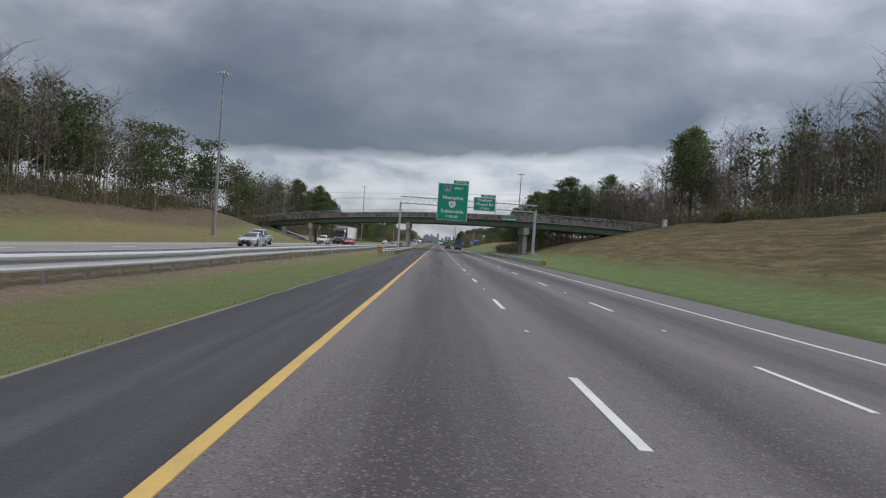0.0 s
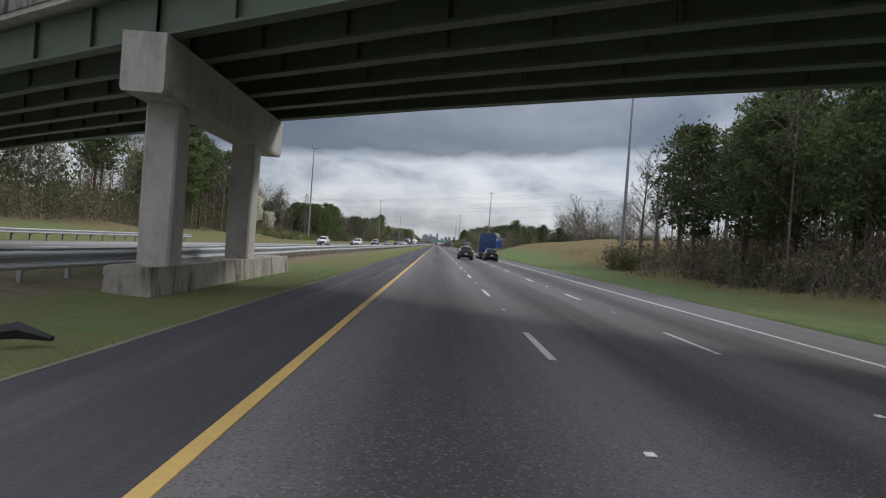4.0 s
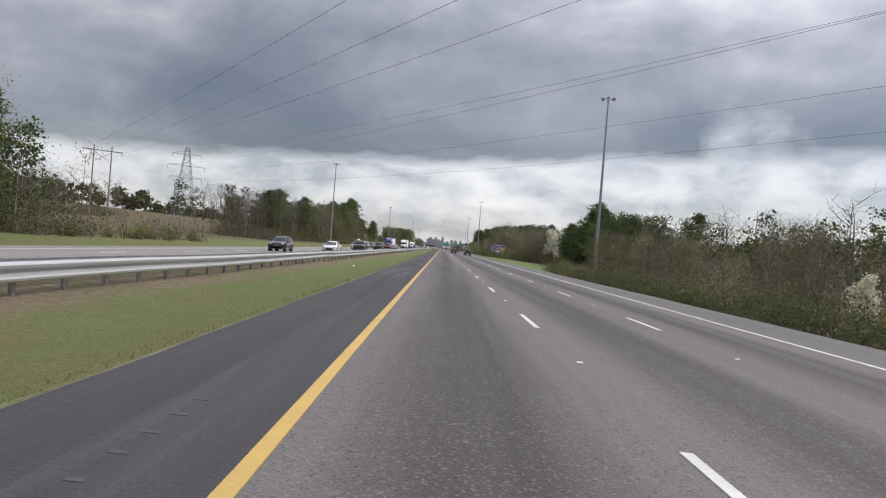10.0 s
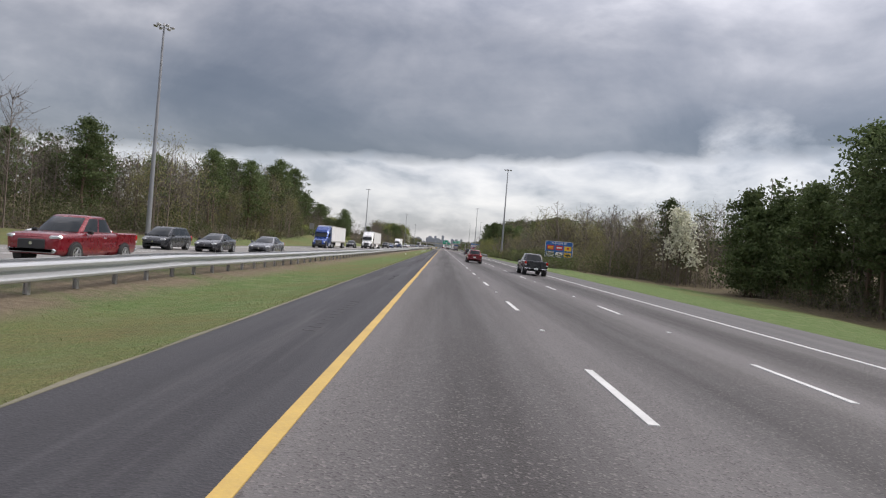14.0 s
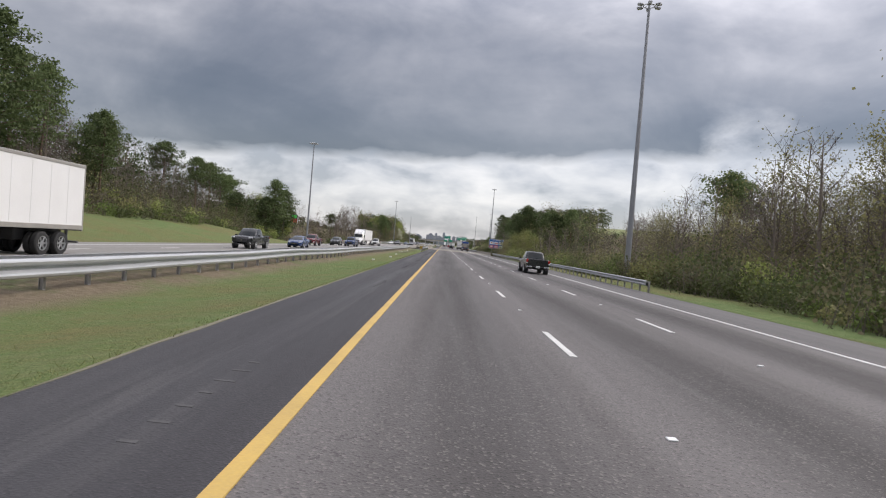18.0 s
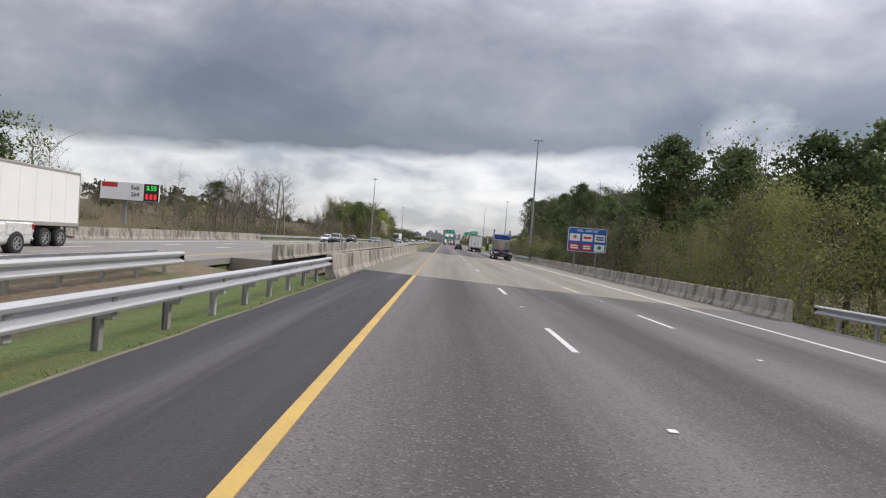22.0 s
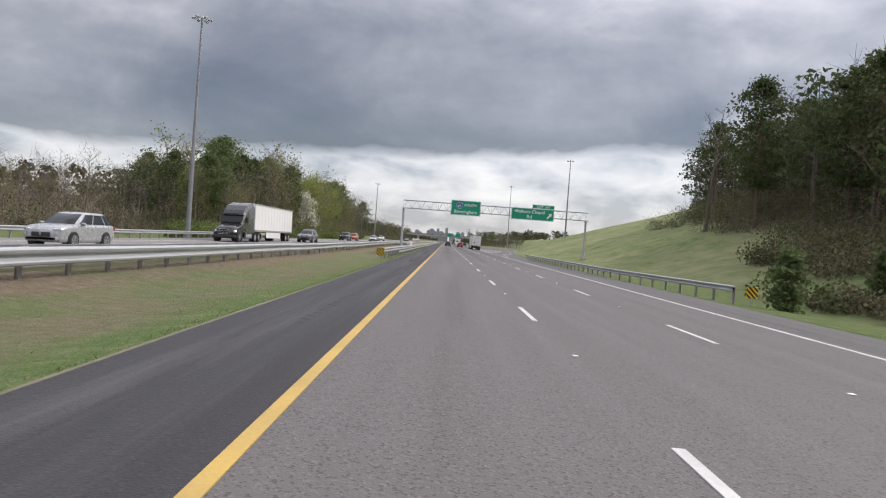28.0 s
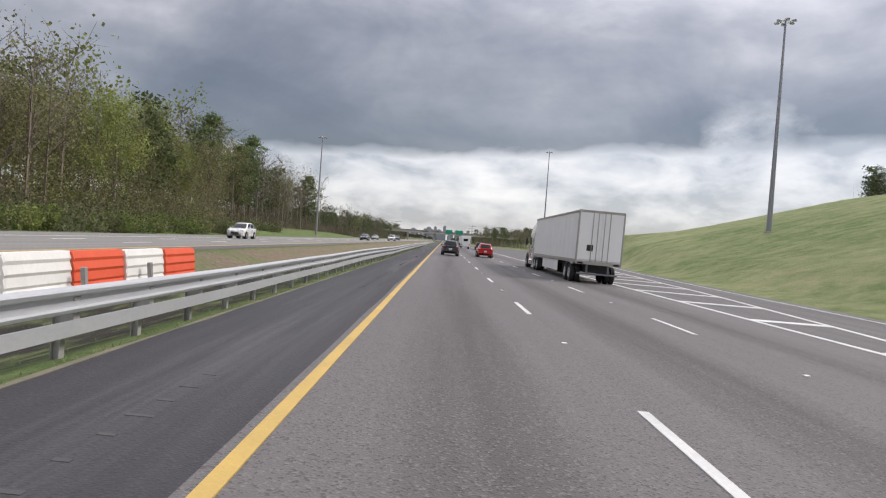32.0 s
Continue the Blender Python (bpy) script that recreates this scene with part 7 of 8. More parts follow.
def far_woods():
    """Wooded ridges in the distance: many small rough crowns in one piece."""
    rng = np.random.default_rng(5)
    lobes = [(math.cos(t) * math.cos(p), math.sin(t) * math.cos(p), math.sin(p)) for p in (-0.5, 0.3, 0.95) for t in np.arange(0, 6.2, 1.05)]
    quads = []
    bands = [(1750, 2600, 40, 150, 160), (1700, 2600, -300, -60, 260), (2600, 3600, -420, 420, 320), (200, 1020, 110, 240, 220), (300, 1500, -260, -150, 300)]
    for y0, y1, x0, x1, n in bands:
        for i in range(n):
            x, y = rng.uniform(x0, x1), rng.uniform(y0, y1)
            if -30 < x < 30:
                continue
            z = ground_z(x, y) + (26 * max(0.0, noise.noise(Vector((x * 0.0021, y * 0.0021, 0.7))) + 0.25) * min(1.0, (abs(x) - 160) / 400) if abs(x) > 160 else 0)
            r, h = rng.uniform(2.6, 4.6), rng.uniform(6, 13)
            c = np.array(lobes) * np.array([r, r, h * 0.42]) * rng.uniform(0.75, 1.15, (len(lobes), 1)) + np.array([x, y, z + h * 0.55])
            quads.append(np.repeat(c, 5, 0) + rng.normal(size=(len(c) * 5, 3)) * 0.8)
    c = np.concatenate(quads)
    v, f = leaves(c, 0.95, rng)
    ob = new("far_woods", leaf_mesh("far_woods", v, f, M_FARWOOD))
    tagged(ob, "grey-green and brown woods on the distant ridges", "trees", kind="stuff")


M_FARWOOD = leaf_surface("far_wood_leaves", (0.045, 0.052, 0.030), (0.125, 0.115, 0.07), 0.0)
far_woods()


def grass_tufts():
    """Uneven blades along the pavement edges and through the median."""
    rng = np.random.default_rng(9)
    n = 60000
    y = rng.uniform(-10, 1270, n)
    side = rng.random(n)
    x = np.where(side < 0.62, np.array([inner_edge(q) for q in y]) - 0.03 - np.abs(rng.normal(size=n)) * 0.16, np.where(side < 0.80, rng.uniform(-7.0, -2.5, n), 14.3 + np.abs(rng.normal(size=n)) * 1.4))
    keep = (((y < 800) | (y > 872)) & ((x < 0) | (y < 1080)))
    x, y = x[keep], y[keep]
    z = np.array([ground_z(a, b) for a, b in zip(x, y)])
    h = rng.uniform(0.025, 0.07, len(x))
    ang = rng.uniform(0, 6.28, len(x))
    w = 0.011
    p0 = np.stack([x - np.cos(ang) * w, y - np.sin(ang) * w, z - 0.02], 1)
    p1 = np.stack([x + np.cos(ang) * w, y + np.sin(ang) * w, z - 0.02], 1)
    p2 = np.stack([x + rng.normal(size=len(x)) * 0.05, y + rng.normal(size=len(x)) * 0.05, z + h], 1)
    v = np.stack([p0, p1, p2], 1).reshape(-1, 3)
    f = np.arange(len(v)).reshape(-1, 3)
    ob = new("grass", leaf_mesh("grass", v, f, M_GRASS))
    tagged(ob, "straw and green grass blades along the verges", "grass", kind="stuff")


grass_tufts()

# litter on the median turf
for x, y, s in ((-4.3, 701.5, 0.3), (-4.9, 690, 0.22), (-5.2, 722, 0.25), (-5.5, 318, 0.12), (-5.2, 395, 0.18), (-5.6, 612, 0.24), (-3.5, 609, 0.14), (-5.3, 465, 0.16), (-5.6, 908, 0.3), (-5.2, 899, 0.15), (-6.3, 752, 0.32), (-6.0, 757, 0.22), (-6.6, 749, 0.18), (-5.9, 764, 0.3), (-6.4, 771, 0.2), (-3.0, 757, 0.12), (-6.2, 464, 0.14), (-6.7, 462, 0.12), (-4.6, 925, 0.22), (-6.9, 931, 0.2)):
    z = ground_z(x, y)
    ob = part("litter", Shape().box((0, 0, 0.05), (s, s * 0.7, 0.09), 0.03).box((s * 0.3, 0.05, 0.10), (s * 0.5, s * 0.4, 0.05), 0.02), M_SWHITE, at=pose(x, y, z, 4, 6, 30 + y))
    tagged(ob, "crumpled pale litter lying on the median grass", "litter", "median litter")


# ---------------------------------------------------------------- vehicles
PAINTS = {}


def body_paint(name, c, metal=0.3):
    if name not in PAINTS:
        PAINTS[name] = paint("paint_" + name, c, 0.28, metal)
    return PAINTS[name]


COL = {"silver": (0.42, 0.43, 0.44), "white": (0.78, 0.78, 0.77), "cream": (0.62, 0.60, 0.54), "red": (0.48, 0.012, 0.014), "maroon": (0.16, 0.012, 0.02), "dark_red": (0.19, 0.006, 0.014),
       "black": (0.014, 0.015, 0.017), "charcoal": (0.035, 0.037, 0.042), "grey": (0.13, 0.135, 0.145), "blue": (0.02, 0.055, 0.17), "steel_blue": (0.10, 0.14, 0.20), "orange": (0.60, 0.10, 0.02), "truck_blue": (0.012, 0.055, 0.26)}


def wheel(parent, x, y, r, w, rim=M_RIM, n=18):
    """Tyre with a rim of spokes; the outer side looks away from the middle."""
    sd = 1 if x > 0 else -1
    t = part("wheel", Shape().wheel((0, 0, 0), r, w, n), M_TYRE, parent, smooth=True, at=Matrix.Translation((x, y, r)))
    s = Shape()
    o = sd * w * 0.30
    ring = [[(o + sd * px, pr * r * math.cos(a), pr * r * math.sin(a)) for px, pr in ((-0.04, 0.66), (0.05, 0.66), (0.05, 0.56), (0.01, 0.54))] for a in [2 * math.pi * i / n for i in range(n + 1)]]
    s.loft(ring, caps=False)
    for k in range(6):
        a = 2 * math.pi * k / 6
        s.box((o + sd * 0.02, 0.32 * r * math.cos(a), 0.32 * r * math.sin(a)), (0.03, 0.52 * r, 0.16 * r), 0.008, Matrix.Rotation(a, 4, "X"))
    s.tube((o - sd * 0.02, 0, 0), (o + sd * 0.06, 0, 0), 0.17 * r, 0.13 * r, 10)
    part("rim", s, rim, t)
    part("brake_disc", Shape().tube((o - sd * 0.05, 0, 0), (o - sd * 0.03, 0, 0), 0.6 * r, n=14), M_BLACK, t)
    return t


SPECS = {
    # stations of the lower body: y, underside, shoulder, top, half width; cabin: screen foot, roof front, roof rear, window foot, belt, roof, half widths
    "sedan": dict(L=4.85, W=1.84, st=((2.42, .34, .56, .62, .62), (2.30, .24, .64, .72, .80), (1.95, .20, .72, .82, .90), (1.25, .19, .84, .95, .92), (.2, .19, .90, .98, .92), (-1.4, .19, .94, 1.01, .92), (-2.05, .22, .96, 1.07, .89), (-2.34, .30, .92, 1.05, .82), (-2.42, .40, .84, .98, .76)),
                  gh=(1.30, .20, -1.05, -2.00, .95, 1.46, .82, .58), r=.34, ax=(1.42, -1.40), cat="car"),
    "hatch": dict(L=4.35, W=1.80, st=((2.17, .34, .58, .66, .62), (2.05, .24, .68, .77, .80), (1.7, .20, .78, .88, .88), (1.1, .19, .88, .98, .90), (.2, .19, .92, 1.0, .90), (-1.5, .19, .96, 1.03, .90), (-1.95, .25, .97, 1.06, .86), (-2.17, .38, .88, 1.0, .78)),
                  gh=(1.15, .25, -1.45, -2.05, .97, 1.50, .80, .60), r=.33, ax=(1.30, -1.28), cat="car"),
    "suv": dict(L=4.70, W=1.88, st=((2.35, .40, .70, .80, .66), (2.22, .30, .82, .93, .84), (1.85, .25, .92, 1.02, .92), (1.2, .24, 1.0, 1.10, .94), (.1, .24, 1.03, 1.11, .94), (-1.6, .24, 1.06, 1.13, .94), (-2.1, .29, 1.06, 1.14, .90), (-2.35, .42, .94, 1.08, .84)),
                gh=(1.20, .25, -1.75, -2.28, 1.07, 1.70, .84, .66), r=.37, ax=(1.40, -1.36), cat="car"),
    "minivan": dict(L=5.10, W=1.98, st=((2.55, .38, .64, .72, .66), (2.42, .26, .76, .86, .84), (2.1, .22, .86, .96, .94), (1.5, .21, .96, 1.05, .98), (.2, .21, 1.0, 1.08, .98), (-1.9, .21, 1.04, 1.11, .98), (-2.4, .28, 1.02, 1.12, .94), (-2.55, .40, .90, 1.07, .88)),
                    gh=(1.85, .85, -2.05, -2.50, 1.05, 1.76, .89, .70), r=.34, ax=(1.62, -1.40), cat="minivan"),
    "pickup": dict(L=5.60, W=1.98, st=((2.80, .50, .88, .98, .74), (2.70, .40, .98, 1.08, .90), (2.45, .36, 1.04, 1.14, .97), (1.5, .34, 1.10, 1.19, .99), (.4, .34, 1.14, 1.21, .99), (-1.10, .34, 1.16, 1.22, .99), (-1.12, .34, .74, .80, .97), (-2.6, .38, .74, .80, .97), (-2.78, .46, .72, .80, .95)),
                   gh=(1.45, .68, -.80, -1.12, 1.18, 1.86, .86, .70), r=.41, ax=(1.80, -1.72), cat="pickup truck"),
}


def loft_body(st, axles, sharp=False):
    """Smoothly swelling lower body, flared a little over the wheels."""
    fine = []
    for p, q in zip(st, st[1:]):
        steps = 1 if sharp and q[0] < -0.7 else 4
        for k in range(steps):
            fine.append([u + (v - u) * k / steps for u, v in zip(p, q)])
    fine.append(st[-1])
    rings = []
    for y, zb, zs, zt, w in fine:
        flare = 0.028 * sum(math.exp(-((y - x) / 0.42) ** 2) for x in axles)
        w += flare
        half = [(w * 0.88, zb), (w * 0.965, zb + 0.08), (w * 0.985, zb + 0.20), (w * 0.965, (zb + zs) / 2), (w, zs - 0.10), (w * 0.985, zs), (w * 0.94, zt - 0.03), (w * 0.82, zt), (w * 0.45, zt + 0.025)]
        rings.append([(x, y, z) for x, z in half] + [(-x, y, z) for x, z in half[::-1]])
    return Shape().loft(rings)


PLAN = ((0.0, "f", 0.07), (0.45, "f", 0.05), (0.80, "f", -0.04), (0.94, "f", -0.15), (1.0, "s", 0.14), (1.0, "s", 0.32), (1.0, "s", 0.50), (1.0, "s", 0.68), (0.985, "s", 0.86), (0.93, "b", 0.11), (0.80, "b", 0.03), (0.45, "b", -0.02), (0.0, "b", -0.03))


def cabin_point(gh, i, k):
    """A point of the cabin's skin: i runs round it from the screen's middle, k from the belt to the roof."""
    yf, yrf, yrr, yb, zb, zt, wb, wt = gh
    front, back = yf + (yrf - yf) * k ** 1.1, yb + (yrr - yb) * k ** 1.1
    w = wb + (wt - wb) * k ** 1.25
    side = 1 if i >= 0 else -1
    i = min(abs(i), 12)
    n = min(int(i), 11)
    pts = []
    for fx, e, o in PLAN[n:n + 2]:
        y = front + o if e == "f" else (back + o if e == "b" else front - 0.15 + (back + 0.11 - front + 0.15) * o)
        pts.append((fx * w, y))
    (xa, ya), (xb, yb2) = pts
    f = i - n
    return side * (xa + (xb - xa) * f), ya + (yb2 - ya) * f, zb + (zt - 0.05 - zb) * k


def cabin_shape(gh):
    rings = []
    order = list(range(0, 13)) + [-i for i in range(11, 0, -1)]
    for k in (-0.06, 0.0, 0.25, 0.5, 0.75, 0.92, 1.0):
        rings.append([cabin_point(gh, i, max(0, k)) if k >= 0 else (lambda p: (p[0], p[1], p[2] - 0.08))(cabin_point(gh, i, 0)) for i in order])
    top = rings[-1]
    cx, cy = 0.0, sum(p[1] for p in top) / len(top)
    for s, lift in ((0.93, 0.03), (0.75, 0.055), (0.4, 0.07)):
        rings.append([(cx + (p[0] - cx) * s, cy + (p[1] - cy) * s, p[2] + lift) for p in top])
    return Shape().loft(rings)


def cabin_pane(gh, i0, i1, k0=0.10, k1=0.90, n=4):
    rings = []
    for s in range(n + 1):
        i = i0 + (i1 - i0) * s / n
        out = []
        for k in (k0, (k0 + k1) / 2, k1):
            x, y, z = cabin_point(gh, i, k)
            cy = (gh[0] + gh[3]) / 2
            out.append((x * 1.012, cy + (y - cy) * 1.008, z + 0.004))
        ins = [(x * 0.97, y * 0.97, z) for x, y, z in out[::-1]]
        rings.append(out + ins)
    return Shape().loft(rings)


CAR_MESH = {}


def car(kind, colour, label, at, group="", plate=True, cargo=None):
    sp = SPECS[kind]
    pm = body_paint(colour, COL[colour])
    g = thing({"pickup": "pickup_truck", "suv": "suv_car", "sedan": "sedan_car", "hatch": "hatchback_car", "minivan": "minivan"}[kind], label, sp["cat"], group, at=at)
    st, L, gh = sp["st"], sp["L"], sp["gh"]
    W = sp["W"] / 2
    yf, zb, zt = gh[0], gh[4], gh[5]
    part("body", loft_body(st, sp["ax"], kind == "pickup"), pm, g, smooth=True)
    part("cabin", cabin_shape(gh), pm, g, smooth=True)

    def pane(name, i0, i1, k0=0.10, k1=0.90, n=4):
        key = (kind, i0, i1)
        if key not in CAR_MESH:
            CAR_MESH[key] = cabin_pane(gh, i0, i1, k0, k1, n).mesh(name, M_GLASS, True)
        part(name, CAR_MESH[key], M_GLASS, g)

    pane("windscreen", -2.5, 2.5, 0.06, 0.93, 10)
    key = (kind, "rear")
    if key not in CAR_MESH:
        rings = []
        for s in range(7):
            u = -1 + 2 * s / 6
            out = []
            for k in (0.16, 0.5, 0.90):
                x, y, z = cabin_point(gh, 12 - abs(u) * 2.0, k)
                out.append((math.copysign(x, u) if u else 0.0, y - 0.012, z + 0.004))
            rings.append(out + [(x * 0.98, y + 0.03, z) for x, y, z in out[::-1]])
        CAR_MESH[key] = Shape().loft(rings).mesh("rear_window", M_GLASS, True)
    part("rear_window", CAR_MESH[key], M_GLASS, g)
    cuts = ((3.5, 5.85), (6.15, 8.6)) if kind in ("pickup", "sedan", "hatch") else ((3.5, 5.4), (5.6, 7.4), (7.6, 8.9))
    for sx in (-1, 1):
        for i0, i1 in cuts:
            pane("side_window", sx * i0, sx * i1)
    f, b_ = st[0], st[-1]
    hz = (f[2] + st[1][3]) / 2 + 0.02
    for sx in (-1, 1):
        part("headlight", Shape().box((sx * f[4] * 1.02, f[0] - 0.15, hz), (0.40, 0.26, 0.13), 0.05, Matrix.Rotation(-sx * 0.60, 4, "Z")), M_HEAD, g)
        tz = (1.02 if kind == "pickup" else b_[2] + 0.04)
        th = 0.38 if kind == "minivan" else 0.17
        tw = 0.17 if kind == "pickup" else 0.34
        if kind == "pickup":
            part("tail_light", Shape().box((sx * (b_[4] - 0.03), b_[0] + 0.07, tz + 0.07), (tw, 0.18, 0.24), 0.03), M_TAIL, g)
            part("reversing_light", Shape().box((sx * (b_[4] - 0.03), b_[0] + 0.075, tz - 0.11), (tw - 0.02, 0.17, 0.10), 0.02), M_HEAD, g)
            part("bumper_corner", Shape().box((sx * (b_[4] - 0.22), b_[0] + 0.03, b_[1] + 0.11), (0.46, 0.27, 0.13), 0.05), M_CHROME, g)
        else:
            part("tail_light", Shape().box((sx * (b_[4] - 0.10), b_[0] + 0.07, tz), (tw, 0.18, th), 0.04, Matrix.Rotation(sx * 0.35, 4, "Z")), M_TAIL, g)
        part("mirror", Shape().box((sx * (W + 0.06), yf - 0.45, zb + 0.05), (0.24, 0.13, 0.16), 0.05), M_BLACK if kind == "pickup" else pm, g)
        for y in sp["ax"]:
            part("wheel_arch", Shape().tube((sx * (W - 0.30), y, sp["r"] * 1.02), (sx * (W + 0.008), y, sp["r"] * 1.02), sp["r"] * 1.13, n=22), M_BLACK, g)
            wheel(g, sx * (W - 0.06), y, sp["r"], 0.23)
        part("door_handle", Shape().box((sx * (W + 0.0), -0.15, zb - 0.16), (0.05, 0.20, 0.035), 0.012), M_CHROME if kind == "pickup" else pm, g)
    part("grille", Shape().box((0, f[0] + 0.0, (f[1] + f[2]) / 2 + 0.05), (f[4] * 1.30, 0.08, 0.22 if kind != "pickup" else 0.36), 0.05), M_BLACK, g)
    part("badge", Shape().tube((0, f[0] + 0.03, (f[1] + f[2]) / 2 + 0.08), (0, f[0] + 0.05, (f[1] + f[2]) / 2 + 0.08), 0.06, n=10), M_CHROME, g)
    part("front_bumper", Shape().box((0, f[0] - 0.12, f[1] + 0.02), (f[4] * 2.3, 0.30, 0.18), 0.07), pm if kind != "pickup" else M_CHROME, g)
    part("rear_bumper", Shape().box((0, b_[0] + 0.06, b_[1] + 0.08), (b_[4] * 1.94, 0.24, 0.20), 0.07), M_BLACK if kind == "pickup" else pm, g)
    pl = part("number_plate", Shape().box((0, b_[0] - (0.085 if kind == "pickup" else 0.02), b_[1] + (0.14 if kind == "pickup" else 0.34)), (0.32, 0.02, 0.16), 0.004), M_SWHITE, g)
    part("plate_mark", Shape().box((0, b_[0] - (0.10 if kind == "pickup" else 0.035), b_[1] + (0.14 if kind == "pickup" else 0.34)), (0.22, 0.006, 0.045), 0.002), M_GREYBOX, pl)
    if kind == "pickup":
        for sx in (-1, 1):
            part("bed_side", Shape().box((sx * 0.925, -1.94, 0.98), (0.13, 1.62, 0.54), 0.05), pm, g)
        part("tailgate", Shape().box((0, -2.73, 0.98), (1.70, 0.09, 0.52), 0.03), pm, g)
        part("bed_front", Shape().box((0, -1.20, 0.98), (1.80, 0.06, 0.48), 0.02), pm, g)
    if cargo == "kayak":
        rack = part("roof_rack", Shape().box((0, -0.1, zt + 0.10), (1.3, 0.06, 0.06), 0.01).box((0, -1.3, zt + 0.10), (1.3, 0.06, 0.06), 0.01).box((0.5, -0.1, zt + 0.04), (0.06, 0.06, 0.12)).box((-0.5, -0.1, zt + 0.04), (0.06, 0.06, 0.12)).box((0.5, -1.3, zt + 0.04), (0.06, 0.06, 0.12)).box((-0.5, -1.3, zt + 0.04), (0.06, 0.06, 0.12)), M_BLACK, g)
        rings = []
        for k in range(11):
            u = k / 10
            w = 0.36 * math.sin(math.pi * min(0.97, max(0.03, u))) ** 0.7
            y = 1.2 - 4.1 * u
            z = zt + 0.30 + 0.16 * (2 * u - 1) ** 2
            rings.append([(w * math.cos(t), y, z + (0.16 * math.sin(t) + 0.02) * (w / 0.36)) for t in [2 * math.pi * i / 10 for i in range(10)]])
        part("kayak", Shape().loft(rings), M_BWHITE, g, "white kayak strapped to the roof", smooth=True)
    return g


def trailer(at, label, length=16.1, mark=None, group="semi-trailers"):
    """Box trailer; its nose is at y = 0 and it runs back along -y."""
    g = thing("semi_trailer", label, "trailer", group, at=at)
    w, z0, z1 = 1.29, 1.12, 4.10
    part("box", Shape().box((0, -length / 2, (z0 + z1) / 2), (2 * w, length, z1 - z0), 0.03), M_TRAILER, g)
    for sx in (-1, 1):
        part("bottom_rail", Shape().box((sx * (w + 0.01), -length / 2, z0 + 0.10), (0.05, length, 0.20), 0.01), M_ALU, g)
        part("top_rail", Shape().box((sx * (w + 0.005), -length / 2, z1 - 0.08), (0.04, length, 0.14), 0.01), M_ALU, g)
        s = Shape()
        for k in range(1, 13):
            s.box((sx * (w + 0.004), -length * k / 13, (z0 + z1) / 2), (0.014, 0.03, z1 - z0 - 0.5))
        part("side_seam", s, M_TRAILER, g)
        part("skirt", Shape().box((sx * (w - 0.04), -length * 0.47, 0.78), (0.03, length * 0.38, 0.70), 0.01), M_TRAILER, g)
        d = part("door", Shape().box((sx * w / 2, -length - 0.02, (z0 + z1) / 2 + 0.05), (w - 0.06, 0.05, z1 - z0 - 0.30), 0.01), M_TRAILER, g)
        for k in (0.18, 0.48):
            part("lock_rod", Shape().tube((sx * k, -length - 0.07, z0 + 0.12), (sx * k, -length - 0.07, z1 - 0.12), 0.022, n=6), M_ALU, d)
        part("door_post", Shape().box((sx * (w - 0.03), -length - 0.01, (z0 + z1) / 2), (0.10, 0.08, z1 - z0), 0.01), M_ALU, g)
        part("tail_light", Shape().box((sx * (w - 0.28), -length - 0.05, z0 + 0.02), (0.34, 0.04, 0.12), 0.01), M_TAIL, g)
        for y in (-length + 1.5, -length + 2.8):
            wheel(g, sx * (w - 0.13), y, 0.50, 0.26, n=16)
            wheel(g, sx * (w - 0.43), y, 0.50, 0.26, n=12)
    part("door_header", Shape().box((0, -length - 0.02, z1 - 0.05), (2 * w, 0.08, 0.14), 0.01), M_ALU, g)
    part("door_sill", Shape().box((0, -length - 0.02, z0 + 0.04), (2 * w, 0.10, 0.20), 0.01), M_ALU, g)
    part("door_mark", Shape().box((-0.55, -length - 0.055, 2.0), (0.36, 0.012, 0.34), 0.02), M_SBLACK, g)
    part("underride_guard", Shape().box((0, -length + 0.05, 0.55), (2.3, 0.10, 0.10), 0.02).box((-0.6, -length + 0.05, 0.85), (0.10, 0.10, 0.6), 0.01).box((0.6, -length + 0.05, 0.85), (0.10, 0.10, 0.6), 0.01), M_GREYBOX, g)
    part("bogie", Shape().box((0, -length + 2.1, 0.85), (1.3, 3.2, 0.5), 0.05), M_BLACK, g)
    for sx in (-1, 1):
        part("landing_leg", Shape().box((sx * 0.7, -3.6, 0.75), (0.14, 0.14, 0.9), 0.01), M_GREYBOX, g)
    if mark:
        for k, (y, z, l, h) in enumerate(mark):
            part("side_mark", Shape().box((w + 0.012 + 0.006 * k, y, z), (0.01, l, h), 0.003), ((M_TEAL, M_SYELLOW) if l < 2.6 and len(mark) == 2 else (M_GREYBOX, M_BLUE, M_SYELLOW))[k % 2 if len(mark) == 2 else k % 3], g)
    return g


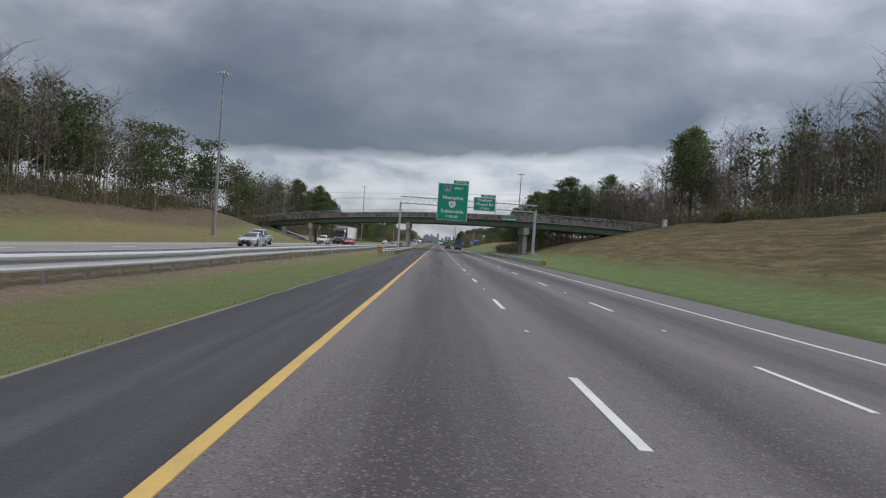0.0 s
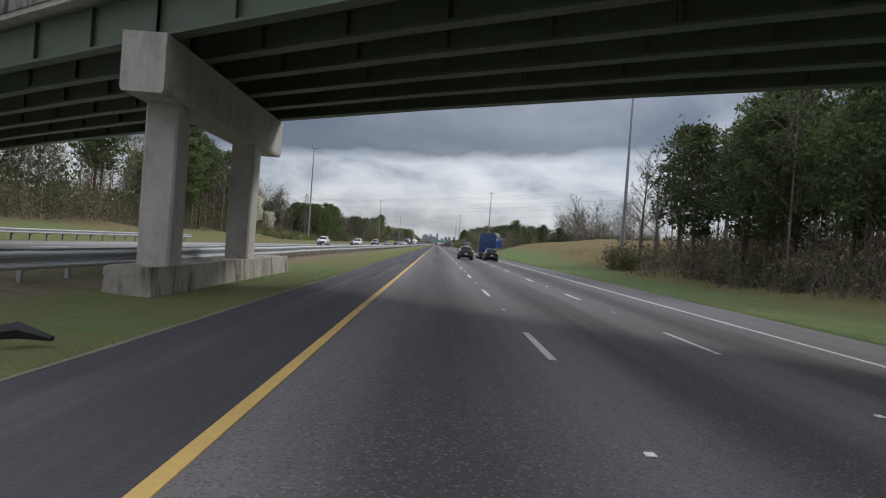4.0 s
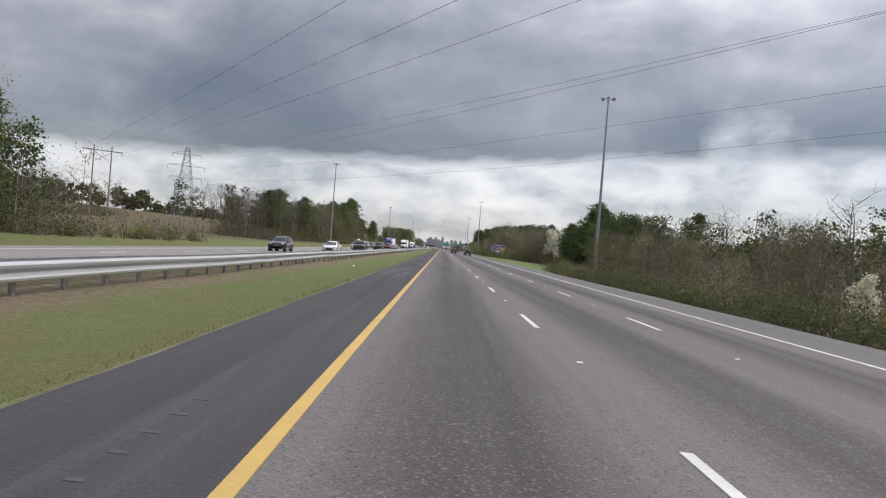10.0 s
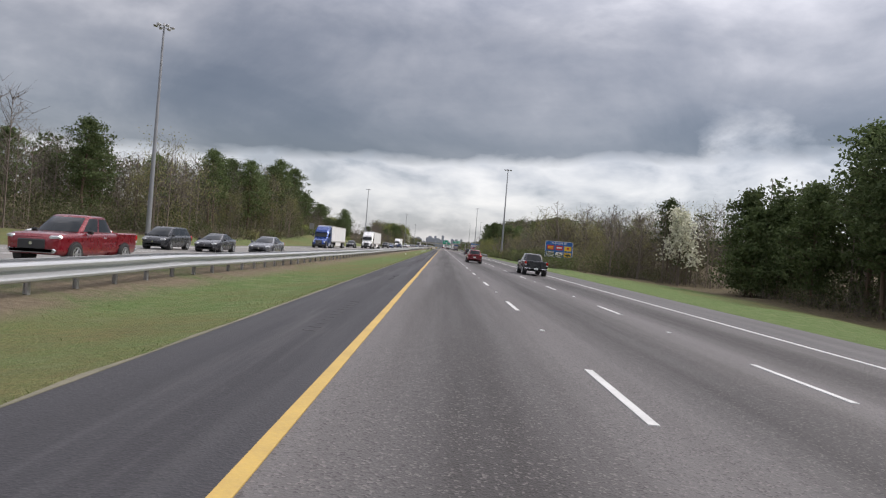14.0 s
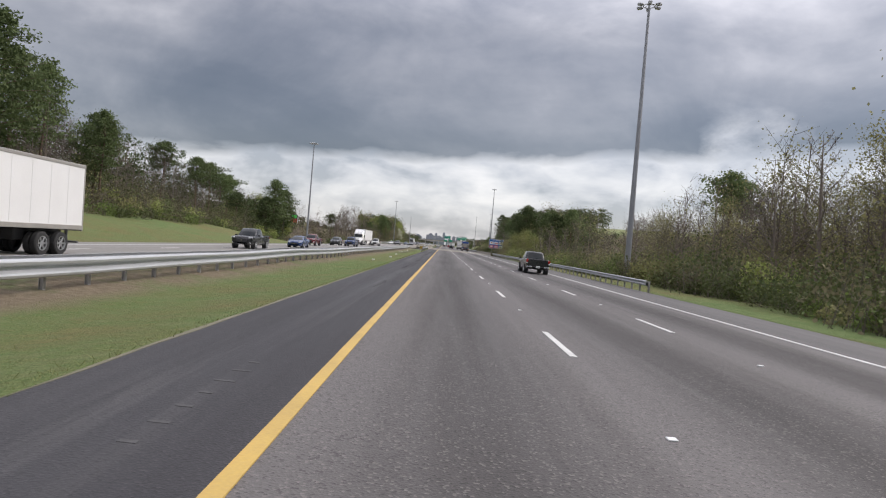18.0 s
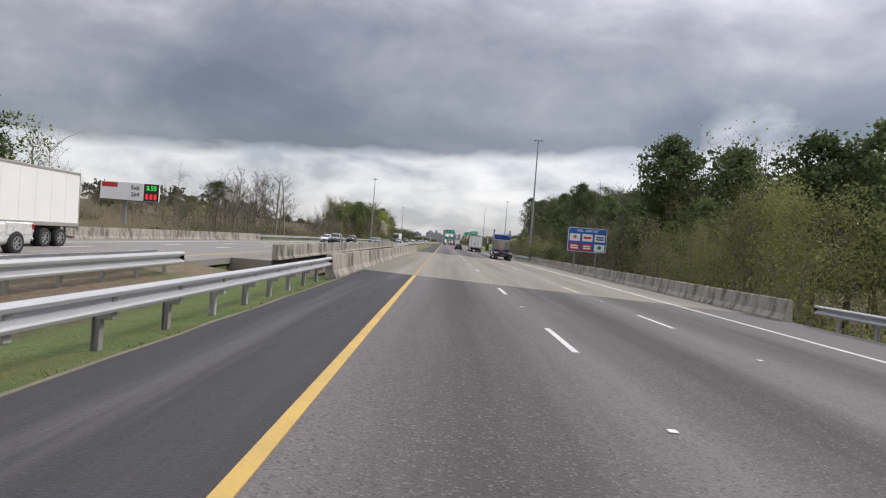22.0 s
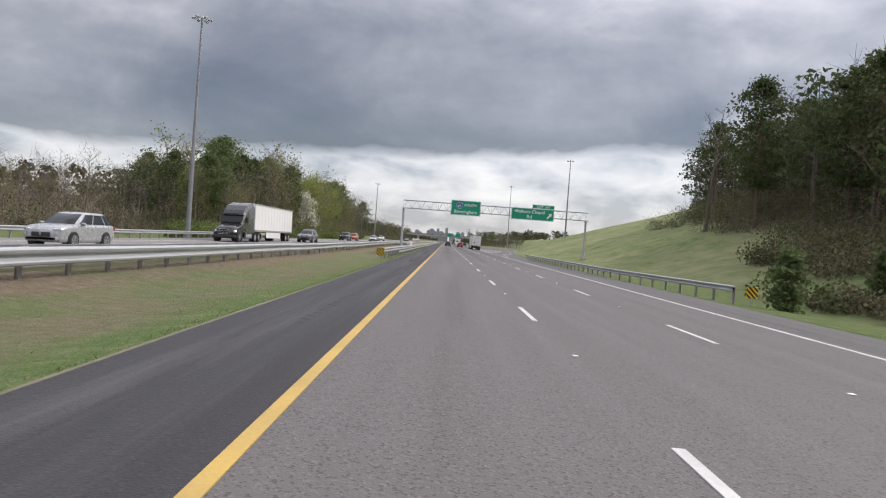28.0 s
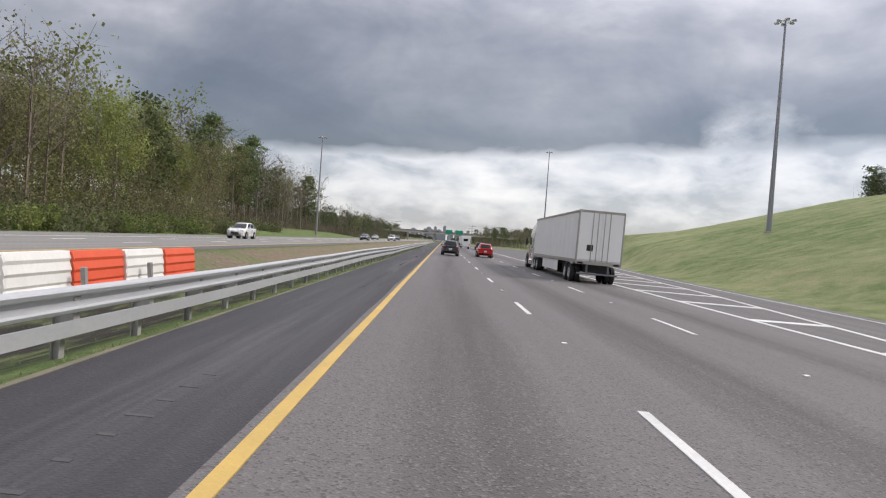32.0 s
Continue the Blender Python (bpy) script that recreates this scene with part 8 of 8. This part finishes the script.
def aero_tractor(at, colour, label, group="road tractors"):
    """A modern sleeper tractor; its front is towards +y, the fifth wheel near y = -1.9."""
    pm = body_paint(colour, COL[colour])
    g = thing("semi_truck", label, "truck", group, at=at)
    rings = []
    for y, zb, zt, w in ((4.05, .55, 1.05, .75), (3.85, .42, 1.35, 1.02), (3.2, .45, 1.62, 1.12), (2.2, .5, 1.85, 1.18), (2.05, .5, 1.90, 1.20)):
        rings.append([(w * .92, y, zb), (w, y, (zb + zt) / 2), (w * .96, y, zt - .22), (w * .66, y, zt), (-w * .66, y, zt), (-w * .96, y, zt - .22), (-w, y, (zb + zt) / 2), (-w * .92, y, zb)])
    part("hood", Shape().loft(rings), pm, g, smooth=True)
    rings = []
    for y, zb, zt, w in ((2.15, 1.0, 1.95, 1.16), (1.55, .95, 2.85, 1.20), (1.25, .95, 3.25, 1.23), (.5, .95, 3.75, 1.25), (-.6, .95, 4.0, 1.25), (-1.25, .95, 4.02, 1.25)):
        rings.append([(w, y, zb), (w, y, zt - .35), (w * .82, y, zt), (-w * .82, y, zt), (-w, y, zt - .35), (-w, y, zb)])
    part("cab", Shape().loft(rings), pm, g)
    part("windscreen", Shape().loft([[(x, y, z) for x, y, z in ((-1.06, 2.20, 1.98), (1.06, 2.20, 1.98), (1.10, 1.70, 2.74), (-1.10, 1.70, 2.74))], [(x, y + .02, z + .01) for x, y, z in ((-1.06, 2.20, 1.98), (1.06, 2.20, 1.98), (1.10, 1.70, 2.74), (-1.10, 1.70, 2.74))]]), M_GLASS, g)
    for sx in (-1, 1):
        part("side_window", Shape().box((sx * 1.235, 1.05, 2.30), (0.03, 0.75, 0.62), 0.01), M_GLASS, g)
        part("door_line", Shape().box((sx * 1.243, .55, 1.85), (0.02, 0.03, 1.7)), M_BLACK, g)
        part("mirror", Shape().box((sx * 1.48, 1.75, 2.25), (0.18, 0.16, 0.62), 0.05), M_BLACK, g)
        part("headlight", Shape().box((sx * .92, 3.78, 1.02), (0.34, 0.30, 0.26), 0.08, Matrix.Rotation(-sx * .5, 4, "Z")), M_HEAD, g)
        part("fuel_tank", Shape().tube((sx * .98, 1.3, .62), (sx * .98, -.6, .62), .32, n=14), M_CHROME, g, smooth=True)
        part("side_fairing", Shape().box((sx * 1.20, .3, .66), (0.05, 2.6, 0.62), 0.02), pm, g)
        part("front_fender", Shape().tube((sx * .80, 3.05, .62), (sx * 1.20, 3.05, .62), .66, n=16), M_BLACK, g)
        wheel(g, sx * 1.08, 3.05, .51, .30, n=16)
        for y in (-2.0, -3.3):
            wheel(g, sx * 1.10, y, .51, .27, n=16)
            wheel(g, sx * .80, y, .51, .27, n=12)
        part("mudflap", Shape().box((sx * .96, -4.05, .62), (0.6, 0.02, 0.6)), M_BLACK, g)
        part("frame_rail", Shape().box((sx * .42, -1.2, .85), (0.10, 5.8, 0.26), 0.01), M_BLACK, g)
    gr = part("grille", Shape().box((0, 4.03, 1.0), (1.16, 0.10, .74), 0.05), M_BLACK, g)
    for k in range(4):
        part("grille_bar", Shape().box((0, 4.09, .76 + .16 * k), (1.04, 0.03, 0.045), 0.01), M_CHROME, gr)
    part("bumper", Shape().box((0, 3.95, .52), (2.3, 0.35, .34), 0.08), M_BLACK, g)
    part("fifth_wheel", Shape().box((0, -2.3, 1.05), (0.9, 1.0, 0.10), 0.03), M_BLACK, g)
    part("sun_visor", Shape().box((0, 1.78, 2.86), (2.1, 0.30, 0.06), 0.02), M_BLACK, g)
    return g


def classic_tractor(at):
    """Long-nosed blue bobtail seen from behind, rear edge at y = 0, nose towards +y."""
    pm = body_paint("truck_blue", COL["truck_blue"])
    g = thing("semi_truck", "blue long-nosed tractor unit without trailer, chrome stacks and aluminium headache rack", "truck", at=at)
    for sx in (-1, 1):
        part("frame_rail", Shape().box((sx * .43, 3.8, .86), (0.10, 7.6, 0.28), 0.01), M_BLACK, g)
        for y in (1.35, 2.70):
            wheel(g, sx * 1.10, y, .52, .27, M_CHROME, n=20)
            wheel(g, sx * .80, y, .52, .27, M_CHROME, n=12)
        wheel(g, sx * 1.06, 8.05, .52, .29, M_CHROME, n=20)
        # bent quarter plates and lamp boxes at the tail
        s = Shape().loft([[(sx * x, y, z) for y, z in ((.62, 1.16), (.30, 1.14), (.12, .98), (.07, .97), (.28, 1.09), (.62, 1.11))] for x in (.70, 1.28)])
        part("quarter_fender", s, M_FENDER, g)
        part("mudflap", Shape().box((sx * .99, .10, .62), (0.58, 0.03, 0.66), 0.01), M_BLACK, g)
        box_ = part("lamp_box", Shape().box((sx * .95, .04, .80), (0.34, 0.08, 0.30), 0.03), M_BLACK, g)
        part("tail_light", Shape().box((sx * .95, -.01, .80), (0.20, 0.04, 0.16), 0.02), M_TAIL, box_)
        part("flap_weight", Shape().box((sx * .99, .07, .36), (0.6, 0.03, 0.05), 0.01), M_CHROME, g)
        part("fender_edge", Shape().path([(sx * .70, .06, .98), (sx * 1.28, .06, .98), (sx * 1.30, .10, .60)], [.022] * 3, 6), M_CHROME, g)
        part("fuel_tank", Shape().tube((sx * 1.0, 3.75, .70), (sx * 1.0, 5.3, .70), .34, n=16), M_CHROME, g, smooth=True)
        part("step_box", Shape().box((sx * 1.0, 5.95, .62), (0.5, 1.1, 0.50), 0.04), M_CHROME, g)
        st = part("exhaust_pipe", Shape().path([(sx * 1.14, 5.05, 1.2), (sx * 1.14, 5.05, 3.6), (sx * 1.14, 5.0, 3.95), (sx * 1.14, 4.85, 4.15)], [.11, .10, .10, .10], 12), M_CHROME, g, smooth=True)
        part("heat_shield", Shape().tube((sx * 1.14, 5.05, 1.35), (sx * 1.14, 5.05, 3.0), .15, n=12), M_ALU, st, smooth=True)
        part("stack_tip", Shape().tube((sx * 1.14, 4.86, 4.08), (sx * 1.14, 4.80, 4.22), .12, .11, 10), M_BLACK, st)
        part("mirror", Shape().box((sx * 1.48, 6.15, 2.35), (0.20, 0.10, 0.62), 0.03), M_BLACK, g)
        part("mirror_bracket", Shape().tube((sx * 1.16, 6.1, 2.75), (sx * 1.5, 6.15, 2.68), .02, n=5).tube((sx * 1.16, 6.1, 1.95), (sx * 1.5, 6.15, 2.05), .02, n=5), M_CHROME, g)
        fen = Shape()
        arc = [(math.cos(t), math.sin(t)) for t in np.linspace(0.15, math.pi - 0.35, 9)]
        fen.loft([[(sx * x, 8.05 + .74 * a, .52 + .72 * b) for x in (.78, 1.22)] + [(sx * x, 8.05 + .68 * a, .52 + .66 * b) for x in (1.22, .78)] for a, b in arc])
        part("front_fender", fen, pm, g, smooth=True)
        part("cab_window", Shape().box((sx * 1.165, 5.92, 2.30), (0.03, 0.62, 0.55), 0.01), M_GLASS, g)
        part("sleeper_window", Shape().box((sx * 1.215, 4.45, 2.35), (0.02, 0.42, 0.72), 0.01), M_GLASS, g)
        part("marker_lamp", Shape().box((sx * 1.16, 3.60, 3.02), (0.10, 0.06, 0.10), 0.02), M_HEAD, g)
    rings = []
    for y, zb, zt, w in ((3.62, 1.15, 3.45, 1.20), (3.70, 1.10, 3.55, 1.21), (4.9, 1.10, 3.62, 1.21), (5.3, 1.10, 3.40, 1.20), (5.45, 1.05, 2.98, 1.16), (6.35, 1.05, 2.86, 1.13), (6.6, 1.05, 2.1, 1.10)):
        rings.append([(w, y, zb), (w, y, zt - .25), (w * .86, y, zt), (0, y, zt + .06), (-w * .86, y, zt), (-w, y, zt - .25), (-w, y, zb)])
    part("sleeper_cab", Shape().loft(rings), pm, g)
    rings = []
    for y, zb, zt, w in ((6.55, .95, 1.98, .78), (7.6, .90, 1.90, .70), (8.75, .85, 1.80, .58), (8.85, .85, 1.76, .55)):
        rings.append([(w, y, zb), (w, y, zt - .2), (w * .7, y, zt), (-w * .7, y, zt), (-w, y, zt - .2), (-w, y, zb)])
    part("hood", Shape().loft(rings), pm, g)
    part("grille", Shape().box((0, 8.88, 1.28), (1.0, 0.10, 1.0), 0.04), M_CHROME, g)
    part("front_bumper", Shape().box((0, 9.0, .55), (2.4, 0.25, .42), 0.06), M_CHROME, g)
    part("rack_panel", Shape().box((0, 3.46, 2.15), (0.82, 0.06, 1.45), 0.02), M_ALU, g)
    for sx in (-1, 1):
        rack = part("headache_rack", Shape().box((sx * .80, 3.46, 2.15), (0.74, 0.06, 1.45), 0.02), M_ALU, g)
        for k in range(5):
            part("chain_rack", Shape().box((sx * .80, 3.38, 1.60 + .28 * k), (0.62, 0.12, 0.05), 0.01), M_BLACK, rack)
            part("chain", Shape().path([(sx * .52, 3.33, 1.60 + .28 * k), (sx * .66, 3.32, 1.50 + .28 * k), (sx * .82, 3.32, 1.58 + .28 * k), (sx * .97, 3.32, 1.49 + .28 * k), (sx * 1.06, 3.33, 1.60 + .28 * k)], [.022] * 5, 5), M_ALU, rack)
        part("rack_post", Shape().box((sx * 1.16, 3.44, 2.15), (0.07, 0.10, 1.55), 0.01), M_ALU, rack)
    part("deck_plate", Shape().box((0, 3.05, 1.08), (1.1, 0.7, 0.05), 0.01), M_ALU, g)
    part("fifth_wheel", Shape().loft([[(x, y, z) for x, y in ((-.48, 2.5), (.48, 2.5), (.48, 1.9), (.14, 1.35), (.10, 1.9), (-.10, 1.9), (-.14, 1.35), (-.48, 1.9))] for z in (1.10, 1.20)]), M_GREYBOX, g)
    part("air_hose", Shape().path([(-.3, 3.4, 1.9), (-.2, 3.0, 1.3), (0, 2.9, 1.25), (.2, 3.0, 1.35), (.3, 3.4, 1.9)], [.025] * 5, 5), M_SRED, g)
    for k, y in enumerate((.55, 2.05, 3.3)):
        part("cross_member", Shape().box((0, y, .86), (0.8, 0.10, 0.22), 0.01), M_BLACK, g)
    for y in (1.35, 2.7):
        part("axle", Shape().tube((-.9, y, .52), (.9, y, .52), .10, n=8), M_BLACK, g)
    for x in (-.15, .15):
        part("plate_light", Shape().box((x, .38, .72), (0.12, 0.04, 0.10), 0.02), M_HEAD, g)
    part("tail_beam", Shape().box((0, .42, .80), (1.1, 0.10, 0.34), 0.02), M_BLACK, g)
    return g


def box_van(at, label, colour="white"):
    """Motorhome or box truck from simple panels, nose towards +y."""
    pm = body_paint(colour, COL[colour])
    g = thing("box_truck", label, "truck", at=at)
    part("box", Shape().box((0, -1.2, 1.95), (2.35, 5.6, 2.5), 0.08), M_TRAILER, g)
    part("cab", Shape().loft([[(x * w, y, z) for x, z in ((1, .5), (1, h * .6), (.86, h), (-.86, h), (-1, h * .6), (-1, .5))] for y, w, h in ((1.6, 1.05, 2.3), (2.3, 1.05, 2.2), (2.8, 1.0, 1.4), (3.5, .9, 1.15))]), pm, g)
    part("windscreen", Shape().box((0, 2.62, 1.80), (1.7, 0.03, 0.66), 0.01, Matrix.Rotation(radians(-32), 4, "X")), M_GLASS, g)
    part("rear_window", Shape().box((0, -4.02, 2.2), (1.1, 0.03, 0.6), 0.01), M_GLASS, g)
    part("bumper", Shape().box((0, -4.05, .62), (2.2, 0.15, 0.2), 0.04).box((0, 3.5, .55), (1.9, 0.2, 0.26), 0.05), M_CHROME, g)
    for sx in (-1, 1):
        part("tail_light", Shape().box((sx * 1.0, -4.02, 1.05), (0.18, 0.05, 0.34), 0.02), M_TAIL, g)
        part("headlight", Shape().box((sx * .72, 3.48, .9), (0.3, 0.1, 0.2), 0.04), M_HEAD, g)
        part("side_window", Shape().box((sx * 1.04, 2.0, 1.75), (0.03, 0.7, 0.5), 0.01), M_GLASS, g)
        wheel(g, sx * .95, 2.6, .40, .24)
        wheel(g, sx * .95, -2.4, .40, .26)
    return g


def own_at(x, y):
    return Matrix.Translation((x, y, own_z(x))) @ Matrix.Rotation(math.atan(FALL), 4, "Y")


def opp_at(x, y):
    return Matrix.Translation((x, y, opp_z(x, y))) @ Matrix.Rotation(-math.atan(0.02), 4, "Y") @ Matrix.Rotation(math.pi, 4, "Z")


# our own side of the road
car("pickup", "black", "black crew-cab pickup truck with chrome rear bumper", own_at(9.38, 688.5))
classic_tractor(own_at(9.55, 865.9))
trailer(own_at(10.05, 1196.6), "white box semi-trailer with silver doors", mark=None)
aero_tractor(own_at(10.05, 1198.5), "white", "white sleeper tractor pulling a box trailer")
car("suv", "charcoal", "dark grey compact sport utility car", own_at(2.15, 1217.4))
car("suv", "red", "red compact sport utility car", own_at(6.5, 1224.2))
car("suv", "black", "black sport utility car in the middle lane", own_at(5.45, 955.5))
box_van(own_at(6.9, 1310), "white motorhome far down the road")
car("pickup", "charcoal", "dark pickup truck far down the road", own_at(10.2, 1302))
car("sedan", "white", "white sedan far down the road", own_at(3.0, 1345))
car("suv", "grey", "grey car far down the road", own_at(6.2, 1400))
trailer(own_at(9.6, 1440), "white box semi-trailer far down the road")
aero_tractor(own_at(9.6, 1442), "blue", "blue tractor far down the road")
car("suv", "charcoal", "dark grey sport utility car with red tail lights", own_at(5.5, 216))
car("suv", "black", "black sport utility car in the outer lane", own_at(9.3, 222))
aero_tractor(own_at(9.4, 231.5), "blue", "dark blue tractor unit running without a trailer")
car("pickup", "charcoal", "dark grey crew-cab pickup truck in the outer lane", own_at(9.4, 547))
car("suv", "maroon", "dark maroon sport utility car in the middle lane", own_at(5.5, 573))
trailer(own_at(9.6, 955.5), "white box semi-trailer with grey rear doors")
aero_tractor(own_at(9.6, 957.4), "white", "white sleeper tractor with a box trailer in tow")
car("sedan", "red", "red sedan in the middle lane", own_at(5.7, 978))
# the oncoming side: lane 1 is nearest to the median
LANE = {1: -13.0, 2: -16.65, 3: -20.3}
ONCOMING = (
    ("pickup", "silver", 3, 70, "silver pickup truck with headlights facing"), ("sedan", "silver", 2, 54.7, "silver sedan"), ("suv", "white", 3, 114, "white sport utility car"),
    ("sedan", "red", 2, 124, "bright red sedan with a black grille"), ("suv", "white", 3, 257, "white sport utility car"), ("suv", "white", 2, 281, "white crossover"),
    ("sedan", "charcoal", 3, 303.5, "dark grey sedan"), ("pickup", "silver", 2, 322, "silver pickup truck"), ("sedan", "black", 1, 320.5, "black sedan"),
    ("suv", "black", 2, 418.6, "black sport utility car"), ("sedan", "white", 1, 430.5, "white sedan"), ("pickup", "charcoal", 1, 459, "dark pickup truck"),
    ("minivan", "white", 2, 482.6, "white minivan carrying a kayak"), ("pickup", "black", 1, 492, "black pickup truck with chrome bumper"), ("pickup", "white", 3, 527, "white pickup truck"),
    ("pickup", "dark_red", 1, 515.0, "dark red crew-cab pickup truck"), ("minivan", "charcoal", 3, 540, "dark minivan"), ("sedan", "charcoal", 2, 540.5, "dark grey sedan"),
    ("sedan", "grey", 1, 542, "grey sedan"), ("suv", "charcoal", 3, 641, "dark sport utility car"),
    ("pickup", "black", 2, 691.8, "black pickup truck"), ("sedan", "blue", 2, 711.5, "bright blue sedan"), ("suv", "charcoal", 3, 761, "dark sport utility car"),
    ("pickup", "maroon", 3, 737.4, "maroon pickup truck"), ("pickup", "blue", 2, 757, "dark blue pickup truck"),
    ("pickup", "white", 2, 802, "white pickup truck"), ("suv", "grey", 2, 884, "grey crossover with silver wheels"), ("sedan", "white", 3, 896, "white sedan"),
    ("suv", "black", 3, 927, "black car"), ("sedan", "charcoal", 1, 914, "dark sedan"), ("hatch", "steel_blue", 2, 939, "steel blue hatchback"),
    ("suv", "silver", 2, 1030.5, "silver sport utility car"), ("suv", "grey", 2, 1083, "grey sport utility car"),
    ("pickup", "charcoal", 3, 1137, "dark grey pickup truck"), ("suv", "orange", 3, 1149, "orange-red crossover"), ("sedan", "silver", 2, 1158, "silver sedan with a black grille"),
    ("suv", "white", 3, 1213, "white sport utility car"), ("sedan", "charcoal", 2, 1290, "dark sedan"), ("suv", "white", 1, 1320, "white car"), ("sedan", "silver", 3, 1345, "silver sedan"), ("suv", "grey", 2, 1390, "grey car"), ("minivan", "white", 3, 1430, "white van"))
for kind, colour, lane, y, label in ONCOMING:
    car(kind, colour, label + " in the oncoming lanes", opp_at(LANE[lane], y), "oncoming traffic", cargo="kayak" if kind == "minivan" and colour == "white" and y < 500 else None)
for colour, lane, y, mark, label in (("black", 3, 132, ((-10.5, 2.7, 3.0, 0.5),), "black sleeper tractor"), ("truck_blue", 3, 601, ((-8.0, 2.9, 3.4, 0.75), (-9.5, 2.2, 5.5, 0.18), (-12.5, 2.1, 4.0, 0.12)), "blue sleeper tractor"),
                                     ("white", 2, 640, None, "white sleeper tractor"), ("white", 3, 792, ((-4.0, 2.75, 2.5, 2.3), (-4.0, 2.95, 1.3, 0.55)), "white sleeper tractor"), ("black", 3, 1062, ((-11.0, 2.9, 3.0, 0.4),), "black sleeper tractor")):
    aero_tractor(opp_at(LANE[lane], y + 4.05), colour, label + " coming towards us", "oncoming traffic")
    trailer(opp_at(LANE[lane], y + 5.6), "long white box semi-trailer behind an oncoming tractor", mark=mark, group="oncoming traffic")


# ---------------------------------------------------------------- the far end
def far_bridge():
    g = thing("far_overpass", "distant flat concrete overpass across the motorway", "bridge", at=pose(0, 1640, 0))
    part("deck", Shape().box((0, 0, 6.6), (150, 10, 1.3), 0.1), M_PIER, g)
    part("parapet", Shape().box((0, -5.0, 7.7), (150, 0.3, 0.9), 0.05), M_CONC, g)
    for x in (-27, -6, 16):
        part("column", Shape().box((x, 0, 2.8), (1.4, 6, 6.6), 0.1), M_PIER, g)
    for x in (5, 13):
        part("sign_panel", Shape().box((x, -5.4, 8.3), (5, 0.1, 3.0), 0.05), M_GREEN, g)


far_bridge()
SKY_RNG = random.Random(4)
for k in range(26):
    x = -190 + 11.5 * k + SKY_RNG.uniform(-4, 4)
    h = SKY_RNG.uniform(18, 46) * (1.5 if 8 < k < 16 else 1.0)
    w = SKY_RNG.uniform(8, 20)
    g = thing("far_building", "hazy grey tower block on the distant city skyline", "building", "distant skyline", at=pose(x + 20, 3700 + SKY_RNG.uniform(-80, 80), -1))
    part("wall", Shape().box((0, 0, h / 2), (w, w, h), 0.3), M_HAZEB, g)
    part("roof", Shape().box((0, 0, h + 1.2), (w * 0.5, w * 0.5, 2.6), 0.2), M_HAZEB, g)
for x, y, h in ((34, 1900, 22), (-52, 1850, 20)):
    g = thing("utility_pole", "distant lattice pole with crossarms", "utility pole", at=pose(x, y, -0.5))
    part("pole", Shape().tube((0, 0, 0), (0, 0, h), 0.5, 0.3, n=6), M_POLE, g)
    for z in (h - 1, h - 4, h - 7):
        part("crossarm", Shape().box((0, 0, z), (9, 0.3, 0.4), 0.05), M_POLE, g)
